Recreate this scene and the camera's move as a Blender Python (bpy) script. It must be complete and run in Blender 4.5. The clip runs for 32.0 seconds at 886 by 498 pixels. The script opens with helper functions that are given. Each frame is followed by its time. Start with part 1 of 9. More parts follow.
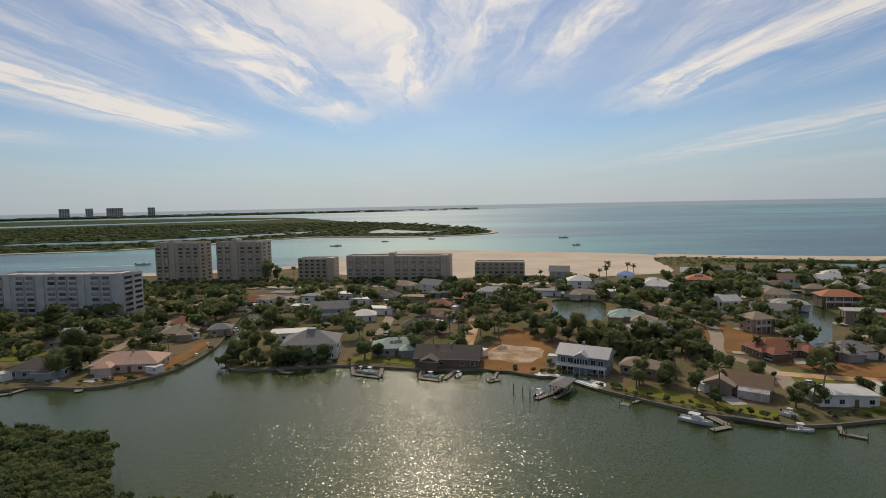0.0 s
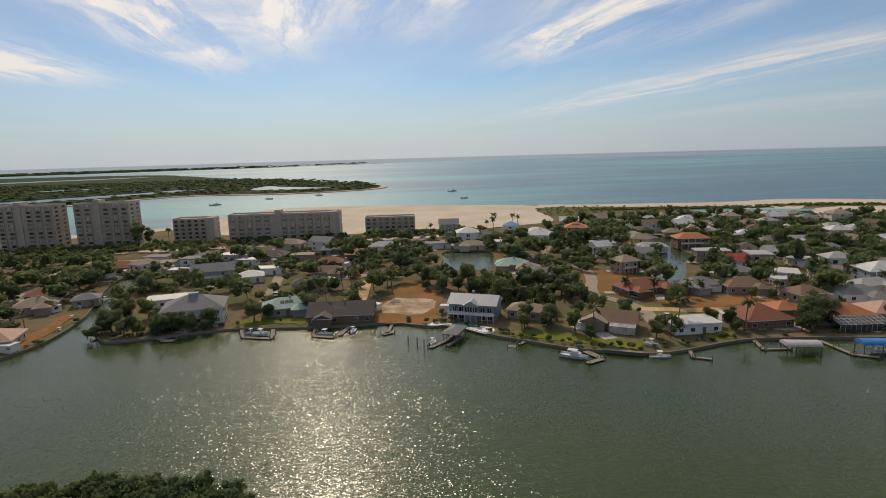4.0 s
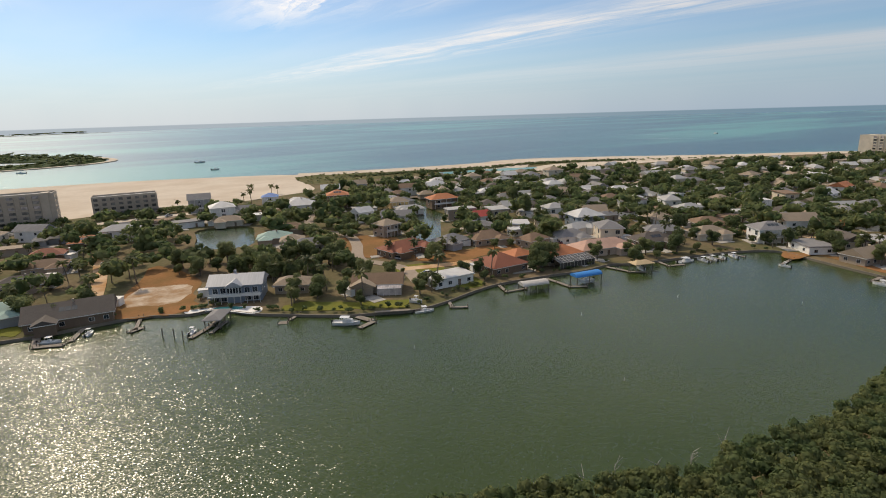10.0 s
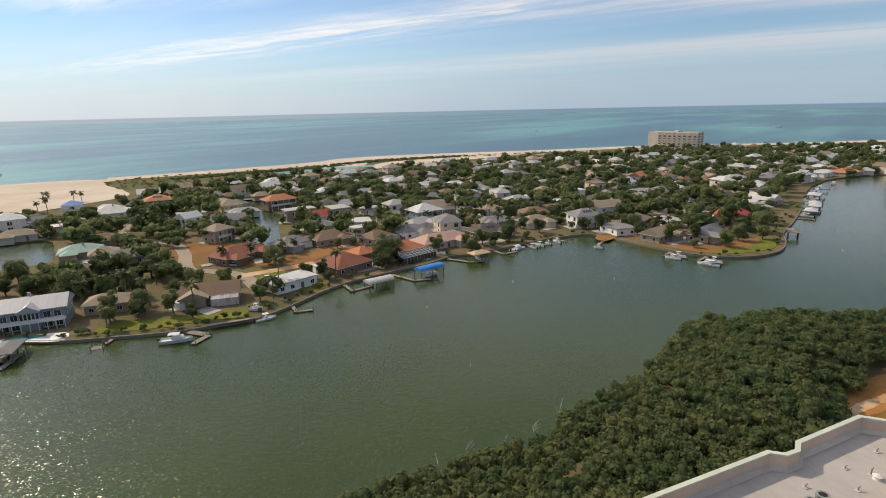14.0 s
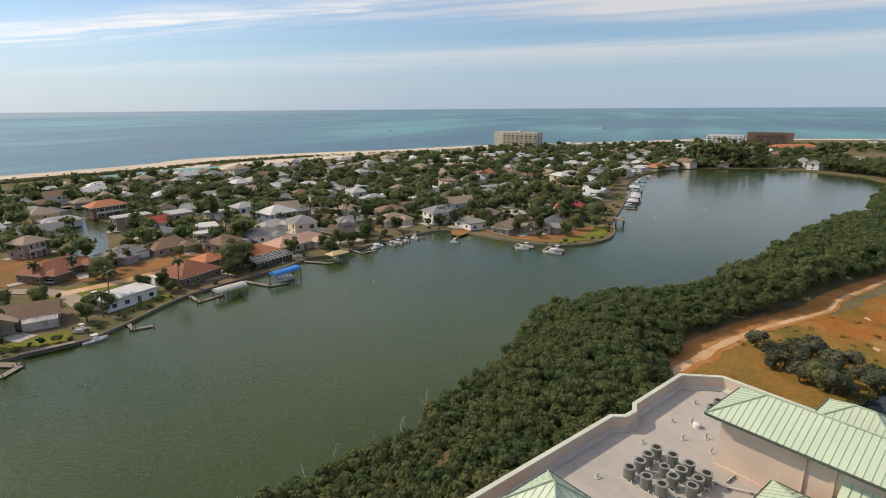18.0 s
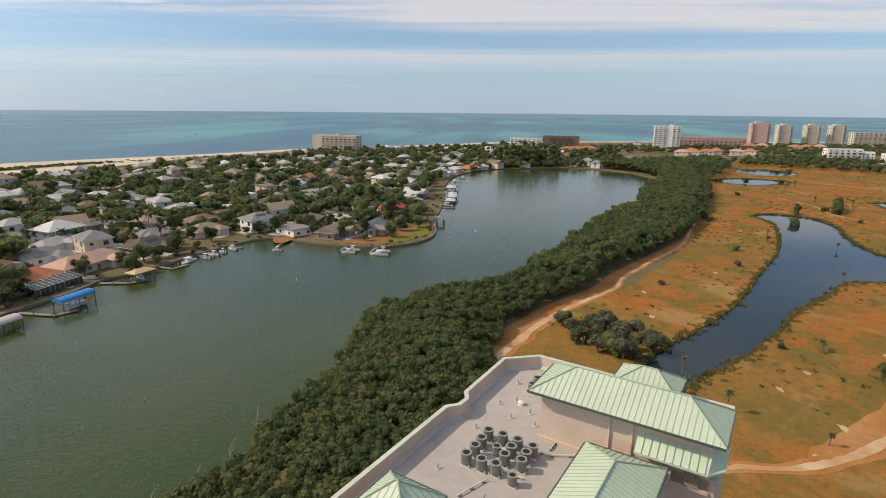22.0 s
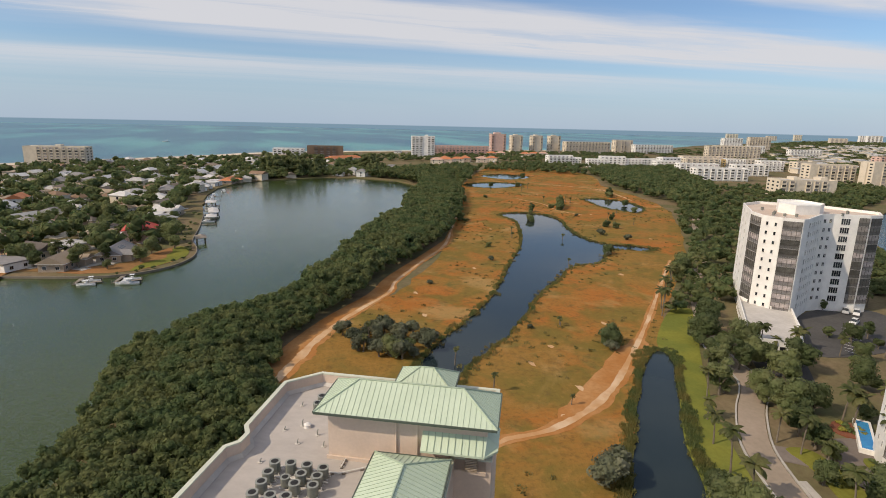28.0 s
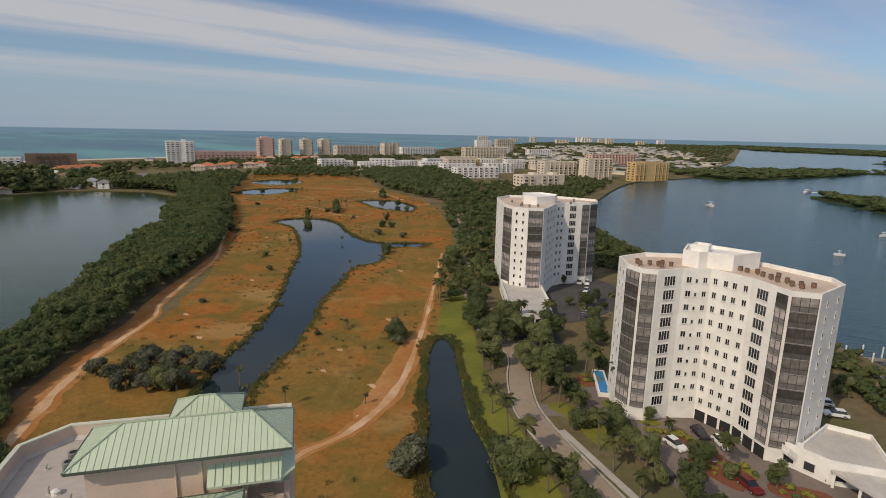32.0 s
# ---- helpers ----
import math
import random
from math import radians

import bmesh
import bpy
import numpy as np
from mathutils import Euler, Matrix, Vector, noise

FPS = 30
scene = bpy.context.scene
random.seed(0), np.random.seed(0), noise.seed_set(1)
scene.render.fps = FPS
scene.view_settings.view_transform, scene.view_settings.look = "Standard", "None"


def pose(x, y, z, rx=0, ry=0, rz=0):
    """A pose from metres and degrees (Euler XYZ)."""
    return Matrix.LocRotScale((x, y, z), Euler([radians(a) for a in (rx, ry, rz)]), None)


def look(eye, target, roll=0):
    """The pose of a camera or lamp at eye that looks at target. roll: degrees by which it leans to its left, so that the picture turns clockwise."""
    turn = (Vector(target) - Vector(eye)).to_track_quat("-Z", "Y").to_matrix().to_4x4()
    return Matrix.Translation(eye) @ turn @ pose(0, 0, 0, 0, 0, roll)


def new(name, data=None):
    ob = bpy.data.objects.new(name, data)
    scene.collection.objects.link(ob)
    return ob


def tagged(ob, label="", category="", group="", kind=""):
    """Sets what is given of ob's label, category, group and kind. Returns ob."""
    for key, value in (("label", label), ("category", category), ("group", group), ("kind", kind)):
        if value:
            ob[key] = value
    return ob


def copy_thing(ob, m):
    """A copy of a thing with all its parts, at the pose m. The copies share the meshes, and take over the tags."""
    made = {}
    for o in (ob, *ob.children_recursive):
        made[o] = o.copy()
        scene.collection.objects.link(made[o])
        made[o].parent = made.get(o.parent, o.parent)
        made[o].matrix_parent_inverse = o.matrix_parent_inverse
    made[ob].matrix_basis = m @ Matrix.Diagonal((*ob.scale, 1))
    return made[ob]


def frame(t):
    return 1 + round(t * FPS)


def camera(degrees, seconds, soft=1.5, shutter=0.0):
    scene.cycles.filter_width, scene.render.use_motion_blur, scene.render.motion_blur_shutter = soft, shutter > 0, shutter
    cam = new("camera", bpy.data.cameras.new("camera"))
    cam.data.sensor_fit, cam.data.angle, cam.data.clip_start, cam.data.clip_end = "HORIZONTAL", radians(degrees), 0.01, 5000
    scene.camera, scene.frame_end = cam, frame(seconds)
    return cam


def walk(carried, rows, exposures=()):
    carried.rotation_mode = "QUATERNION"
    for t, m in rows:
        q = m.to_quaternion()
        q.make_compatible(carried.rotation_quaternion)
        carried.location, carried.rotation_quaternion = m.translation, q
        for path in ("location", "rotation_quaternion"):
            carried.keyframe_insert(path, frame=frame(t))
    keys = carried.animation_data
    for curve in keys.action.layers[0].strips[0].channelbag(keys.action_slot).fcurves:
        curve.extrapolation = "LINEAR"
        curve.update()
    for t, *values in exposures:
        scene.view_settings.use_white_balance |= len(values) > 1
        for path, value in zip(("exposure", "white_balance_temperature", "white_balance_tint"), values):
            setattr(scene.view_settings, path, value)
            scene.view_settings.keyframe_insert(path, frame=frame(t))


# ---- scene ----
cam = camera(78.1, 32.0, 0.95)
PATH = [
    (0.0, 0.02, -0.01, 58.01, 85.16, 1.13, 0.00),
    (0.5, -0.03, -0.04, 57.98, 85.14, 1.19, -1.43),
    (1.0, -0.08, -0.07, 57.94, 85.11, 1.29, -3.04),
    (1.5, -0.13, -0.10, 57.91, 84.92, 1.33, -4.49),
    (2.0, -0.17, -0.13, 57.87, 84.12, 1.33, -5.88),
    (2.5, -0.19, -0.16, 57.85, 83.17, 1.37, -7.31),
    (3.0, -0.20, -0.17, 57.83, 82.22, 1.34, -8.57),
    (3.5, -0.21, -0.19, 57.84, 81.29, 1.43, -9.92),
    (5.5, -0.09, -0.37, 58.13, 77.32, 1.69, -17.44),
    (6.0, -0.02, -0.34, 58.21, 77.14, 1.72, -19.41),
    (6.5, 0.04, -0.27, 58.25, 77.01, 1.79, -21.94),
    (7.0, 0.09, -0.18, 58.28, 76.85, 1.78, -24.09),
    (7.5, 0.14, -0.05, 58.30, 76.75, 1.76, -26.06),
    (8.0, 0.20, 0.09, 58.30, 76.61, 1.74, -27.52),
    (8.5, 0.27, 0.24, 58.29, 76.49, 1.73, -29.36),
    (9.0, 0.36, 0.37, 58.28, 76.37, 1.74, -31.39),
    (9.5, 0.48, 0.49, 58.27, 76.23, 1.71, -33.72),
    (10.0, 0.63, 0.62, 58.23, 76.10, 1.63, -36.32),
    (10.5, 0.81, 0.76, 58.15, 75.96, 1.54, -39.29),
    (11.0, 1.01, 0.89, 58.03, 75.88, 1.53, -42.16),
    (11.5, 1.22, 0.98, 57.90, 75.86, 1.49, -44.09),
    (12.0, 1.41, 1.03, 57.82, 75.82, 1.48, -45.50),
    (12.5, 1.56, 1.05, 57.79, 75.69, 1.38, -47.17),
    (13.0, 1.67, 1.07, 57.78, 75.61, 1.31, -49.22),
    (13.5, 1.74, 1.10, 57.73, 75.57, 1.26, -51.25),
    (15.5, 1.80, 1.34, 57.37, 75.42, 0.91, -57.31),
    (16.0, 1.93, 1.35, 57.29, 75.37, 0.74, -59.23),
    (16.5, 2.12, 1.34, 57.19, 75.30, 0.62, -61.27),
    (17.0, 2.30, 1.33, 57.10, 75.29, 0.60, -63.37),
    (17.5, 2.45, 1.32, 56.99, 75.32, 0.45, -65.52),
    (18.0, 2.53, 1.33, 56.90, 75.34, 0.37, -67.85),
    (18.5, 2.57, 1.35, 56.83, 75.37, 0.24, -70.79),
    (19.0, 2.59, 1.38, 56.77, 75.39, 0.12, -74.08),
    (19.5, 2.62, 1.42, 56.71, 75.44, -0.05, -77.41),
    (20.0, 2.66, 1.45, 56.67, 75.48, -0.14, -79.80),
    (20.5, 2.72, 1.48, 56.64, 75.56, -0.23, -81.68),
    (21.0, 2.79, 1.50, 56.64, 75.59, -0.34, -83.20),
    (21.5, 2.87, 1.51, 56.66, 75.67, -0.40, -84.68),
    (22.0, 2.94, 1.51, 56.69, 75.71, -0.50, -86.28),
    (22.5, 2.98, 1.51, 56.75, 75.79, -0.58, -87.94),
    (23.0, 3.01, 1.51, 56.81, 75.84, -0.68, -89.61),
    (23.5, 3.03, 1.51, 56.86, 75.92, -0.79, -91.48),
    (24.0, 3.05, 1.50, 56.90, 76.03, -0.86, -93.67),
    (24.5, 3.07, 1.49, 56.92, 76.14, -0.93, -96.04),
    (25.0, 3.10, 1.49, 56.93, 76.28, -1.00, -98.31),
    (25.5, 3.14, 1.48, 56.95, 76.40, -1.14, -100.48),
    (27.5, 3.31, 1.40, 57.08, 76.91, -1.24, -108.25),
    (28.0, 3.38, 1.39, 57.12, 77.03, -1.25, -110.21),
    (28.5, 3.45, 1.36, 57.14, 77.15, -1.30, -112.59),
    (29.0, 3.49, 1.33, 57.16, 77.33, -1.33, -115.22),
    (29.5, 3.50, 1.29, 57.16, 77.45, -1.30, -118.28),
    (30.0, 3.47, 1.25, 57.18, 77.62, -1.31, -122.08),
    (30.5, 3.44, 1.23, 57.19, 77.71, -1.28, -125.87),
    (31.0, 3.43, 1.22, 57.20, 77.78, -1.26, -128.91),
    (31.5, 3.47, 1.22, 57.17, 77.87, -1.20, -131.33),
    (32.0, 3.56, 1.22, 57.10, 77.89, -1.16, -133.52),
]
EXPOSURE = [(0, -0.65, 7300, 13), (3, -0.61, 7300, 13), (6, -0.44, 7250, 13), (9, -0.27, 7250, 13), (13, -0.06, 7200, 13), (20, -0.04, 7200, 14), (28, -0.06, 7200, 15), (30, -0.25, 7100, 15), (31, -0.45, 7150, 15), (32, -0.51, 7150, 15)]
walk(cam, [(t, pose(*p)) for t, *p in PATH], EXPOSURE)

# ---- light ----
SUN_EL, SUN_AZ = radians(40), radians(-2.6)
to_sun = Vector((math.sin(SUN_AZ) * math.cos(SUN_EL), math.cos(SUN_AZ) * math.cos(SUN_EL), math.sin(SUN_EL)))
sun_data = bpy.data.lights.new("sun", "SUN")
sun_data.energy, sun_data.angle, sun_data.color = 3.15, radians(0.53), (1.0, 0.90, 0.73)
sun_lamp = new("sun", sun_data)
sun_lamp.matrix_world = look((0, 0, 400), Vector((0, 0, 400)) - to_sun)

world = bpy.data.worlds.new("sky")
scene.world = world
world.use_nodes = True


class Nodes:
    """Short hand for a node tree."""

    def __init__(self, tree):
        self.tree = tree
        tree.nodes.clear()

    def add(self, kind, **values):
        n = self.tree.nodes.new(kind)
        for k, v in values.items():
            if k in ("operation", "blend_type", "data_type", "sky_type", "noise_dimensions", "feature", "interpolation_type", "clamp"):
                setattr(n, k, v)
        return n

    def link(self, a, b):
        self.tree.links.new(a, b)

    def put(self, socket, v):
        if isinstance(v, (int, float)):
            socket.default_value = v
        elif isinstance(v, tuple):
            socket.default_value = (*v, 1.0) if len(socket.default_value) == 4 and len(v) == 3 else v
        else:
            self.link(v, socket)

    def math(self, op, a, b=0.0, c=0.0):
        n = self.add("ShaderNodeMath", operation=op)
        self.put(n.inputs[0], a), self.put(n.inputs[1], b), self.put(n.inputs[2], c)
        return n.outputs[0]

    def mix(self, fac, a, b, blend="MIX"):
        n = self.tree.nodes.new("ShaderNodeMix")
        n.data_type, n.blend_type = "RGBA", blend
        self.put(n.inputs[0], fac), self.put(n.inputs[6], a), self.put(n.inputs[7], b)
        return n.outputs[2]

    def ramp(self, v, lo, hi, a=0.0, b=1.0):
        n = self.tree.nodes.new("ShaderNodeMapRange")
        n.interpolation_type = "SMOOTHSTEP"
        self.put(n.inputs[0], v)
        for i, x in enumerate((lo, hi, a, b)):
            n.inputs[i + 1].default_value = x
        return n.outputs[0]

    def noise(self, vec, scale, detail=4.0, rough=0.55, warp=0.0):
        n = self.tree.nodes.new("ShaderNodeTexNoise")
        self.link(vec, n.inputs["Vector"])
        n.inputs["Scale"].default_value, n.inputs["Detail"].default_value = scale, detail
        n.inputs["Roughness"].default_value, n.inputs["Distortion"].default_value = rough, warp
        return n.outputs[0]

    def scaled(self, vec, scale, loc=(0, 0, 0), rot=(0, 0, 0)):
        n = self.tree.nodes.new("ShaderNodeMapping")
        self.link(vec, n.inputs[0])
        n.inputs[1].default_value, n.inputs[2].default_value, n.inputs[3].default_value = loc, rot, scale
        return n.outputs[0]


def build_sky():
    N = Nodes(world.node_tree)
    sky = N.add("ShaderNodeTexSky", sky_type="NISHITA")
    sky.sun_disc, sky.sun_elevation, sky.sun_rotation = False, SUN_EL, SUN_AZ
    sky.air_density, sky.dust_density, sky.ozone_density = 1.0, 0.3, 3.0
    way = N.add("ShaderNodeTexCoord").outputs["Generated"]
    sep = N.add("ShaderNodeSeparateXYZ")
    N.link(way, sep.inputs[0])
    x, y, z = sep.outputs
    up = N.math("MAXIMUM", z, 0.03)
    u, v = N.math("DIVIDE", x, up), N.math("DIVIDE", y, up)
    flat = N.add("ShaderNodeCombineXYZ")
    N.link(u, flat.inputs[0]), N.link(v, flat.inputs[1])
    # cirrus streaks, all running one way, drawn out and frayed
    warp = N.noise(N.scaled(flat.outputs[0], (0.5, 0.17, 1)), 1.0, 3.0)
    curl = N.noise(N.scaled(flat.outputs[0], (1.9, 0.55, 1), (3.1, 1.7, 0)), 1.0, 5.0, 0.6, 0.5)
    bent = N.add("ShaderNodeCombineXYZ")
    ub = N.math("ADD", u, N.math("ADD", N.math("MULTIPLY", N.math("SUBTRACT", warp, 0.5), 0.9), N.math("MULTIPLY", N.math("SUBTRACT", curl, 0.5), 0.6)))
    N.link(ub, bent.inputs[0]), N.link(v, bent.inputs[1])
    fray = N.noise(N.scaled(bent.outputs[0], (2.8, 0.26, 1), rot=(0, 0, 0.06)), 1.0, 8.0, 0.66, 0.5)
    fluff = N.noise(N.scaled(bent.outputs[0], (1.7, 0.75, 1), (5.2, 0.4, 0), (0, 0, 0.3)), 1.0, 8.0, 0.62, 0.7)
    broad = N.noise(N.scaled(bent.outputs[0], (0.42, 0.12, 1), (0.6, 0.2, 0), (0, 0, 0.25)), 1.0, 4.0, 0.5)
    texture = N.math("MULTIPLY", N.ramp(fray, 0.34, 0.62, 0.1, 1.15), N.ramp(fluff, 0.3, 0.6, 0.35, 1.2))
    reach = N.math("ADD", v, N.math("ADD", N.math("MULTIPLY", N.math("SUBTRACT", fray, 0.5), 5.0), N.math("MULTIPLY", N.math("SUBTRACT", fluff, 0.5), 2.5)))
    bands = 0.0
    for c, w, amp, end in ((-5.8, 0.45, 0.6, 8.6), (-3.15, 0.6, 1.0, 8.2), (-2.1, 0.3, 0.4, 4.6), (-1.15, 0.36, 0.95, 7.2), (-0.3, 0.36, 1.0, 6.2), (0.3, 0.22, 0.7, 5.0), (0.8, 0.22, 0.75, 5.2), (1.45, 0.2, 0.4, 4.6), (2.15, 0.42, 0.95, 6.6), (3.1, 0.22, 0.3, 5.5)):
        d = N.math("DIVIDE", N.math("SUBTRACT", ub, c), w)
        one = N.math("MULTIPLY", N.math("EXPONENT", N.math("MULTIPLY", N.math("MULTIPLY", d, d), -1.0)), amp)
        bands = N.math("ADD", bands, N.math("MULTIPLY", one, N.ramp(reach, end + 0.5, end - 1.6)))
    bands = N.math("MULTIPLY", bands, N.math("MULTIPLY", texture, N.ramp(v, -2.0, 0.5)))
    # broad sheets to the east and south
    sheets = N.noise(N.scaled(flat.outputs[0], (0.28, 0.07, 1), (2.3, 0.9, 0), (0, 0, 0.12)), 1.0, 7.0, 0.58, 0.5)
    wisps = N.noise(N.scaled(bent.outputs[0], (1.1, 0.16, 1), (0, 0, 0), (0, 0, 0.1)), 1.0, 7.0, 0.62, 0.5)
    uw = N.math("ADD", ub, N.math("MULTIPLY", N.math("SUBTRACT", sheets, 0.5), 2.2))
    first = N.math("MULTIPLY", N.ramp(uw, 4.2, 5.2), N.ramp(N.math("SUBTRACT", uw, N.ramp(v, 4.0, -0.5, -1.3, 0.0)), 8.2, 6.8))
    first = N.math("MULTIPLY", first, N.math("ADD", N.ramp(v, 2.5, 0.0, 0.1, 1.0), N.math("MULTIPLY", texture, N.ramp(v, 0.0, 2.5, 0.0, 0.55))))
    second = N.math("MULTIPLY", N.math("MULTIPLY", N.ramp(uw, 8.8, 10.6), N.ramp(uw, 19.0, 13.0)), 0.75)
    third = N.math("MULTIPLY", N.math("MULTIPLY", N.ramp(uw, 1.2, 2.4), N.ramp(uw, 3.9, 3.2)), N.ramp(v, -1.5, -3.5, 0.0, 0.9))
    rest = N.math("MULTIPLY", N.ramp(uw, 1.4, 0.4), N.ramp(v, -1.0, -4.0, 0.0, 0.55))
    sheet_sum = N.math("ADD", N.math("ADD", first, second), N.math("ADD", third, rest))
    spread = N.math("MULTIPLY", N.ramp(sheets, 0.3, 0.58, 0.6, 1.0), N.ramp(wisps, 0.3, 0.6, 0.5, 1.1))
    spread = N.math("MULTIPLY", N.math("MULTIPLY", spread, sheet_sum), N.ramp(z, 0.035, 0.11, 0.0, 0.92))
    amount = N.math("ADD", bands, spread)
    veil = N.math("MULTIPLY", N.ramp(broad, 0.3, 0.7), N.ramp(z, 0.02, 0.2, 0.05, 0.2))
    amount = N.math("MINIMUM", N.math("ADD", amount, veil), 0.94)
    near_sun = N.add("ShaderNodeVectorMath", operation="DOT_PRODUCT")
    N.link(way, near_sun.inputs[0])
    near_sun.inputs[1].default_value = to_sun
    glow = N.ramp(near_sun.outputs["Value"], 0.2, 1.0)
    cloud = N.mix(glow, (5.6, 6.1, 6.8), (11.0, 11.0, 11.0))
    tint = N.mix(1.0, sky.outputs[0], (0.72, 0.90, 1.07), "MULTIPLY")
    haze = N.ramp(z, -0.004, 0.15, 0.8, 0.0)
    col = N.mix(haze, tint, N.mix(glow, (3.15, 4.45, 6.2), (5.9, 7.0, 8.4)))
    col = N.mix(amount, col, cloud)
    # hazy sea beyond the sheet of water
    below = N.ramp(z, -0.0062, -0.0044, 1.0, 0.0)
    col = N.mix(below, col, N.mix(glow, (1.6, 2.7, 3.7), (4.4, 5.2, 6.0)))
    bg = N.add("ShaderNodeBackground")
    N.link(col, bg.inputs[0])
    bg.inputs[1].default_value = 0.118
    out = N.add("ShaderNodeOutputWorld")
    N.link(bg.outputs[0], out.inputs[0])


build_sky()


# ---- materials ----
def material(name, a, b=None, rough=0.8, scale=1.0, fine=12.0, bump=0.0, metal=0.0, spec=0.5, vary=0.0, place="Object", stretch=(1, 1, 1), grain=0.25, island=False, leafy=0.0):
    """Two colours mixed by a coarse noise, a fine grain over them, and relief. vary: brightness from object to object."""
    m = bpy.data.materials.new(name)
    m.use_nodes = True
    N = Nodes(m.node_tree)
    if place == "World":
        co = N.add("ShaderNodeNewGeometry").outputs["Position"]
    else:
        co = N.add("ShaderNodeTexCoord").outputs[place]
    co = N.scaled(co, stretch)
    big, small = N.noise(co, scale, 5.0), N.noise(co, fine, 4.0, 0.65)
    col = N.mix(N.ramp(big, 0.35, 0.65), a, b or tuple(c * 0.8 for c in a))
    col = N.mix(N.ramp(small, 0.3, 0.75, 0.0, grain), col, tuple(c * 0.45 for c in a))
    if vary:
        pick = N.add("ShaderNodeNewGeometry").outputs["Random Per Island"] if island else N.add("ShaderNodeObjectInfo").outputs["Random"]
        hue = N.add("ShaderNodeHueSaturation")
        N.link(N.ramp(pick, 0.0, 1.0, 1 - vary, 1 + vary), hue.inputs["Value"])
        N.link(N.ramp(pick, 0.0, 1.0, 0.5 + vary * 0.06, 0.5 - vary * 0.06), hue.inputs["Hue"])
        N.link(col, hue.inputs["Color"])
        col = hue.outputs[0]
    p = N.add("ShaderNodeBsdfPrincipled")
    N.link(col, p.inputs["Base Color"])
    N.link(N.ramp(small, 0.2, 0.8, rough - 0.08, min(1.0, rough + 0.08)), p.inputs["Roughness"])
    p.inputs["Metallic"].default_value = metal
    p.inputs["Specular IOR Level"].default_value = spec
    if bump:
        bn = N.add("ShaderNodeBump")
        bn.inputs["Strength"].default_value, bn.inputs["Distance"].default_value = 0.6, bump
        N.link(small, bn.inputs["Height"])
        N.link(bn.outputs[0], p.inputs["Normal"])
    surface = p.outputs[0]
    if leafy:
        tr = N.add("ShaderNodeBsdfTranslucent")
        N.link(col, tr.inputs[0])
        both = N.add("ShaderNodeMixShader")
        both.inputs[0].default_value = leafy
        N.link(surface, both.inputs[1]), N.link(tr.outputs[0], both.inputs[2])
        surface = both.outputs[0]
    N.link(surface, N.add("ShaderNodeOutputMaterial").inputs[0])
    return m


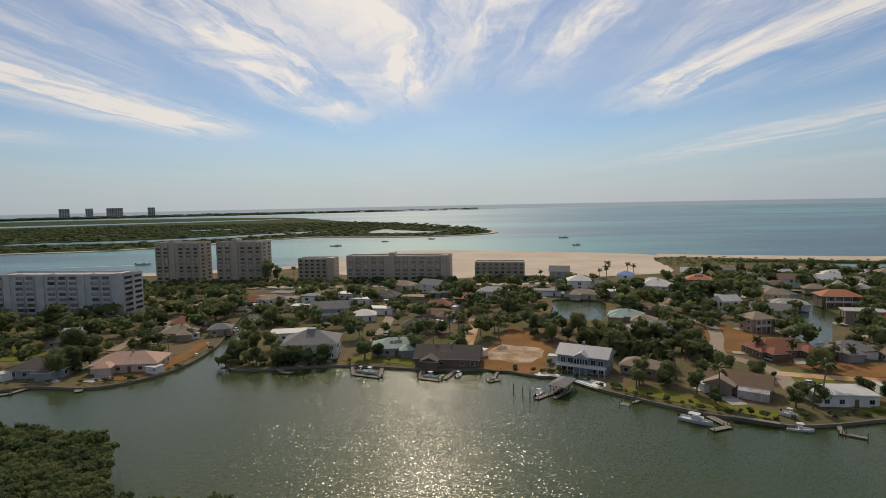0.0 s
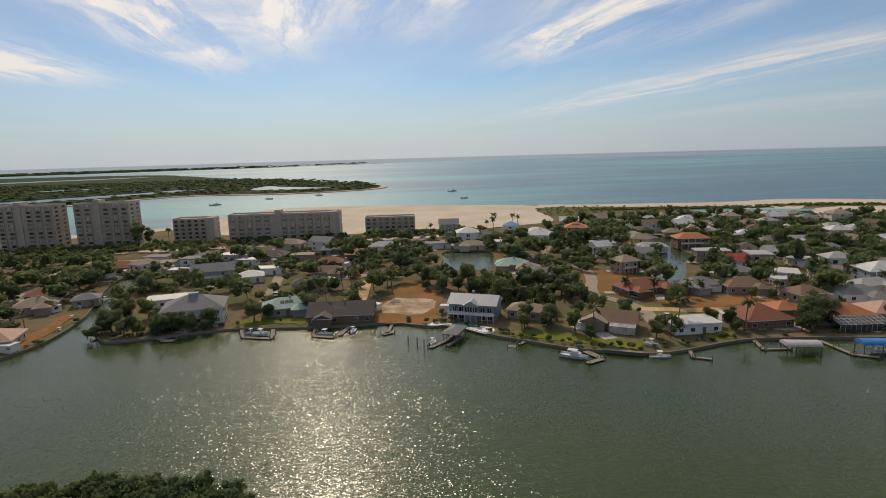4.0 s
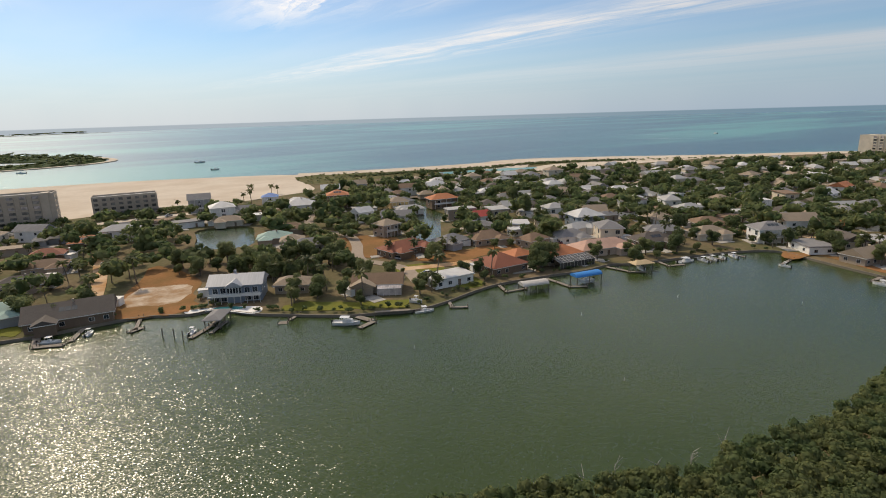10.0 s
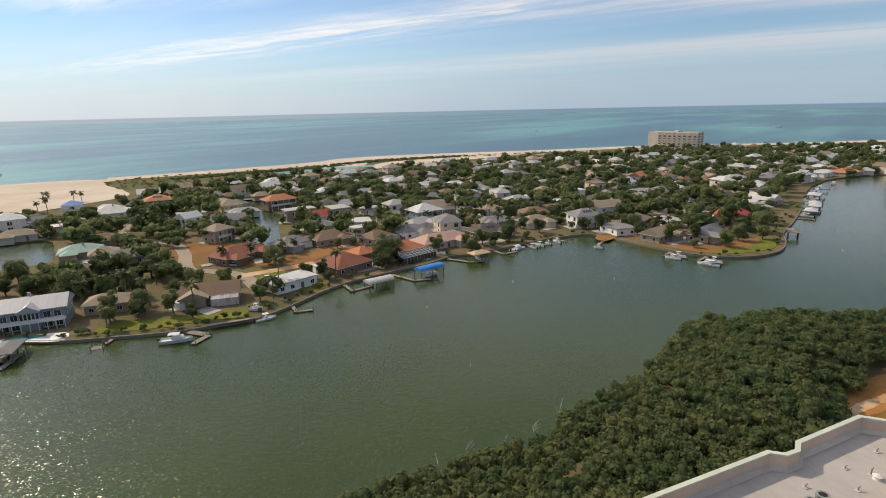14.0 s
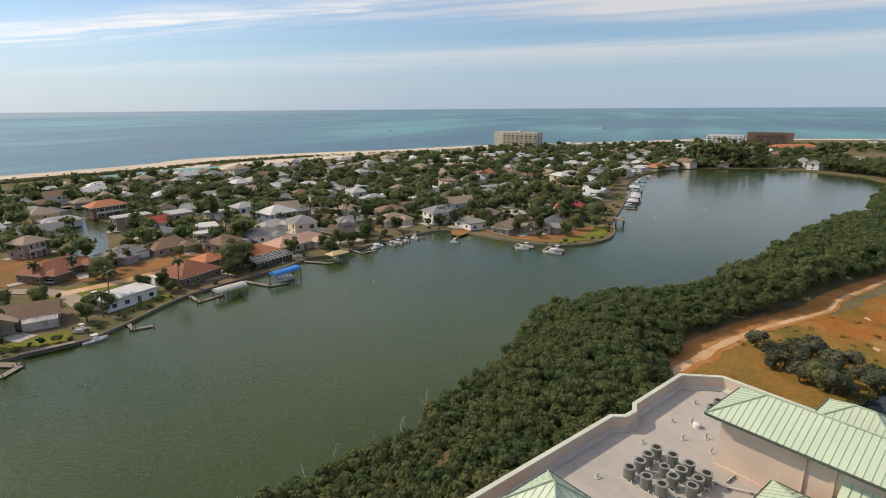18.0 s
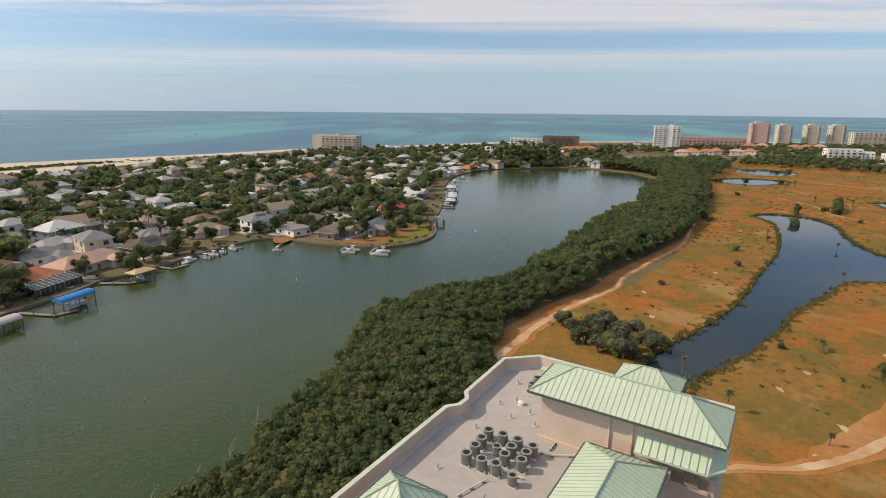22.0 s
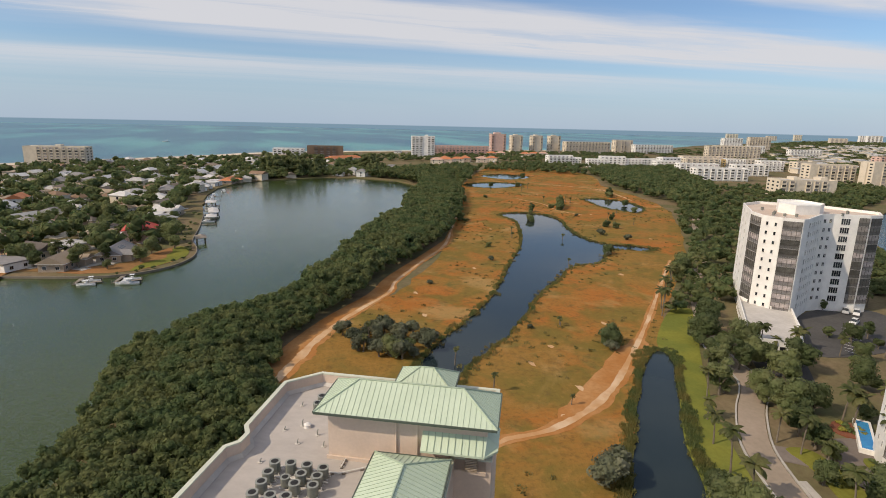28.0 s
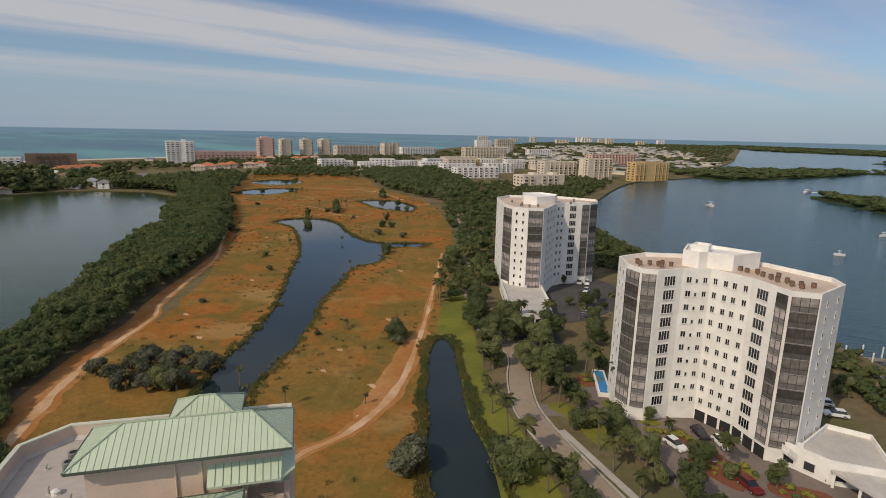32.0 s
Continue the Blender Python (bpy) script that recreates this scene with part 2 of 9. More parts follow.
def water_material(name, a, b, scale, rough, wave, wave_scale, far=None, spec=0.5, facet=None, sheen=0.0):
    m = bpy.data.materials.new(name)
    m.use_nodes = True
    N = Nodes(m.node_tree)
    co = N.add("ShaderNodeNewGeometry").outputs["Position"]
    col = N.mix(N.ramp(N.noise(N.scaled(co, (1, 1, 1)), scale, 4.0), 0.35, 0.68), a, b)
    if far:
        n = N.noise(N.scaled(co, (0.0009, 0.004, 1), rot=(0, 0, far[1])), 1.0, 4.0)
        col = N.mix(N.ramp(n, 0.45, 0.62), col, far[0])
    p = N.add("ShaderNodeBsdfPrincipled")
    N.link(col, p.inputs["Base Color"])
    p.inputs["Roughness"].default_value = rough
    p.inputs["IOR"].default_value = 1.33
    p.inputs["Specular IOR Level"].default_value = spec
    h = N.math("ADD", N.noise(N.scaled(co, (1.0, 1.6, 1)), wave_scale, 3.0, 0.6), N.math("MULTIPLY", N.noise(co, wave_scale * 0.16, 3.0), 2.0))
    bn = N.add("ShaderNodeBump")
    bn.inputs["Strength"].default_value, bn.inputs["Distance"].default_value = 1.0, wave
    N.link(h, bn.inputs["Height"])
    if sheen and not facet:
        # ripples too small to see spread the sun's light widely
        p.inputs["Coat Weight"].default_value, p.inputs["Coat Roughness"].default_value = sheen, 0.5
        p.inputs["Coat IOR"].default_value = 1.33
    if facet:
        # wavelets: some small cells of the surface lean their own way
        size, lean, share = facet
        cells = N.add("ShaderNodeTexVoronoi")
        N.link(co, cells.inputs["Vector"])
        cells.inputs["Scale"].default_value = 1 / size
        rgb = N.add("ShaderNodeSeparateColor")
        N.link(cells.outputs["Color"], rgb.inputs[0])
        other = N.add("ShaderNodeTexWhiteNoise")
        N.link(cells.outputs["Position"], other.inputs["Vector"])
        tilt = N.add("ShaderNodeCombineXYZ")
        gusts = N.noise(co, 0.05, 3.0)
        # the far end of the lagoon lies sheltered and calm
        along = N.add("ShaderNodeSeparateXYZ")
        N.link(co, along.inputs[0])
        grow = N.math("MULTIPLY", N.ramp(gusts, 0.3, 0.7, lean * 0.8, lean * 1.2), N.ramp(along.outputs[0], 150.0, 330.0, 1.0, 0.35))
        for k in (0, 1):
            even = N.math("MULTIPLY", N.math("SUBTRACT", rgb.outputs[k], 0.5), 2.0)
            size_of = N.math("ABSOLUTE", even)
            steep = N.math("DIVIDE", size_of, N.math("SUBTRACT", 1.3, size_of))
            N.link(N.math("MULTIPLY", N.math("MULTIPLY", steep, N.math("SIGN", even)), N.math("MULTIPLY", grow, (0.62, 1.0)[k])), tilt.inputs[k])
        tilt.inputs[2].default_value = 1.0
        unit = N.add("ShaderNodeVectorMath", operation="NORMALIZE")
        N.link(tilt.outputs[0], unit.inputs[0])
        pick = N.math("LESS_THAN", other.outputs["Value"], share)
        # the wavelets glint in a thin film over the calm body of the water
        N.link(N.math("MULTIPLY", pick, sheen), p.inputs["Coat Weight"])
        p.inputs["Coat Roughness"].default_value, p.inputs["Coat IOR"].default_value = 0.22, 1.33
        N.link(unit.outputs[0], p.inputs["Coat Normal"])
    N.link(bn.outputs[0], p.inputs["Normal"])
    N.link(p.outputs[0], N.add("ShaderNodeOutputMaterial").inputs[0])
    return m


def golf_material():
    """Dry rough: orange and brown straw, olive patches, faint mowing lines and bare scuffs."""
    m = bpy.data.materials.new("dry_rough_grass")
    m.use_nodes = True
    N = Nodes(m.node_tree)
    co = N.add("ShaderNodeNewGeometry").outputs["Position"]
    big = N.noise(co, 0.022, 6.0, 0.6, 0.6)
    mid = N.noise(co, 0.11, 5.0, 0.65, 0.4)
    small = N.noise(co, 0.9, 5.0, 0.7)
    lines = N.noise(N.scaled(co, (0.7, 0.06, 1), rot=(0, 0, 0.95)), 1.0, 3.0, 0.6)
    col = N.mix(N.ramp(big, 0.42, 0.6), (0.36, 0.132, 0.030), (0.265, 0.148, 0.038))
    col = N.mix(N.ramp(mid, 0.5, 0.72, 0.0, 0.85), col, (0.115, 0.115, 0.034))
    col = N.mix(N.ramp(mid, 0.42, 0.26, 0.0, 0.5), col, (0.34, 0.19, 0.07))
    col = N.mix(N.ramp(lines, 0.45, 0.7, 0.0, 0.12), col, (0.36, 0.24, 0.085))
    col = N.mix(N.ramp(small, 0.45, 0.75, 0.0, 0.55), col, (0.085, 0.06, 0.022))
    green = N.noise(N.scaled(co, (1, 1, 1), (40, 17, 0)), 0.055, 4.0, 0.55, 0.5)
    mottle = N.noise(co, 0.4, 4.0, 0.7, 0.3)
    col = N.mix(N.ramp(green, 0.46, 0.62, 0.0, 0.8), col, (0.16, 0.124, 0.03))
    straw = N.noise(N.scaled(co, (1, 1, 1), (7, 61, 0)), 0.035, 5.0, 0.6, 0.8)
    col = N.mix(N.ramp(straw, 0.55, 0.68, 0.0, 0.6), col, (0.40, 0.25, 0.10))
    col = N.mix(N.ramp(mottle, 0.5, 0.7, 0.0, 0.45), col, (0.11, 0.07, 0.025))
    col = N.mix(N.ramp(mottle, 0.45, 0.3, 0.0, 0.4), col, (0.36, 0.19, 0.06))
    p = N.add("ShaderNodeBsdfPrincipled")
    N.link(col, p.inputs["Base Color"])
    p.inputs["Roughness"].default_value = 0.95
    p.inputs["Specular IOR Level"].default_value = 0.1
    bn = N.add("ShaderNodeBump")
    bn.inputs["Strength"].default_value, bn.inputs["Distance"].default_value = 0.8, 0.25
    N.link(small, bn.inputs["Height"])
    N.link(bn.outputs[0], p.inputs["Normal"])
    N.link(p.outputs[0], N.add("ShaderNodeOutputMaterial").inputs[0])
    return m


M = {
    "gulf": water_material("gulf_water", (0.010, 0.085, 0.135), (0.022, 0.130, 0.165), 0.002, 0.3, 0.5, 0.3, ((0.065, 0.27, 0.25), 0.9), 0.25, None, 0.42),
    "lagoon": water_material("lagoon_water", (0.031, 0.054, 0.010), (0.044, 0.066, 0.013), 0.012, 0.10, 0.02, 1.5, None, 0.08, (0.19, 0.112, 0.95), 0.9),
    "bay": water_material("bay_water", (0.018, 0.060, 0.085), (0.030, 0.075, 0.090), 0.004, 0.15, 0.25, 0.5, None, 0.3),
    "pond": water_material("pond_water", (0.020, 0.032, 0.036), (0.030, 0.042, 0.042), 0.03, 0.08, 0.008, 0.9, None, 0.5),
    "land": material("island_soil", (0.22, 0.165, 0.10), (0.13, 0.13, 0.06), 0.95, 0.035, 0.6, spec=0.05, place="World", grain=0.5),
    "sand": material("beach_sand", (0.66, 0.57, 0.46), (0.58, 0.48, 0.37), 0.95, 0.02, 0.25, spec=0.05, place="World", grain=0.12),
    "dune": material("dune_scrub", (0.17, 0.15, 0.07), (0.11, 0.12, 0.045), 0.95, 0.05, 0.5, spec=0.05, place="World", grain=0.5),
    "golf": golf_material(),
    "lawn": material("lawn_grass", (0.21, 0.205, 0.042), (0.15, 0.165, 0.038), 0.95, 0.08, 1.2, spec=0.05, place="World", grain=0.35),
    "track": material("sandy_track", (0.50, 0.28, 0.13), (0.64, 0.46, 0.30), 0.95, 0.09, 0.6, spec=0.05, place="World", grain=0.2),
    "asphalt": material("worn_beige_asphalt", (0.30, 0.24, 0.18), (0.35, 0.275, 0.21), 0.9, 0.06, 1.0, place="World", grain=0.2),
    "dark_asphalt": material("dark_asphalt", (0.06, 0.058, 0.056), (0.085, 0.08, 0.075), 0.9, 0.08, 1.0, place="World", grain=0.2),
    "concrete": material("pale_concrete", (0.48, 0.45, 0.40), (0.40, 0.37, 0.33), 0.85, 0.4, 5.0),
    "leaf": material("mangrove_leaf", (0.118, 0.17, 0.072), (0.20, 0.22, 0.092), 0.7, 0.16, 2.2, bump=0.12, spec=0.12, place="World", grain=0.2, vary=0.13, island=True, leafy=0.56),
    "leaf2": material("broad_leaf", (0.15, 0.19, 0.08), (0.205, 0.225, 0.105), 0.7, 0.3, 2.4, bump=0.1, spec=0.12, grain=0.2, vary=0.3, leafy=0.5),
    "grey_leaf": material("silvery_leaf", (0.13, 0.145, 0.088), (0.18, 0.185, 0.125), 0.7, 0.4, 2.4, bump=0.3, spec=0.15, grain=0.25, vary=0.25, leafy=0.3),
    "frond": material("palm_frond", (0.11, 0.135, 0.045), (0.16, 0.16, 0.065), 0.6, 0.5, 3.0, spec=0.3, vary=0.3, leafy=0.5),
    "bark": material("grey_bark", (0.20, 0.165, 0.125), (0.14, 0.115, 0.085), 0.95, 1.0, 8.0),
}


# ---- plan helpers ----
def mesh_from(name, verts, faces, mat, smooth=False):
    me = bpy.data.meshes.new(name)
    me.from_pydata([tuple(v) for v in verts], [], [tuple(f) for f in faces])
    if mat is not None:
        me.materials.append(mat)
    if smooth:
        me.shade_smooth()
    return me


def curve_through(pts, closed=True, steps=5, rough=0.0, seed=1):
    """A smooth outline through the plan's corners."""
    rng = random.Random(seed)
    n, out = len(pts), []
    for i in range(n if closed else n - 1):
        p = [Vector(pts[(i + k) % n] if closed else pts[min(max(i + k, 0), n - 1)]) for k in (-1, 0, 1, 2)]
        for s in range(steps):
            t = s / steps
            q = 0.5 * (2 * p[1] + (p[2] - p[0]) * t + (2 * p[0] - 5 * p[1] + 4 * p[2] - p[3]) * t * t + (3 * p[1] - p[0] - 3 * p[2] + p[3]) * t ** 3)
            if rough:
                q = q + Vector((rng.uniform(-rough, rough), rng.uniform(-rough, rough)))
            out.append((q.x, q.y))
    if not closed:
        out.append(tuple(pts[-1]))
    return out


def inside(pt, ring):
    x, y = pt
    hit = False
    j = len(ring) - 1
    for i in range(len(ring)):
        (xi, yi), (xj, yj) = ring[i], ring[j]
        if (yi > y) != (yj > y) and x < (xj - xi) * (y - yi) / (yj - yi) + xi:
            hit = not hit
        j = i
    return hit


from mathutils.geometry import tessellate_polygon


def sheet(name, rings, z, mat, depth=0.0, label="", category="", kind="structure"):
    """A level sheet with an outline and holes; its rims go down by depth."""
    flat = [p for r in rings for p in r]
    faces = [f for f in tessellate_polygon([[Vector((*p, 0)) for p in r] for r in rings])]
    verts = [(*p, z) for p in flat]
    up = []
    for a, b, c in faces:
        (x1, y1), (x2, y2), (x3, y3) = flat[a], flat[b], flat[c]
        up.append((a, b, c) if (x2 - x1) * (y3 - y1) - (x3 - x1) * (y2 - y1) > 0 else (a, c, b))
    if depth:
        base, n0 = len(verts), 0
        verts += [(*p, z - depth) for p in flat]
        for r in rings:
            n = len(r)
            for i in range(n):
                a, b = n0 + i, n0 + (i + 1) % n
                up.append((a, b, base + b, base + a))
            n0 += n
    return tagged(new(name, mesh_from(name, verts, up, mat)), label, category, kind=kind)


def ribbon_mesh(name, pts, width, z, height, mat):
    """A strip along a line, with a level top and two sides."""
    P = [Vector((p[0], p[1])) for p in pts]
    verts, faces = [], []
    for i, p in enumerate(P):
        d = (P[min(i + 1, len(P) - 1)] - P[max(i - 1, 0)]).normalized()
        w = width[i] if isinstance(width, (list, tuple)) else width
        s = Vector((-d.y, d.x)) * w / 2
        verts += [(*(p + s), z), (*(p - s), z), (*(p + s), z - height), (*(p - s), z - height)]
    for i in range(len(P) - 1):
        a, b = 4 * i, 4 * i + 4
        faces += [(a, a + 1, b + 1, b), (a + 2, a, b, b + 2), (a + 1, a + 3, b + 3, b + 1)]
    faces += [(0, 2, 3, 1), (4 * len(P) - 4, 4 * len(P) - 3, 4 * len(P) - 1, 4 * len(P) - 2)]
    return mesh_from(name, verts, faces, mat)


def ribbon(name, pts, width, z, height, mat, label="", category="", kind="structure"):
    return tagged(new(name, ribbon_mesh(name, pts, width, z, height, mat)), label, category, kind=kind)


# ---- water and land ----
GROUND = 1.1
GULF_SHORE = [(-900, 420), (-600, 430), (-420, 445), (-250, 470), (-130, 510), (-90, 600), (-56, 656), (45, 640), (130, 604), (214, 548), (273, 523), (406, 472), (464, 466), (549, 407), (653, 324), (774, 235), (905, 56), (1011, -66), (1085, -347), (1110, -538), (1130, -708), (1250, -1100), (1531, -1559), (1900, -2300), (2500, -3600)]
BAY_SHORE = [(1500, -4300), (1000, -3000), (640, -1900), (480, -1400), (380, -1000), (326, -800), (330, -700), (322, -600), (250, -415), (187, -308), (120, -250), (70, -205), (22, -172), (-40, -140), (-200, -90), (-420, 0), (-900, 60)]
SEAWALL = [(-143, 170), (-134, 173), (-116, 171), (-105, 176), (-97, 187), (-94, 202), (-95, 225), (-103, 262), (-106, 290), (-96, 290), (-88, 240), (-85, 213), (-78, 191), (-69, 187), (-54, 189), (-34, 190), (-8, 184), (16, 182), (30, 174), (37, 173), (46, 161), (53, 154), (65, 143), (75, 137), (85, 132), (97, 132), (109, 134), (122, 134.5), (142, 130), (155, 126), (169, 125), (178, 119), (205, 110), (220, 104), (233, 94), (229, 77), (224, 60), (222, 44), (229, 30), (243, 22), (260, 21), (280, 24), (310, 23), (353, 23)]
FAR_LAGOON = [(395, 25), (448, 25), (500, 14), (540, -12), (553, -48), (562, -91), (544, -124), (525, -143)]
MANGROVE_EDGE = [(480, -152), (456, -147), (372, -108), (315, -89), (269, -60), (214, -35), (191, -22), (168, -10), (156, 11), (149, 17), (135, 29), (114, 29), (96, 31), (83, 35), (72, 36), (57, 44), (40, 52), (15, 65), (-12, 76), (-20, 86), (-41, 91), (-60, 93), (-71, 110), (-80, 121), (-102, 127), (-125, 118), (-170, 125), (-260, 130), (-300, 150), (-260, 168), (-200, 172)]
outer = curve_through(GULF_SHORE, False, 5) + curve_through(BAY_SHORE, False, 4)
wall_line = curve_through(SEAWALL, False, 4)
lagoon_ring = wall_line + curve_through(FAR_LAGOON, False, 4, 1.0, 2) + curve_through(MANGROVE_EDGE, False, 4, 0.8, 3)
pond_ring = curve_through([(96, -26), (121, -38), (133, -49), (147, -63), (170, -82), (204, -105), (244, -131), (289, -151), (314, -153), (318, -168), (306, -181), (286, -180), (252, -166), (224, -164), (209, -181), (202, -176), (210, -159), (190, -140), (188, -125), (172, -108), (157, -91), (131, -68), (119, -54), (110, -44), (92, -32)], True, 4, 0.5, 4)
pond_b = curve_through([(368, -252), (358, -275), (319, -269), (299, -249), (319, -241), (342, -244)], True, 4, 1.0, 5)
pond_c = curve_through([(478, -194), (494, -231), (471, -257), (447, -213)], True, 5, 1.5, 6)
pond_d = curve_through([(561, -248), (577, -286), (542, -302), (519, -262)], True, 5, 1.5, 7)
creek_ring = curve_through([(40, -38), (63, -54), (80, -68), (100, -87), (107, -97), (101, -96.5), (82, -81), (71, -72), (58, -64), (34, -46)], True, 4, 0.4, 8)
def outset(ring, d):
    """The ring moved outwards by d."""
    turn = sum(a[0] * b[1] - b[0] * a[1] for a, b in zip(ring, ring[1:] + ring[:1]))
    out = []
    for i, p in enumerate(ring):
        a, b = Vector(ring[i - 2]), Vector(ring[(i + 2) % len(ring)])
        n = Vector((b.y - a.y, a.x - b.x)).normalized() * (d if turn > 0 else -d)
        out.append((p[0] + n.x, p[1] + n.y))
    return out


creek_ring = outset(creek_ring, 0.35)
canal_a = curve_through([(53, 264), (73, 255), (82, 275), (88, 304), (64, 312), (58, 290)], True, 3)
canal_b = curve_through([(136, 206), (142, 199), (160, 222), (176, 244), (186, 252), (196, 282), (216, 318), (208, 326), (188, 298), (172, 262), (163, 253), (150, 232)], True, 3)

disc = [(4700 * math.cos(a * math.tau / 96), 4700 * math.sin(a * math.tau / 96)) for a in range(96)]
sheet("water_gulf", [disc], 0.0, M["gulf"], 0, "open teal sea with small waves under the sky", "sea")
grown = [(-330, 150), (-330, 300), (60, 300), (600, 60), (620, -170), (300, -170), (0, 0), (-200, 60)]
sheet("water_lagoon", [grown], 0.35, M["lagoon"], 0, "murky green lagoon water between seawall and mangroves", "lagoon")
for name, pool_ring in (("water_pond", [(80, -15), (140, -30), (330, -140), (330, -195), (195, -195), (80, -40)]), ("water_pond_near_trees", [(290, -235), (290, -285), (378, -285), (378, -235)]), ("water_pond_far", [(440, -185), (440, -262), (500, -262), (500, -185)]), ("water_pond_end", [(512, -240), (512, -308), (585, -308), (585, -240)]), ("water_creek", [(20, -26), (45, -26), (114, -88), (114, -106), (96, -106), (20, -58)])):
    sheet(name, [pool_ring], GROUND - 0.2, M["pond"], 0, "still dark water among the dry grass", "pond")
sheet("water_bay", [[(-900, -60), (0, -120), (60, -180), (200, -300), (330, -560), (345, -720), (420, -1100), (1400, -3900), (-1500, -4200), (-2500, -1500)]], 0.05, M["bay"], 0, "open blue-grey bay water", "bay")
for name, ring in (("water_canal", [(48, 262), (74, 248), (94, 302), (88, 316), (60, 318)]), ("water_canal_east", [(130, 206), (142, 193), (192, 246), (224, 318), (208, 334), (160, 262)])):
    sheet(name, [ring], 0.4, M["lagoon"], 0, "murky green canal water between the gardens", "canal")
sheet("ground", [outer, lagoon_ring, pond_ring, pond_b, pond_c, pond_d, creek_ring, canal_a, canal_b], GROUND, M["land"], 2.0, "low island ground with sparse grass and sandy soil", "ground")


# ---- building helpers ----
def thing(name, x, y, z, rot, label, category, group=""):
    ob = tagged(new(name), label, category, group)
    ob.matrix_world = pose(x, y, z, 0, 0, rot)
    ob.empty_display_size = 0.5
    return ob


def part(name, me, parent, m=None, label=""):
    """One mesh under a thing or a part; me may be shared by alike pieces."""
    ob = new(name, me)
    ob.parent = parent
    if m is not None:
        ob.matrix_basis = m
    if label:
        ob["label"] = label
    return ob


class Solid:
    """Gathers boxes, prisms and free faces into one mesh."""

    def __init__(self):
        self.v, self.f, self.k = [], [], []

    def face(self, pts, k=0):
        n = len(self.v)
        self.v += [tuple(p) for p in pts]
        self.f.append(tuple(range(n, n + len(pts))))
        self.k.append(k)

    def box(self, x0, x1, y0, y1, z0, z1, k=0, m=None):
        c = [(x, y, z) for z in (z0, z1) for x, y in ((x0, y0), (x1, y0), (x1, y1), (x0, y1))]
        if m is not None:
            c = [tuple(m @ Vector(p)) for p in c]
        n = len(self.v)
        self.v += c
        for q in ((0, 3, 2, 1), (4, 5, 6, 7), (0, 1, 5, 4), (1, 2, 6, 5), (2, 3, 7, 6), (3, 0, 4, 7)):
            self.f.append(tuple(n + i for i in q))
            self.k.append(k)

    def prism(self, ring, z0, z1, k=0, caps=True):
        n, c = len(self.v), len(ring)
        self.v += [(x, y, z0) for x, y in ring] + [(x, y, z1) for x, y in ring]
        for i in range(c):
            j = (i + 1) % c
            self.f.append((n + i, n + j, n + c + j, n + c + i))
            self.k.append(k)
        if caps:
            self.f += [tuple(range(n + c, n + 2 * c)), tuple(range(n + c - 1, n - 1, -1))]
            self.k += [k, k]

    def tube(self, p, q, r0, r1, sides=8, k=0, caps=True):
        p, q = Vector(p), Vector(q)
        turn = (q - p).to_track_quat("Z", "Y").to_matrix()
        n = len(self.v)
        for o, r in ((p, r0), (q, r1)):
            self.v += [tuple(o + turn @ Vector((r * math.cos(a * math.tau / sides), r * math.sin(a * math.tau / sides), 0))) for a in range(sides)]
        for i in range(sides):
            j = (i + 1) % sides
            self.f.append((n + i, n + j, n + sides + j, n + sides + i))
            self.k.append(k)
        if caps:
            self.f += [tuple(range(n + sides, n + 2 * sides)), tuple(range(n + sides - 1, n - 1, -1))]
            self.k += [k, k]

    def mesh(self, name, *mats, smooth=False):
        me = bpy.data.meshes.new(name)
        me.from_pydata(self.v, [], self.f)
        for m in mats:
            me.materials.append(m)
        if len(mats) > 1:
            me.polygons.foreach_set("material_index", self.k)
        if smooth:
            me.shade_smooth()
        return me


def ccw(ring):
    s = sum(a[0] * b[1] - b[0] * a[1] for a, b in zip(ring, ring[1:] + ring[:1]))
    return list(ring) if s > 0 else list(reversed(ring))


def paint(name, a, rough=0.7, grain=0.12, vary=0.0, b=None, scale=0.3, fine=4.0, **kw):
    return material(name, a, b or tuple(c * 0.88 for c in a), rough, scale, fine, grain=grain, vary=vary, **kw)


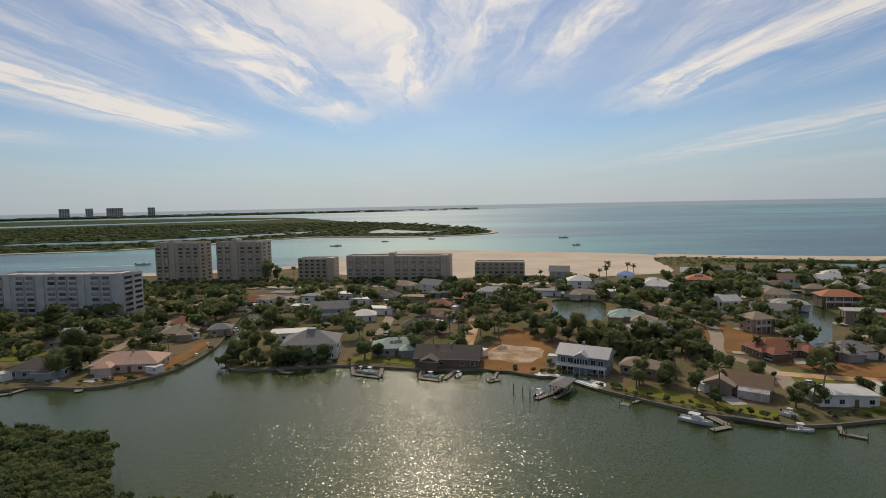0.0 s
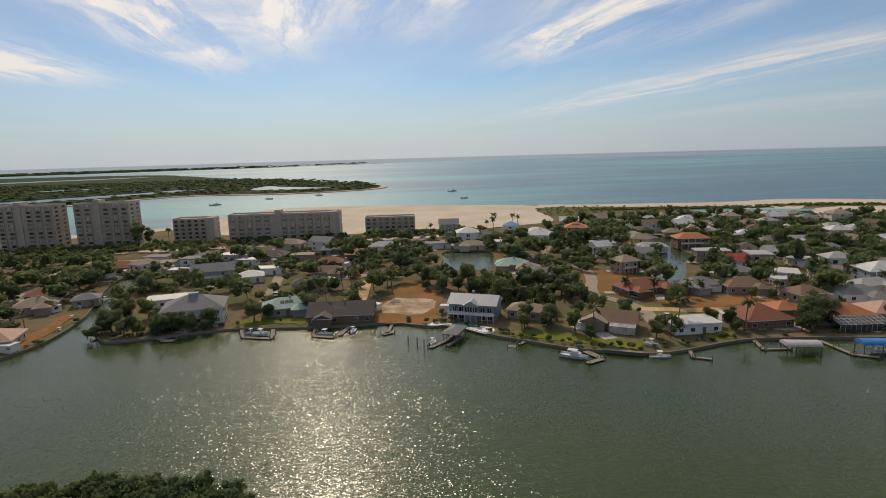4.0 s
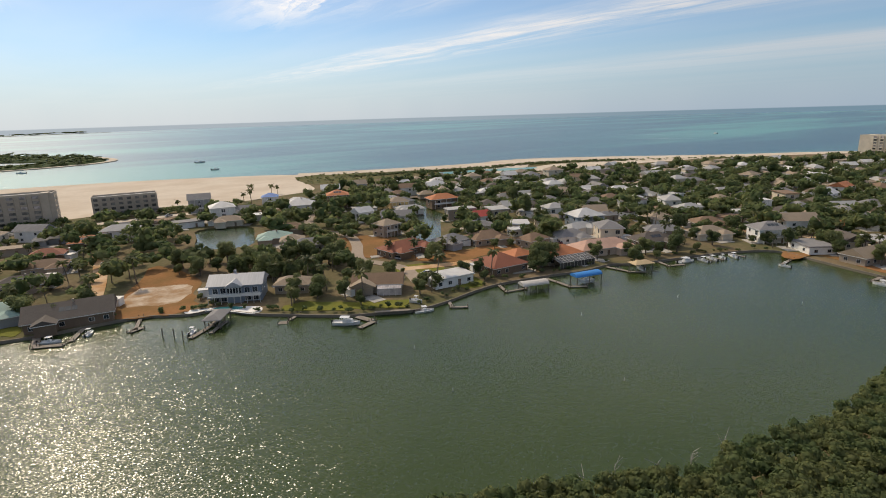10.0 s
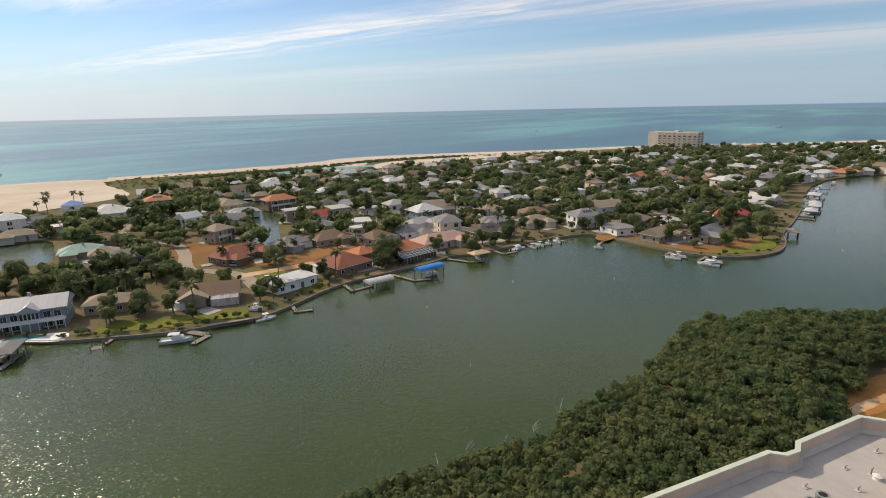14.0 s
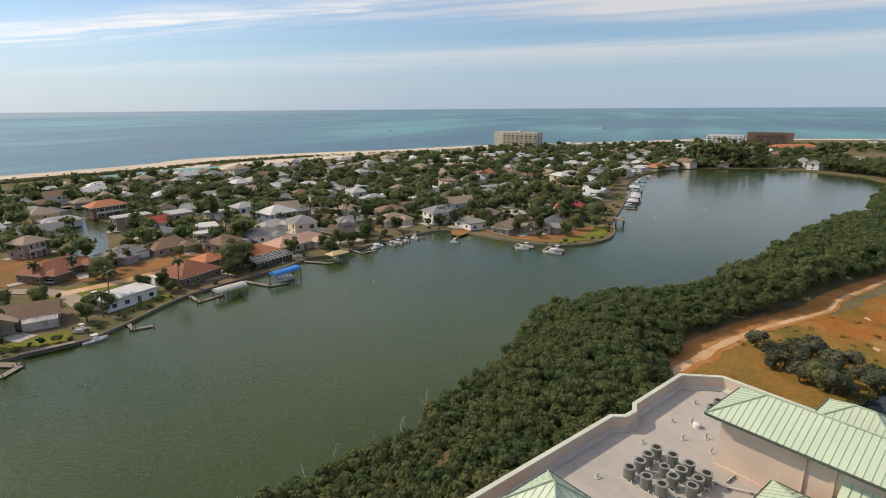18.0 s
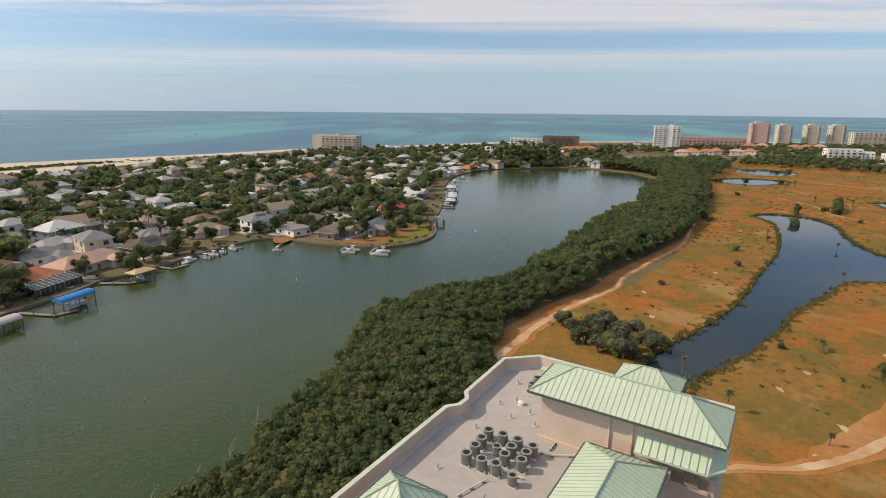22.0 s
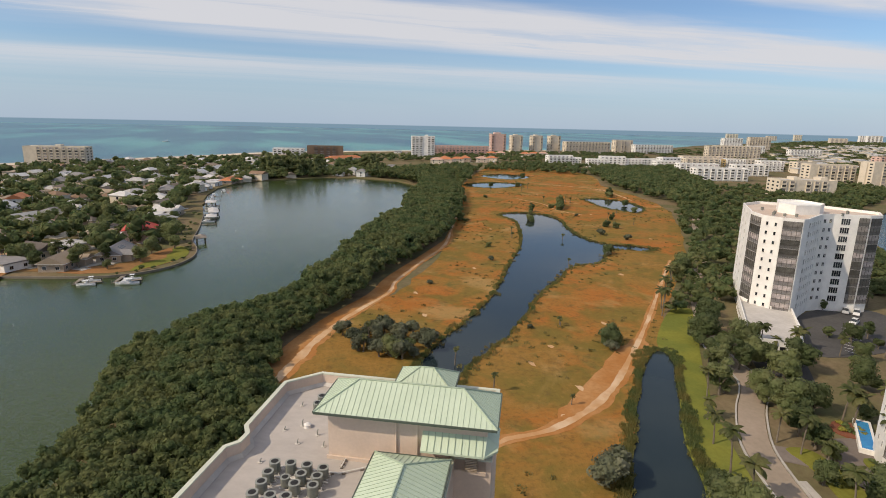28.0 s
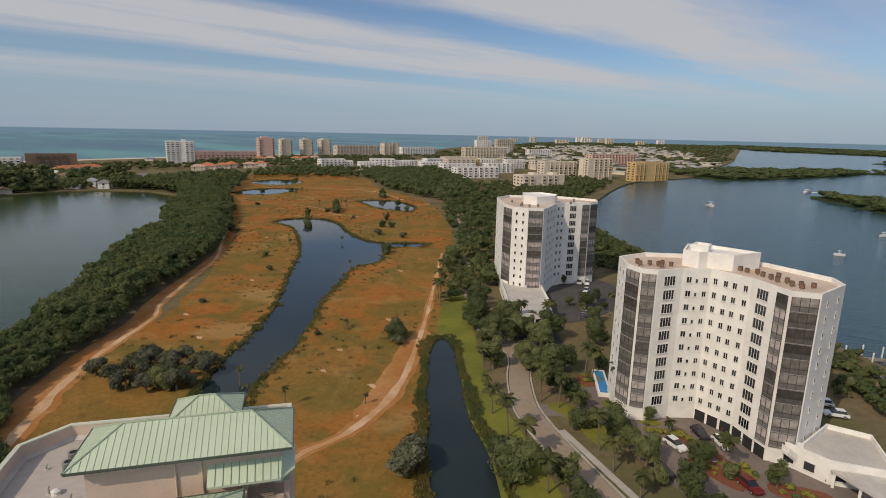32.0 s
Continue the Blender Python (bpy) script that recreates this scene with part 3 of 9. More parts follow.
M.update({
    "white": paint("white_stucco", (0.88, 0.86, 0.81), 0.75),
    "cream": paint("cream_stucco", (0.72, 0.63, 0.50), 0.8),
    "tan": paint("tan_stucco", (0.42, 0.34, 0.26), 0.85),
    "beige": paint("beige_stucco", (0.52, 0.44, 0.35), 0.85),
    "pale_grey": paint("pale_grey_stucco", (0.60, 0.58, 0.56), 0.8),
    "yellow": paint("yellow_stucco", (0.62, 0.44, 0.20), 0.85),
    "pink": paint("salmon_stucco", (0.70, 0.48, 0.40), 0.85),
    "grey": paint("grey_siding", (0.36, 0.37, 0.38), 0.8),
    "blue_grey": paint("blue_grey_siding", (0.26, 0.31, 0.36), 0.8),
    "brown": paint("brown_stucco", (0.22, 0.15, 0.10), 0.85),
    "peach": paint("peach_stucco", (0.66, 0.53, 0.43), 0.8),
    "glass": material("window_glass", (0.025, 0.03, 0.035), (0.05, 0.055, 0.06), 0.12, 0.3, 2.0, spec=0.6, grain=0.1, vary=0.5),
    "screen": material("dark_screened_glazing", (0.17, 0.157, 0.145), (0.37, 0.34, 0.31), 0.35, 0.35, 2.0, spec=0.4, grain=0.2, vary=0.8),
    "frame": paint("white_frame", (0.74, 0.72, 0.68), 0.5),
    "bronze": paint("bronze_frame", (0.07, 0.06, 0.05), 0.5),
    "r_white": paint("white_metal_roof", (0.60, 0.585, 0.56), 0.55),
    "r_pale": paint("pale_grey_shingle_roof", (0.44, 0.43, 0.41), 0.8, 0.25, fine=3.0),
    "r_grey": paint("grey_shingle_roof", (0.25, 0.24, 0.235), 0.9, 0.3, fine=3.0),
    "r_dark": paint("dark_shingle_roof", (0.12, 0.10, 0.085), 0.9, 0.3, fine=3.0),
    "r_brown": paint("brown_tile_roof", (0.25, 0.16, 0.10), 0.9, 0.3, fine=3.0),
    "r_tan": paint("tan_shingle_roof", (0.36, 0.28, 0.20), 0.9, 0.3, fine=3.0),
    "r_red": paint("red_brown_tile_roof", (0.30, 0.10, 0.055), 0.85, 0.35, fine=3.0),
    "r_orange": paint("orange_tile_roof", (0.55, 0.20, 0.085), 0.85, 0.3, fine=3.0),
    "r_salmon": paint("salmon_tile_roof", (0.58, 0.36, 0.27), 0.85, 0.25, fine=3.0),
    "r_scarlet": paint("bright_red_roof", (0.50, 0.07, 0.05), 0.7, 0.2),
    "r_teal": paint("teal_roof", (0.28, 0.42, 0.36), 0.7, 0.2),
    "r_blue": paint("blue_roof", (0.07, 0.20, 0.52), 0.6, 0.15),
    "canvas": paint("blue_canvas", (0.03, 0.24, 0.62), 0.8, 0.15),
    "tan_canvas": paint("tan_canvas", (0.62, 0.46, 0.26), 0.8, 0.15),
    "dock": material("weathered_dock_boards", (0.30, 0.26, 0.215), (0.22, 0.185, 0.15), 0.9, 0.6, 5.0, grain=0.4),
    "hull": paint("white_hull", (0.74, 0.74, 0.73), 0.3, 0.05),
    "rubber": paint("black_rubber", (0.02, 0.02, 0.02), 0.8, 0.05),
    "hedge": material("hedge_leaf", (0.075, 0.11, 0.03), (0.11, 0.14, 0.045), 0.8, 0.8, 6.0, grain=0.5),
    "yellow_leaf": material("yellow_shrub_leaf", (0.28, 0.25, 0.035), (0.16, 0.17, 0.03), 0.8, 0.8, 6.0, grain=0.4),
    "reed": material("bank_reed", (0.23, 0.20, 0.06), (0.12, 0.165, 0.055), 0.9, 0.12, 2.0, place="World", vary=0.25, island=True, leafy=0.4),
    "brown_asphalt": material("brown_grey_asphalt", (0.20, 0.165, 0.14), (0.165, 0.135, 0.115), 0.9, 0.08, 1.0, place="World", grain=0.25),
    "old_concrete": paint("stained_concrete", (0.25, 0.21, 0.165), 0.9, 0.4, place="World"),
    "mulch": paint("red_mulch", (0.22, 0.075, 0.04), 0.95, 0.3),
    "orange_dirt": material("orange_dirt_yard", (0.34, 0.17, 0.075), (0.24, 0.14, 0.06), 0.95, 0.06, 0.8, spec=0.03, place="World", grain=0.3),
})


# ---- plants ----
def ball(level):
    bm = bmesh.new()
    bmesh.ops.create_icosphere(bm, subdivisions=level, radius=1)
    v = np.array([p.co[:] for p in bm.verts])
    f = np.array([[p.index for p in q.verts] for q in bm.faces])
    bm.free()
    return v, f


BALLS = {1: ball(1), 2: ball(2)}


def crown(rng, radius, height, lobes, cards, leaf, level=1):
    """Foliage: uneven lobes thickly covered with leaf sprays. Returns vertices and triangles about the crown's middle."""
    V, F, n = [], [], 0
    bv, bf = BALLS[level]
    centres = []
    for i in range(lobes):
        a, r = rng.uniform(0, math.tau), radius * 0.60 * math.sqrt(rng.uniform(0.12, 1))
        h = rng.uniform(-0.45, 0.4) * height
        size = radius * rng.uniform(0.30, 0.50) * (1 - 0.4 * abs(h) / height)
        if i == 0:
            r, h, size = radius * 0.08, height * 0.05, radius * 0.62
        c = np.array([r * math.cos(a), r * math.sin(a), h])
        centres.append((c, size))
        bump = 0.86 + rng.uniform(-0.2, 0.2, (len(bv), 1))
        V.append(bv * bump * np.array([size, size, size * rng.uniform(0.7, 0.95)]) + c)
        F.append(bf + n)
        n += len(bv)
    share = np.array([s * s for _, s in centres])
    share /= share.sum()
    done = tries = 0
    while done < cards and tries < cards * 4:
        tries += 1
        k = rng.choice(len(centres), p=share)
        c, size = centres[k]
        d = rng.normal(size=3)
        d[2] = abs(d[2]) * 0.9 - 0.3
        d /= np.linalg.norm(d)
        p = c + d * np.array([1, 1, 0.85]) * size * rng.uniform(0.8, 1.14)
        if any(i != k and np.linalg.norm(p - q) < 0.78 * s for i, (q, s) in enumerate(centres)):
            continue
        s = leaf * rng.uniform(0.55, 1.3)
        d = d + rng.normal(size=3) * 0.4
        d /= np.linalg.norm(d)
        e1 = rng.normal(size=3)
        e1 -= d * (e1 @ d)
        e1 *= s / np.linalg.norm(e1)
        e2 = np.cross(d, e1) * rng.uniform(0.5, 0.9)
        V.append(np.array([p - e1 - e2 * 0.4, p + e2, p + e1 - e2 * 0.5, p - e2 * 0.9 + d * s * 0.35]))
        F.append(np.array([[0, 1, 3], [1, 2, 3]]) + n)
        n += 4
        done += 1
    return np.concatenate(V), np.concatenate(F)


def arrays_mesh(name, V, F, mat):
    me = bpy.data.meshes.new(name)
    me.vertices.add(len(V))
    me.vertices.foreach_set("co", np.asarray(V, dtype=np.float32).ravel())
    me.loops.add(len(F) * 3)
    me.loops.foreach_set("vertex_index", np.asarray(F, dtype=np.int32).ravel())
    me.polygons.add(len(F))
    me.polygons.foreach_set("loop_start", np.arange(0, len(F) * 3, 3, dtype=np.int32))
    me.polygons.foreach_set("loop_total", np.full(len(F), 3, dtype=np.int32))
    me.materials.append(mat)
    me.update(calc_edges=True)
    me.shade_smooth()
    return me


def trunk_mesh(rng, height, r, spread, limbs=4):
    S = Solid()
    mid = Vector((rng.uniform(-0.1, 0.1) * height, rng.uniform(-0.1, 0.1) * height, height * 0.5))
    S.tube((0, 0, 0), mid, r, r * 0.75, 7)
    for i in range(limbs):
        a = (i + rng.uniform(0, 0.6)) * math.tau / limbs
        S.tube(mid - Vector((0, 0, 0.1)), (mid.x + spread * math.cos(a), mid.y + spread * math.sin(a), height * rng.uniform(0.85, 1.1)), r * 0.6, r * 0.2, 5)
    return S.mesh("trunk", M["bark"])


def tree_kind(seed, radius, height, trunk, mat, lobes=9, cards=230, leaf=0.5):
    """One broad tree: the meshes of its trunk and crown."""
    rng = np.random.default_rng(seed)
    V, F = crown(rng, radius, height, lobes, cards, leaf, 2 if lobes < 8 else 1)
    V[:, 2] += trunk + height * 0.4
    return trunk_mesh(rng, trunk + height * 0.3, 0.07 * radius + 0.06, radius * 0.5), arrays_mesh("crown", V, F, mat)


def palm_kind(seed, height, frond, count=15, r=0.16):
    rng = np.random.default_rng(seed)
    lean = Vector((rng.uniform(-0.1, 0.1), rng.uniform(-0.1, 0.1), 0)) * height
    S = Solid()
    pts = [Vector((0, 0, 0)), lean * 0.3 + Vector((0, 0, height * 0.5)), lean + Vector((0, 0, height))]
    S.tube(pts[0], pts[1], r * 1.25, r, 7)
    S.tube(pts[1], pts[2], r, r * 0.8, 7)
    trunk = S.mesh("trunk", M["bark"])
    C = Solid()
    for i in range(count):
        a, lift = i * 2.399 + rng.uniform(-0.2, 0.2), rng.uniform(-0.35, 1.1)
        out, side = Vector((math.cos(a), math.sin(a), 0)), Vector((-math.sin(a), math.cos(a), 0))
        spine, p = [], pts[2].copy()
        ang = lift
        for k in range(5):
            spine.append(p.copy())
            p = p + (out * math.cos(ang) + Vector((0, 0, math.sin(ang)))) * frond / 4
            ang -= 0.42
        wide = [0.05, 0.2, 0.24, 0.17, 0.02]
        for s in (-1, 1):
            for k in range(4):
                w0, w1 = wide[k] * frond * 0.9, wide[k + 1] * frond * 0.9
                C.face([spine[k], spine[k + 1], spine[k + 1] + side * s * w1 - Vector((0, 0, w1 * 0.55)), spine[k] + side * s * w0 - Vector((0, 0, w0 * 0.55))])
    return trunk, C.mesh("crown", M["frond"])


KINDS = {
    "broad": [tree_kind(10 + i, r, h, t, M["leaf2"], 10, 950, 0.25) for i, (r, h, t) in enumerate(((3.4, 4.2, 2.2), (2.6, 3.6, 1.8), (4.4, 4.8, 2.4), (2.0, 2.6, 1.2), (3.0, 5.5, 2.6)))],
    "grey": [tree_kind(30 + i, r, h, t, M["grey_leaf"], 9, 600, 0.2) for i, (r, h, t) in enumerate(((2.6, 3.0, 1.2), (2.0, 2.4, 1.0)))],
    "palm": [palm_kind(50 + i, h, f, n) for i, (h, f, n) in enumerate(((6.5, 2.6, 16), (8.5, 2.7, 16), (5.0, 2.3, 14), (7.5, 3.0, 18)))],
    "cabbage": [palm_kind(60 + i, h, 1.5, 20, 0.2) for i, h in enumerate((4.5, 6.0, 3.2))],
}
LABELS = {
    "broad": ("tree", "dense dark green broadleaf tree with an uneven crown", "tree", "garden trees"),
    "grey": ("tree", "silvery grey-green tree with a ragged crown", "tree", "grey trees"),
    "palm": ("palm_tree", "slender palm with drooping green fronds", "palm", "palms"),
    "cabbage": ("palm_tree", "short cabbage palm with a round head of fronds", "palm", "cabbage palms"),
}
PROTO = {}


def plant(kind, i, x, y, scale=1.0, turn=0.0, z=None):
    key = (kind, i % len(KINDS[kind]))
    m = pose(x, y, GROUND if z is None else z, 0, 0, turn)
    if key not in PROTO:
        name, label, cat, group = LABELS[kind]
        ob = tagged(new(name), label, cat, group)
        ob.matrix_world = m
        ob.scale = (1, 1, 1)
        t, c = KINDS[kind][key[1]]
        part("trunk", t, ob), part("crown", c, ob)
        PROTO[key] = ob
    else:
        ob = copy_thing(PROTO[key], m)
    ob.scale = (scale, scale, scale)
    return ob


def thicket(name, spots, mat, label, category, leaf=0.55, lobes=4, cards=70, seed=1):
    """Many crowns in one mesh; spots: x, y, z of the foot, radius, height."""
    rng = np.random.default_rng(seed)
    kinds = [crown(rng, 1.0, 1.1, lobes, cards, leaf) for _ in range(10)]
    V, F, n = [], [], 0
    for x, y, z, r, h in spots:
        v, f = kinds[rng.integers(10)]
        a = rng.uniform(0, math.tau)
        c, s = math.cos(a), math.sin(a)
        w = np.stack([(v[:, 0] * c - v[:, 1] * s) * r, (v[:, 0] * s + v[:, 1] * c) * r, v[:, 2] * min(h * 0.55, r * 1.05) + h - min(h * 0.55, r * 1.05) * 0.7], 1) + np.array([x, y, z])
        V.append(w)
        F.append(f + n)
        n += len(v)
    return tagged(new(name, arrays_mesh(name, np.concatenate(V), np.concatenate(F), mat)), label, category, kind="stuff")


def reed_bed(name, spots, mat, label, category, blades=30, seed=1):
    """Clumps of upright blades in one mesh; spots: x, y, z of the foot, radius, height."""
    g = np.random.default_rng(seed)
    kinds = []
    for _ in range(8):
        a, r = g.uniform(0, math.tau, blades), np.sqrt(g.uniform(0, 1, blades))
        foot = np.stack([r * np.cos(a), r * np.sin(a), np.zeros(blades)], 1)
        turn, wide = g.uniform(0, math.tau, blades), g.uniform(0.10, 0.24, blades)
        side = np.stack([np.cos(turn), np.sin(turn), np.zeros(blades)], 1) * wide[:, None]
        tip = foot + np.stack([g.normal(0, 0.22, blades), g.normal(0, 0.22, blades), g.uniform(0.5, 1.1, blades)], 1)
        kinds.append(np.stack([foot - side, foot + side, tip], 1).reshape(-1, 3))
    V = []
    for x, y, z, r, h in spots:
        V.append(kinds[g.integers(8)] * np.array([r, r, h]) + np.array([x, y, z]))
    V = np.concatenate(V)
    return tagged(new(name, arrays_mesh(name, V, np.arange(len(V)).reshape(-1, 3), mat)), label, category, kind="stuff")


def shrub_mesh(seed, mat):
    g = np.random.default_rng(seed)
    V, F = crown(g, 0.9, 0.8, 6, 90, 0.16)
    V[:, 2] += 0.45
    return arrays_mesh("leaves", V, F, mat)


SHRUBS = [shrub_mesh(3, M["hedge"]), shrub_mesh(4, M["yellow_leaf"])]


# ---- mangroves, grass and tracks ----
rng = np.random.default_rng(5)
INNER = [(-120, 80), (-60, 62), (-10, 30), (30, 0), (60, -8), (84, -9), (104, -6), (119, -2), (132, -6), (153, -20), (173, -38), (188, -47), (199, -55), (236, -84), (262, -102), (305, -122), (396, -161), (480, -188), (530, -208)]
mangrove_ring = curve_through([p for p in MANGROVE_EDGE if p[0] > -130], False, 3) + curve_through(INNER, False, 3)


def scatter(ring, gap, seed, jitter=0.45, keep=lambda x, y: True):
    r = random.Random(seed)
    xs, ys = [p[0] for p in ring], [p[1] for p in ring]
    out, x = [], min(xs)
    row = 0
    while x < max(xs):
        y = min(ys) + (gap / 2 if row % 2 else 0)
        while y < max(ys):
            p = (x + r.uniform(-jitter, jitter) * gap, y + r.uniform(-jitter, jitter) * gap)
            if inside(p, ring) and keep(*p):
                out.append(p)
            y += gap
        x += gap * 0.87
        row += 1
    return out


def building_zone(x, y):
    lx, ly = 0.874 * (x - 40) - 0.486 * y, 0.486 * (x - 40) + 0.874 * y
    return lx > 21.5 or ly > 9.5 or lx < -45


INNER_LINE = curve_through(INNER, False, 8)
beside = lambda x, y: min((x - a) ** 2 + (y - b) ** 2 for a, b in INNER_LINE) ** 0.5
near = [p for p in scatter(mangrove_ring, 2.2, 3, keep=building_zone) if p[0] < 175 and (p[0] < 135 or beside(*p) > 2.6)]
end_woods = curve_through([(440, -142), (478, -150), (528, -144), (560, -120), (590, -150), (600, -200), (560, -236), (500, -212), (450, -180)], True, 3)
far = [p for p in scatter(mangrove_ring, 2.9, 4) if p[0] >= 172 and beside(*p) > 3.4] + scatter(end_woods, 5, 5)
tall = lambda x, y: 6.0 + 1.8 * noise.noise(Vector((x * 0.05, y * 0.05, 0))) + 0.8 * noise.noise(Vector((x * 0.3, y * 0.3, 3)))
def taper(x, y):
    """Crowns grow lower towards the dry side of the belt."""
    return min(1.0, 0.55 + 0.055 * beside(x, y))


thicket("mangrove_forest", [(x, y, GROUND - 0.9, rng.uniform(1.6, 2.5), (tall(x, y) * rng.uniform(0.94, 1.1) + 1.7) * taper(x, y)) for x, y in near], M["leaf"], "dense green mangrove thicket along the lagoon edge", "mangrove", 0.16, 5, 120, 6)
thicket("mangrove_forest_far", [(x, y, GROUND - 0.9, rng.uniform(2.2, 3.4), (tall(x, y) * rng.uniform(0.94, 1.12) + 3.6) * taper(x, y)) for x, y in far], M["leaf"], "dense green mangrove belt beside the old golf course", "mangrove", 0.19, 4, 64, 7)

M["verge"] = material("bare_orange_soil", (0.40, 0.175, 0.058), (0.46, 0.24, 0.10), 0.95, 0.12, 0.9, spec=0.03, place="World", grain=0.3)
ribbon("bare_dirt", curve_through(INNER[4:], False, 4), 5, GROUND + 0.045, 0.1, M["verge"], "bare orange-brown dirt beside the mangroves", "dirt")
golf_ring = curve_through([(20, 5), (60, 2), (95, -2), (121, -6), (133, -12), (153, -26), (173, -44), (196, -62), (242, -91), (305, -119), (396, -157), (505, -208), (620, -275), (690, -330), (650, -380), (560, -390), (450, -330), (380, -310), (320, -288), (272, -254), (223, -215), (183, -180), (151, -143), (122, -112), (104, -102), (84, -88), (70, -78), (54, -69), (26, -52), (-4, -30)], True, 4, 1.2, 9)
sheet("dry_grass", [golf_ring, pond_ring, pond_b, pond_c, pond_d, creek_ring], GROUND + 0.05, M["golf"], 0.3, "dry orange and green grass of a fallow golf course", "grass")
bank = curve_through([(36, -46), (58, -64), (71, -72), (82, -81), (101, -97), (112, -101), (132, -124), (128, -130), (104, -108), (84, -91), (70, -81), (55, -72), (30, -55)], True, 4)
M["tuft"] = material("olive_tuft", (0.19, 0.145, 0.045), (0.13, 0.125, 0.038), 0.9, 0.05, 2.0, place="World", vary=0.3, island=True)
M["lime"] = material("lime_green_lawn", (0.215, 0.215, 0.045), (0.15, 0.17, 0.04), 0.95, 0.1, 1.2, spec=0.03, place="World", grain=0.3)
sheet("lawn_bank", [bank], GROUND + 0.1, M["lime"], 0.3, "mown green grass strip between creek and road", "grass")
TRACKS = {
    "sandy_track": ([(60, -18), (72, -27), (82, -39), (83, -51), (88, -64), (96, -76), (108, -90), (127, -111), (150, -135), (168, -154), (185, -172)], [1.6, 1.8, 2.2, 3.2, 4.2, 3.4, 2.8, 2.4, 2.2, 2.0, 1.6]),
    "lagoon_track": ([(100, 3), (120, -4), (130, -9.5), (139, -14.5), (154, -25), (174, -43), (188, -50), (214, -69), (240, -88), (280, -107), (330, -131)], [3.0, 4.0, 5.5, 4.5, 3.4, 2.8, 2.6, 2.8, 3.2, 2.2, 1.5]),
    "far_track": ([(470, -272), (452, -290), (420, -305), (380, -296), (352, -286)], [2.0, 2.6, 3.0, 2.6, 2.0]),
    "worn_path": ([(300, -205), (322, -200), (350, -205), (380, -200)], [1.2, 1.6, 1.4, 1.0]),
}
for name, (line, wide) in TRACKS.items():
    L = curve_through(line, False, 9, 0.12, 3)
    W = []
    for k in range(len(L)):
        a, f = min(k // 9, len(wide) - 2), min(k / 9 - min(k // 9, len(wide) - 2), 1.0)
        W.append((wide[a] * (1 - f) + wide[a + 1] * f) * (0.62 + 0.1 * math.sin(k * 0.7) + 0.06 * math.sin(k * 2.9)))
    ribbon("worn_verge", L, [w * 1.7 for w in W], GROUND + 0.09, 0.1, M["verge"], "bare orange dirt along a vehicle track", "track")
    ribbon(name, L, [w * 0.72 for w in W], GROUND + 0.12, 0.1, M["track"], "sandy vehicle track worn through dry grass", "track")
bend = curve_through([(116, -99), (110, -86), (99, -71), (89, -57), (85, -55), (85, -60), (89, -68), (99, -83), (108, -95)], True, 5, 0.5, 5)
sheet("bare_dirt_bend", [bend], GROUND + 0.07, M["verge"], 0.1, "bare orange dirt worn wide at the bend of a track", "dirt")
# small bare scuffs of pale sand
gr = random.Random(12)
for i, (x, y) in enumerate(((150, -48), (172, -52), (128, -96), (118, -72), (196, -84), (96, -66), (86, -56), (210, -128), (240, -150), (172, -136), (270, -126), (300, -212), (340, -190), (398, -228), (225, -196), (110, -62))):
    if any(inside((x + a, y + b), r) for r in (pond_ring, pond_b, pond_c, creek_ring) for a in (-2, 2) for b in (-2, 2)):
        continue
    ring = [(x + gr.uniform(0.7, 2.0) * math.cos(a * math.tau / 9), y + gr.uniform(0.4, 1.0) * math.sin(a * math.tau / 9)) for a in range(9)]
    sheet("bare_scuff", [ring], GROUND + 0.085 + i * 0.0005, M["track"], 0.03, "small bare patch of pale sand", "sand")

# tufts and low clumps in the dry grass
tufts = []
for x, y in scatter(golf_ring, 5.2, 44, 0.5):
    n = noise.noise(Vector((x * 0.03, y * 0.03, 7))) + 0.5 * noise.noise(Vector((x * 0.11, y * 0.11, 2)))
    if n > 0.12 and not any(inside((x, y), r) for r in (pond_ring, creek_ring, pond_b, pond_c, pond_d)):
        tufts.append((x, y, GROUND, rng.uniform(0.4, 1.0), rng.uniform(0.3, 0.7)))
for ring in (pond_ring, pond_b, pond_c, pond_d):
    for x, y in outset(ring, 0.8):
        for k in range(5):
            tufts.append((x + rng.uniform(-2.2, 2.2), y + rng.uniform(-2.2, 2.2), GROUND, rng.uniform(0.4, 1.0), rng.uniform(0.3, 0.7)))
reed_bed("grass_tufts", tufts, M["tuft"], "low olive tufts scattered through the dry grass", "grass", 26, 21)

# beach and dunes
beach = [(-130, 500), (-60, 425), (0, 408), (60, 418), (103, 402), (140, 408), (176, 420), (190, 462), (214, 548), (130, 604), (45, 640), (-56, 656), (-90, 600)]
sheet("beach", [curve_through(beach, True, 4)], GROUND + 0.03, M["sand"], 2.0, "broad pale sand beach", "beach")
shore_strip = curve_through(GULF_SHORE[9:21], False, 5)
ribbon("shore_sand", shore_strip, [30 + 42 * math.exp(-((p[0] - 500) / 120) ** 2) for p in shore_strip], GROUND + 0.06, 2.0, M["sand"], "narrow white sand shore with surf at its edge", "beach")
ribbon("channel_sand", curve_through(GULF_SHORE[1:6], False, 5), 22, GROUND + 0.06, 2.0, M["sand"], "strip of sand along the channel", "beach")
dune = curve_through([(190, 462), (210, 530), (273, 506), (330, 482), (406, 455), (464, 446), (549, 388), (653, 306), (640, 290), (540, 366), (450, 420), (380, 432), (300, 456), (230, 446)], True, 4, 3)
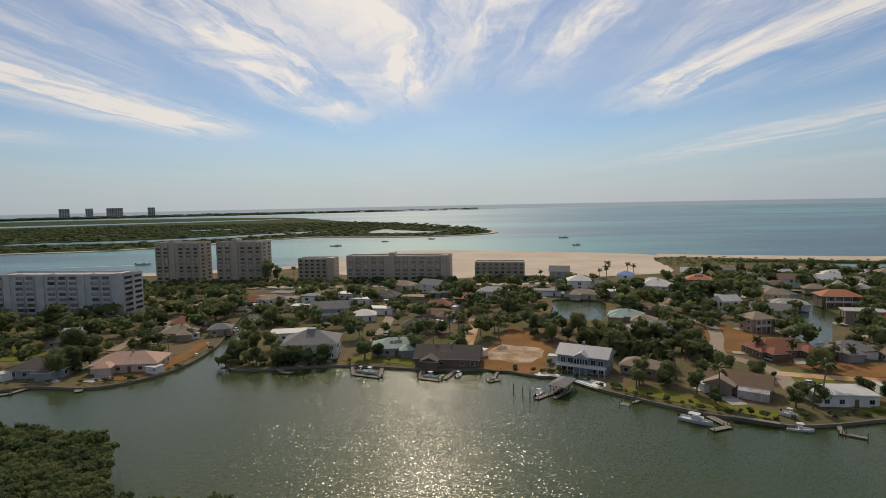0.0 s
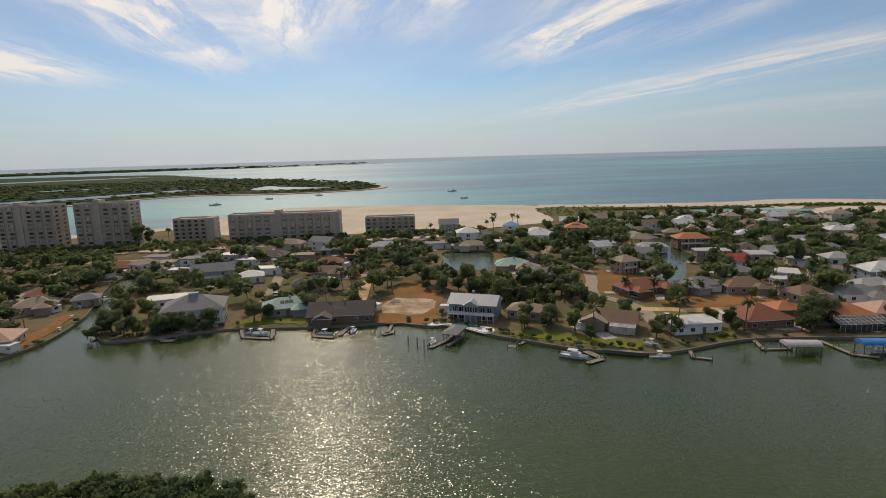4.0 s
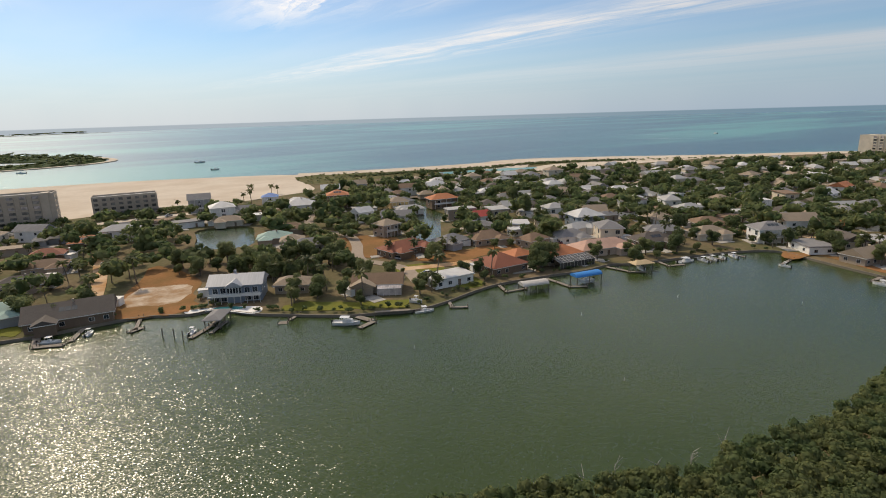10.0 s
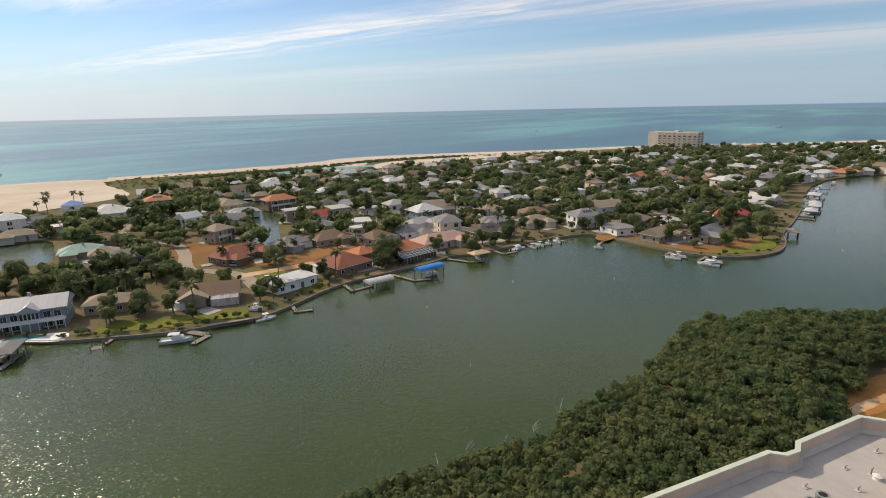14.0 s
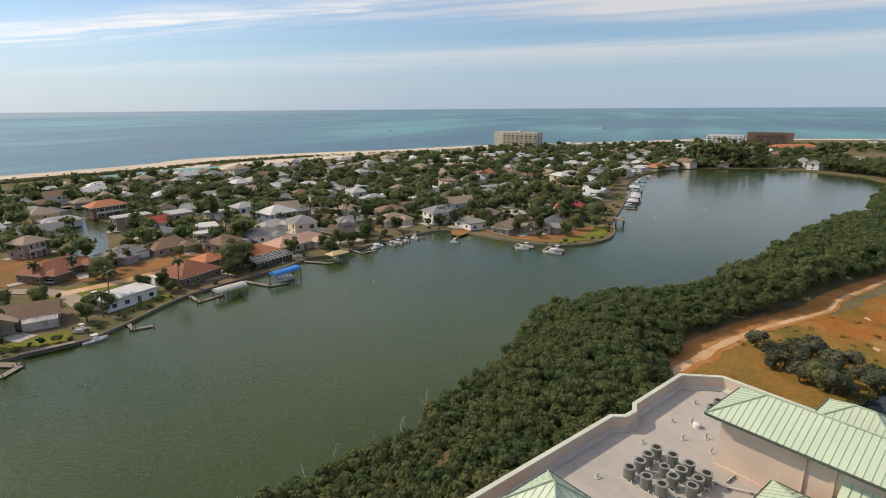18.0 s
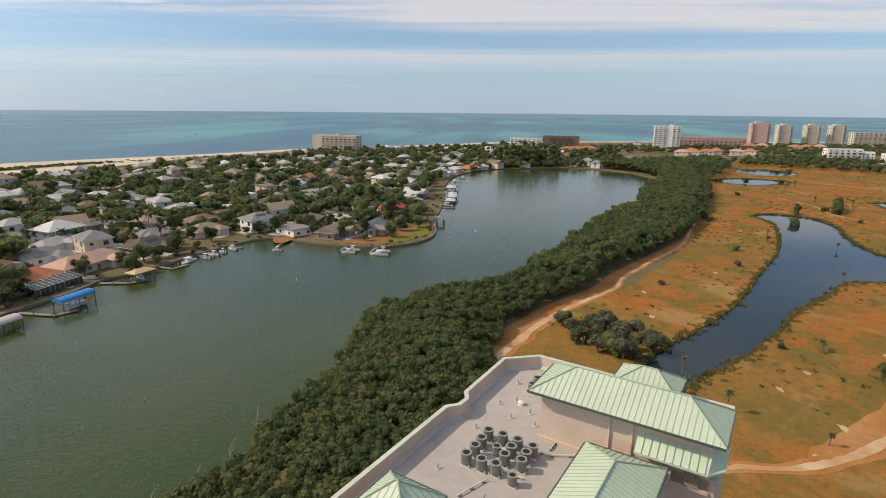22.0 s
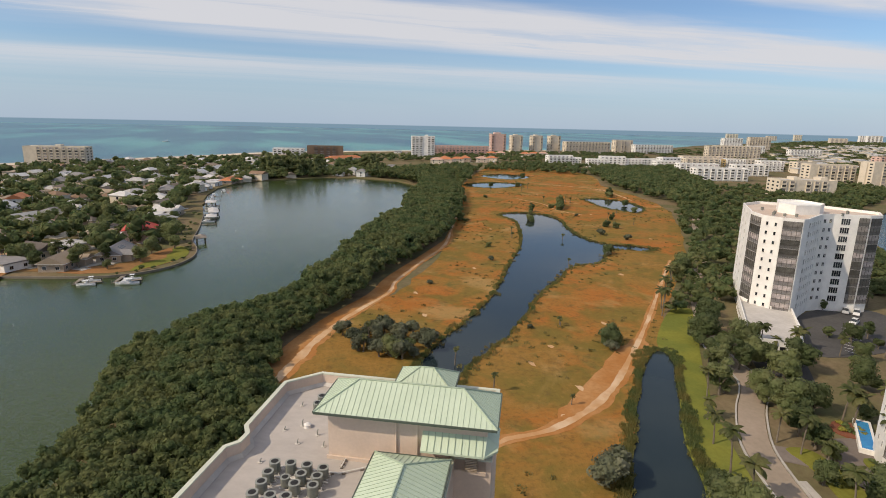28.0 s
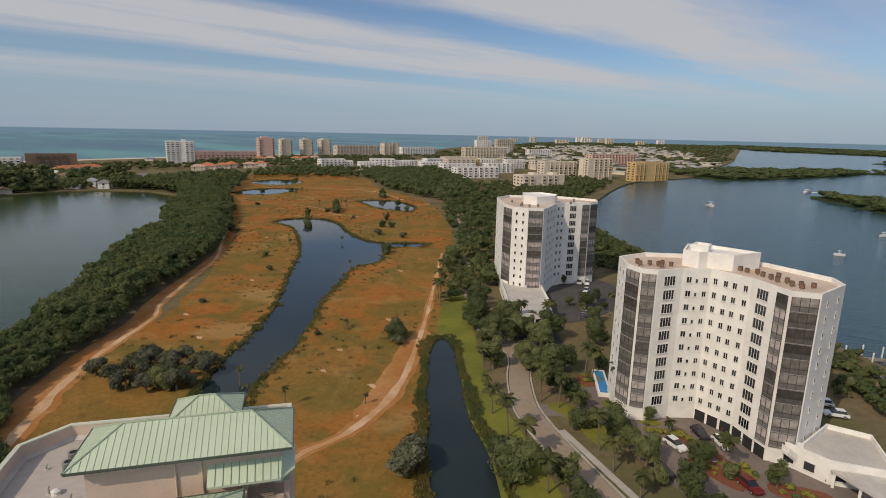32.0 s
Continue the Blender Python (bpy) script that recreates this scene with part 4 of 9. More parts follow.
sheet("dune_scrub", [dune], GROUND + 0.09, M["dune"], 0.2, "low brown-green dune scrub behind the beach", "scrub")
thicket("dune_bushes", [(x, y, GROUND, rng.uniform(1.2, 2.6), rng.uniform(0.8, 2.0)) for x, y in scatter(dune, 9, 8)], M["leaf2"], "scattered low bushes on the dunes", "scrub", 0.35, 3, 30, 9)
sheet("water_dune_lagoon", [curve_through([(300, 432), (332, 448), (392, 424), (420, 408), (396, 402), (340, 424)], True, 4, 2)], GROUND + 0.13, M["gulf"], 0.1, "shallow tidal pool behind the beach", "tidal pool")
thicket("shore_scrub", [(x, y, GROUND - 0.4, rng.uniform(1.8, 3.2), rng.uniform(1.5, 2.6)) for x, y in scatter(curve_through([(250, 490), (330, 466), (395, 444), (385, 434), (320, 456), (250, 478)], True, 3), 4, 5) + scatter(curve_through([(400, 452), (470, 440), (545, 388), (530, 378), (460, 424), (402, 440)], True, 3), 4.5, 6)], M["leaf2"], "dark green scrub between beach and tidal pool", "scrub", 0.3, 4, 40, 4)

for name, ring in (("sand_flat", [(318, 398), (362, 440), (412, 458), (436, 438), (398, 410), (356, 398)]), ("sand_flat_middle", [(395, 382), (440, 418), (520, 402), (600, 364), (655, 350), (610, 330), (520, 352), (450, 370)]), ("sand_flat_east", [(470, 388), (530, 404), (582, 381), (528, 352), (482, 360)])):
    sheet(name, [curve_through(ring, True, 4, 2.5, 4)], GROUND + (0.1 if name.endswith("middle") else 0.115), M["sand"], 0.1, "open white sand flat behind the dunes", "sand")

# seawall
ribbon("seawall", wall_line, 0.35, GROUND + 0.12, 2.2, M["old_concrete"], "low concrete seawall along the lagoon gardens", "seawall")
wall_bushes = [(p[0] + rng.uniform(-1, 1), p[1] + 2.0 + rng.uniform(0, 3.0)) for p in wall_line for _ in range(2) if rng.uniform() < 0.42]
thicket("shore_bushes", [(x, y, GROUND - 0.2, rng.uniform(0.7, 1.7), rng.uniform(0.9, 2.4)) for x, y in wall_bushes if not inside((x, y), lagoon_ring)], M["leaf"], "low bushes and hedges behind the seawall", "shrubs", 0.2, 5, 60, 18)

# far side of the channel
spit = curve_through([(-1500, 640), (-900, 690), (-541, 738), (-423, 790), (-255, 980), (-120, 955), (-33, 945), (67, 985), (92, 1060), (60, 1200), (-60, 1450), (-231, 1690), (-500, 2200), (-811, 2700), (-1500, 2900), (-2600, 2600), (-2600, 1200)], True, 4, 6, 5)
cut_a = curve_through([(-700, 905), (-500, 930), (-330, 1060), (-250, 1200), (-290, 1230), (-400, 1120), (-560, 1010), (-760, 960)], True, 4, 5, 6)
cut_b = curve_through([(-150, 1100), (-60, 1060), (20, 1080), (-20, 1120), (-90, 1190), (-140, 1260)], True, 4, 4, 7)
cut_c = curve_through([(-620, 1330), (-500, 1380), (-520, 1450), (-640, 1400)], True, 4, 5, 8)
cut_d = curve_through([(-1900, 1700), (-1200, 2000), (-700, 2300), (-760, 2400), (-1300, 2200), (-1950, 1950)], True, 4, 8, 9)
M["far_green"] = material("far_mangrove", (0.05, 0.075, 0.03), (0.07, 0.095, 0.038), 0.9, 0.012, 0.08, spec=0.03, place="World", grain=0.5)
sheet("spit_land", [spit, cut_a, cut_b, cut_c, cut_d], 1.0, M["far_green"], 2.0, "flat mangrove island across the channel", "island")
holes = (cut_a, cut_b, cut_c, cut_d)
before_water = lambda x, y: any(inside((x + 0.3 * k, y + k), h) for h in holes for k in (25, 55, 85))
spit_near = [(x, y) for x, y in scatter(spit, 23, 3) if y < 1700 and x > -1300 and not any(inside((x, y), h) for h in holes)]
thicket("spit_mangroves", [(x, y, 0.5, rng.uniform(9, 13), 1.6 if before_water(x, y) else rng.uniform(4, 7)) for x, y in spit_near], M["leaf"], "far flat mangrove woods with pale lagoons between", "mangrove", 0.3, 3, 9, 10)
ribbon("spit_sand", curve_through([(-900, 686), (-541, 734), (-423, 786), (-255, 972), (-120, 948), (-33, 938), (67, 976), (100, 1060), (70, 1200)], False, 4), 12, 1.2, 1.5, M["sand"], "thin pale sand rim of the far island", "beach")
for name, pts in (("far_mainland", [(-4300, 1500), (-3600, 2300), (-2600, 3100), (-1500, 3600), (-800, 3900), (-300, 4100), (-250, 4250), (-1200, 4300), (-3000, 3500)]),
                  ("far_cape", [(-300, 4150), (0, 4280), (380, 4420), (380, 4470), (-100, 4400)]),
                  ("bay_mangrove_island", [(147, -642), (110, -600), (72, -551), (20, -520), (-60, -520), (-60, -560), (40, -600), (110, -660)]),
                  ("bay_mangrove_spit", [(320, -800), (272, -805), (220, -960), (180, -1173), (150, -1200), (200, -1230), (330, -1100), (420, -900)]),
                  ("bay_far_shore", [(1000, -3000), (400, -2600), (-300, -2500), (-1500, -2600), (-1500, -3300), (0, -3600), (900, -4000), (1500, -4300)]),
                  ("bay_islet", [(250, -1700), (210, -1760), (170, -1850), (210, -1840), (260, -1760)])):
    ring = curve_through(pts, True, 4, 4, 3)
    sheet(name, [ring], 1.0, M["far_green"], 2.0, "low wooded shore far across the water", "shore")
    near_d = min(math.hypot(*p) for p in pts)
    gap = max(5.0, near_d * 0.02)
    spots = scatter(ring, gap, 4)
    if spots:
        thicket(name + "_woods", [(x, y, 0.5, gap * rng.uniform(0.6, 0.9), rng.uniform(5, 9) * max(1, near_d / 2500)) for x, y in spots], M["leaf"], "dark green woods on a far low shore", "woods", 0.3, 3, 6, 3)


# ---- tall buildings ----
def inset(ring, t):
    """The ring (counter-clockwise) moved inwards by t."""
    out, n = [], len(ring)
    for i in range(n):
        p, a, b = Vector(ring[i]), Vector(ring[i - 1]), Vector(ring[(i + 1) % n])
        d1, d2 = (p - a).normalized(), (b - p).normalized()
        n1, n2 = Vector((-d1.y, d1.x)), Vector((-d2.y, d2.x))
        m = (n1 + n2)
        m = m / max(m.length_squared, 0.3) * 2
        q = p + m * t
        out.append((q.x, q.y))
    return out


def shell(S, ring, thick, z0, z1, k=0):
    """A wall with an open top: outer face, coping and inner face."""
    inner, n = inset(ring, thick), len(ring)
    for i in range(n):
        j = (i + 1) % n
        a, b, c, d = ring[i], ring[j], inner[j], inner[i]
        S.face([(*a, z0), (*b, z0), (*b, z1), (*a, z1)], k)
        S.face([(*a, z1), (*b, z1), (*c, z1), (*d, z1)], k)
        S.face([(*d, z1), (*c, z1), (*c, z0), (*d, z0)], k)


def cap(S, ring, z, k=0):
    pts = [Vector((*p, 0)) for p in ring]
    for a, b, c in tessellate_polygon([pts]):
        q = [ring[a], ring[b], ring[c]]
        q = ccw(q)
        S.face([(*p, z) for p in q], k)


WINDOWS = {}


def window_meshes(w, h, panes, frame="frame", deep=0.09):
    """Frame and glass of a window, in the plane x across, z up, with y outwards."""
    key = (round(w, 1), round(h, 1), panes, frame)
    if key not in WINDOWS:
        S, b = Solid(), 0.07
        S.box(-w / 2 - b, w / 2 + b, 0.01, deep, -b, 0)
        S.box(-w / 2 - b, w / 2 + b, 0.01, deep, h, h + b)
        for i in range(panes + 1):
            x = -w / 2 + i * w / panes
            S.box(x - b * (1 if i in (0, panes) else 0.5), x + b * 0.5, 0.01, deep, 0, h)
        S.box(-w / 2 - 0.12, w / 2 + 0.12, 0.01, deep + 0.07, -0.16, -b)
        G = Solid()
        for i in range(panes):
            x = -w / 2 + i * w / panes
            G.box(x + b * 0.5, x + w / panes - b * 0.5, 0.012, 0.04, 0, h)
        WINDOWS[key] = S.mesh("window", M[frame]), G.mesh("glass", M["glass"])
    return WINDOWS[key]


def wall_pose(p, q, s, z, out=1):
    """A pose on the wall from p to q, s metres along, whose y looks outwards."""
    d = (Vector(q) - Vector(p)).normalized()
    o = Vector(p) + d * s
    nrm = Vector((d.y, -d.x)) * out
    m = Matrix.Identity(4)
    m.col[0][:3], m.col[1][:3], m.col[3][:3] = (-d.x * -out, -d.y * -out, 0), (nrm.x, nrm.y, 0), (o.x, o.y, z)
    return m


def window_at(parent, m, w, h, panes, frame="frame"):
    f, g = window_meshes(w, h, panes, frame)
    part("glass", g, part("window", f, parent, m))


BAYS = {}


def bay_at(parent, m, w, h, panels):
    key = (round(w, 1), round(h, 2), panels)
    if key not in BAYS:
        S, G = Solid(), Solid()
        S.box(-w / 2, w / 2, 0, 0.22, -0.10, 0.08, 2)
        S.box(-w / 2, w / 2, 0, 0.26, -0.03, 0.03, 1)
        for i in range(panels + 1):
            x = -w / 2 + 0.05 + i * (w - 0.1) / panels
            S.box(x - 0.04, x + 0.04, 0.05, 0.16, 0.1, h - 0.14, 1)
        S.box(-w / 2, w / 2, 0.05, 0.16, 1.0, 1.08, 1)
        G.box(-w / 2 + 0.06, w / 2 - 0.06, 0.02, 0.08, 1.08, h - 0.14, 0)
        G.box(-w / 2 + 0.06, w / 2 - 0.06, 0.02, 0.11, 0.1, 1.0, 1)
        BAYS[key] = S.mesh("balcony", M["white"], M["bronze"], M["slab_edge"]), G.mesh("screen", M["screen"], M["rail"])
    s, g = BAYS[key]
    part("screen", g, part("balcony", s, parent, m))


M["slab_edge"] = paint("grey_slab_edge", (0.40, 0.38, 0.355), 0.8)
M["rail"] = material("grey_balcony_panel", (0.13, 0.125, 0.12), (0.20, 0.19, 0.175), 0.5, 0.5, 3.0, vary=0.4)
M["deck_tan"] = material("pink_tan_roof_deck", (0.56, 0.43, 0.34), (0.62, 0.52, 0.43), 0.9, 0.15, 1.5, grain=0.2)
M["flat_roof"] = material("pale_flat_roof", (0.56, 0.53, 0.49), (0.48, 0.45, 0.41), 0.9, 0.12, 1.0, grain=0.25)
FH = 2.75


def condo_tower(path, label, base=4.0, floors=10, seed=1):
    """A white tower whose walls follow a plan; each stretch of wall carries its own kind of openings."""
    pts = [p for p, _ in path]
    ring = ccw(pts)
    out = 1 if ring[0] == pts[0] else -1
    top = base + floors * FH
    ob = thing("condo_tower", 0, 0, 0, 0, label, "apartment tower", "white towers")
    S = Solid()
    shell(S, ring, 0.35, GROUND - 0.3, top + 0.95)
    part("wall", S.mesh("wall", M["white"]), ob)
    S = Solid()
    cap(S, inset(ring, 0.3), top + 0.1)
    part("roof", S.mesh("roof", M["deck_tan"]), ob, None, "tan roof deck")
    for i, (p, kind) in enumerate(path):
        q = path[(i + 1) % len(path)][0]
        length = (Vector(q) - Vector(p)).length
        for f in range(floors):
            z = base + f * FH
            at = lambda s, dz: wall_pose(p, q, s, z + dz, out)
            if kind == "bay":
                bay_at(ob, at(length / 2, 0.2), length - 0.5, FH, max(2, round(length / 1.3)))
            elif kind == "tri":
                window_at(ob, at(length / 2, 0.5), 2.5, 1.8, 4)
            elif isinstance(kind, tuple):
                for share, w, h, n in kind:
                    window_at(ob, at(length * share, 0.95), w, h, n)
    return ob, ring, top


T1 = [((58.6, -102.6), ((0.35, 0.7, 1.0, 1), (0.75, 0.7, 1.0, 1))), ((54.2, -97.6), "bay"), ((50.3, -95.9), "bay"), ((47.6, -97.3), "tri"), ((45.1, -102.4), ((0.25, 1.0, 1.1, 2), (0.52, 0.5, 0.7, 1), (0.82, 0.8, 1.0, 2))),
      ((41.3, -106.3), ((0.14, 0.8, 1.1, 2), (0.4, 0.8, 1.1, 2), (0.62, 0.8, 1.1, 2), (0.88, 0.8, 1.1, 2))), ((33.7, -105.1), "tri"), ((29.0, -102.3), "bay"), ((26.6, -100.9), "bay"), ((22.6, -103.0), ((0.3, 0.7, 1.0, 1), (0.75, 0.7, 1.0, 1))),
      ((21.4, -113.4), None), ((24, -117.5), "tri"), ((36, -121), "tri"), ((48, -118.5), "tri"), ((57, -110.5), ((0.5, 0.7, 1.0, 1),))]
tower_one, ring_one, top_one = condo_tower(T1, "tall white stucco apartment tower with dark screened balconies, angled front")
T2 = [((144.0, -162.2), ((0.25, 1.6, 1.5, 3), (0.6, 0.8, 1.2, 1))), ((128.4, -148.0), "bay"), ((122.0, -145.0), ((0.3, 0.7, 1.0, 1), (0.72, 0.7, 1.0, 1))), ((116.4, -146.4), "bay"), ((112.4, -150.0), None), ((112.9, -152.6), ((0.1, 1.1, 1.4, 2), (0.26, 0.5, 0.9, 1), (0.42, 0.9, 1.1, 2), (0.56, 0.5, 0.9, 1), (0.72, 0.9, 1.1, 2), (0.87, 0.5, 0.9, 1))),
      ((118.6, -166.2), ((0.25, 0.9, 1.1, 2), (0.72, 0.9, 1.1, 2))), ((118.0, -170.6), "tri"), ((114.4, -176.2), "bay"), ((112.6, -179.0), "bay"), ((112.0, -183.4), None), ((117, -190), "tri"), ((132, -186), "tri"), ((146, -172), "tri")]
tower_two, ring_two, top_two = condo_tower(T2, "tall white stucco apartment tower with dark screened balconies beside the bay", seed=2)


def roof_room(parent, ring, z0, z1):
    S = Solid()
    shell(S, ccw(ring), 0.3, z0, z1)
    cap(S, inset(ccw(ring), 0.25), z1 - 0.6)
    part("roof_room", S.mesh("roof_room", M["white"]), parent, None, "white stair and lift room")


roof_room(tower_one, [(50, -115.4), (48.0, -108.6), (44.6, -108.2), (43.6, -110), (39.2, -111.2), (36.6, -118.2), (46, -118)], top_one, top_one + 3.4)
roof_room(tower_one, [(47.2, -110.5), (44.0, -110.9), (44.6, -114), (47.6, -113.8)], top_one, top_one + 4.4)
roof_room(tower_two, [(136, -168), (129, -160), (123, -160), (121, -168), (124, -174), (133, -175)], top_two, top_two + 3.2)


def condenser_meshes():
    S = Solid()
    ring = [(0.42 * math.cos(a * math.tau / 12 + 0.26) * (1.1 if a % 3 else 1.0), 0.42 * math.sin(a * math.tau / 12 + 0.26) * (1.1 if a % 3 else 1.0)) for a in range(12)]
    S.prism(ring, 0.0, 0.8)
    L = Solid()
    L.prism([(x * 1.06, y * 1.06) for x, y in ring], 0.8, 0.86)
    D = Solid()
    D.prism([(0.3 * math.cos(a * math.tau / 14), 0.3 * math.sin(a * math.tau / 14)) for a in range(14)], 0.86, 0.868)
    D.tube((0, 0, 0.86), (0, 0, 0.9), 0.1, 0.08, 8)
    F = Solid()
    for x in (-0.34, 0.30):
        F.box(x, x + 0.06, -0.5, 0.5, -0.28, -0.2)
        for y in (-0.45, 0.4):
            F.box(x, x + 0.06, y, y + 0.06, -0.28, 0.0)
    return S.mesh("casing", M["ac"]), L.mesh("lid", M["ac_lid"]), D.mesh("fan_grille", M["rubber"]), F.mesh("stand", M["frame"])


M["ac"] = paint("grey_green_casing", (0.23, 0.24, 0.205), 0.6, 0.6, stretch=(0.4, 0.4, 3.0))
M["ac_lid"] = paint("pale_grey_lid", (0.28, 0.29, 0.26), 0.5)
AC = condenser_meshes()


def condenser(x, y, z, turn, scale=1.0, group="roof condensers", mats=AC):
    ob = thing("air_conditioner", x, y, z + 0.275 * scale, turn, "grey-green rooftop air condenser with a round fan on a stand", "air conditioner", group)
    for n, me in zip(("casing", "lid", "fan_grille", "stand"), mats):
        part(n, me, ob)
    ob.scale = (scale * 0.98, scale * 0.98, scale * 0.98)
    return ob


M["ac_brown"] = paint("brown_casing", (0.20, 0.12, 0.075), 0.7)
AC_BROWN = (AC[0].copy(), AC[1].copy(), AC[2], AC[3])
for me in AC_BROWN[:2]:
    me.materials.clear()
    me.materials.append(M["ac_brown"])
rr = random.Random(4)
for x, y in ((54.5, -102.5), (53.2, -101.2), (52.0, -102.8), (50.6, -103.6), (49.4, -102.6), (50.5, -105.2), (48.6, -105.0), (38.2, -112.5), (36.8, -111.8), (35.2, -112.6), (33.8, -111.0), (32.2, -110.2), (30.8, -109.0), (29.4, -109.6), (28.2, -107.8), (27.0, -108.8), (26.4, -106.9), (31.6, -112.6), (25.2, -109.2)):
    ob = condenser(x, y, top_one + 0.1, rr.uniform(0, 90), 0.95, "brown roof units", AC_BROWN)
    tagged(ob, "weathered brown air unit on the tower roof deck")
for x, y in ((124, -152), (121, -153), (119.5, -156), (126, -155), (117, -172.5), (118.5, -177), (120.5, -180), (133, -158)):
    condenser(x, y, top_two + 0.1, rr.uniform(0, 90), 1.0, "tower roof units")


# low garage decks in front of the towers
def deck(ring, z, label):
    ob = thing("garage_deck", 0, 0, 0, 0, label, "garage")
    ring = ccw(ring)
    S = Solid()
    shell(S, ring, 0.3, GROUND - 0.2, z + 0.9)
    part("wall", S.mesh("wall", M["white"]), ob)
    S = Solid()
    cap(S, inset(ring, 0.25), z)
    part("roof", S.mesh("roof", M["flat_roof"]), ob, None, "pale flat deck")
    n = len(ring)
    for i in range(n):
        p, q = ring[i], ring[(i + 1) % n]
        length = (Vector(q) - Vector(p)).length
        for k in range(int(length / 3.2)):
            window_at(ob, wall_pose(p, q, 1.8 + k * 3.2, GROUND + 1.0), 1.7, 1.5, 1)
    return ob


deck([(127.6, -146.6), (98.6, -118.4), (92.5, -129.5), (99.8, -138.3), (113.6, -152.4), (116, -146.9), (122, -145.4)], 4.6, "low white garage with a flat deck below the tower")
garage = deck([(25.0, -102.2), (17.2, -101.2), (9.0, -105.5), (14.2, -116.6), (20.8, -115.0), (22.0, -104.0)], 4.6, "white raised terrace over parked cars at the tower")
# open parking level under the tower: its deep shade is painted as black panels
for p, q in (((41.3, -106.3), (33.7, -105.1)), ((33.7, -105.1), (29.0, -102.3)), ((29.0, -102.3), (26.6, -100.9))):
    n = max(1, round((Vector(q) - Vector(p)).length / 3.0))
    length = (Vector(q) - Vector(p)).length
    for k in range(n):
        S = Solid()
        w = length / n - 0.5
        S.box(-w / 2, w / 2, 0.01, 0.05, 0, 2.3)
        part("garage_opening", S.mesh("garage_opening", M["rubber"]), tower_one, wall_pose(p, q, (k + 0.5) * length / n, GROUND, 1 if ccw([a for a, _ in T1])[0] == T1[0][0] else -1), "flat black panel standing in for the shade of an open parking bay")
# carport and outer stair
carport = thing("carport", 0, 0, 0, 0, "long flat-roofed white carport over parked cars", "carport")
S = Solid()
S.prism(ccw([(17.0, -100.6), (3.0, -94.0), (-2.0, -103.0), (9.0, -106.0)]), 3.9, 4.25)
part("roof", S.mesh("roof", M["flat_roof"]), carport)
for x, y in ((16.4, -100.8), (12.6, -99.0), (8.8, -97.2), (5.0, -95.4), (9.0, -105.4), (4, -104.0)):
    S = Solid()
    S.box(x - 0.2, x + 0.2, y - 0.2, y + 0.2, GROUND, 3.9)
    part("post", S.mesh("post", M["white"]), carport)
stair = thing("outer_stair", 23.6, -100.4, GROUND, 150, "white outside stair down from the terrace", "stair")
for i in range(14):
    S = Solid()
    S.box(-0.7, 0.7, i * 0.33, i * 0.33 + 0.34, max(0, 3.3 - 0.25 * i - 0.3), 3.5 - 0.25 * i)
    part("step", S.mesh("step", M["white"]), stair)
for x in (-0.75, 0.7):
    S = Solid()
    S.face([(x, 0, 3.3), (x, 4.7, 0.0), (x, 4.7, 1.0), (x, 0, 4.5)])
    S.face([(x + 0.06, 0, 4.5), (x + 0.06, 4.7, 1.0), (x + 0.06, 4.7, 0.0), (x + 0.06, 0, 3.3)])
    S.face([(x, 0, 4.5), (x, 4.7, 1.0), (x + 0.06, 4.7, 1.0), (x + 0.06, 0, 4.5)])
    part("side_wall", S.mesh("side_wall", M["white"]), stair)


# ---- the green-roofed building ----
M["green_metal"] = material("pale_green_metal_roof", (0.53, 0.625, 0.475), (0.49, 0.585, 0.44), 0.5, 0.4, 3.0, grain=0.08, metal=0.0, spec=0.5)
M["seam"] = paint("green_seam", (0.37, 0.46, 0.34), 0.5)
M["gutter"] = paint("dark_green_gutter", (0.085, 0.11, 0.085), 0.5)
M["gravel"] = material("grey_roof_membrane", (0.47, 0.43, 0.395), (0.42, 0.385, 0.355), 0.9, 0.2, 1.5, grain=0.2, stretch=(1, 0.5, 1))
M["coping"] = paint("pale_green_coping", (0.62, 0.64, 0.52), 0.6)
ROT = -29.07


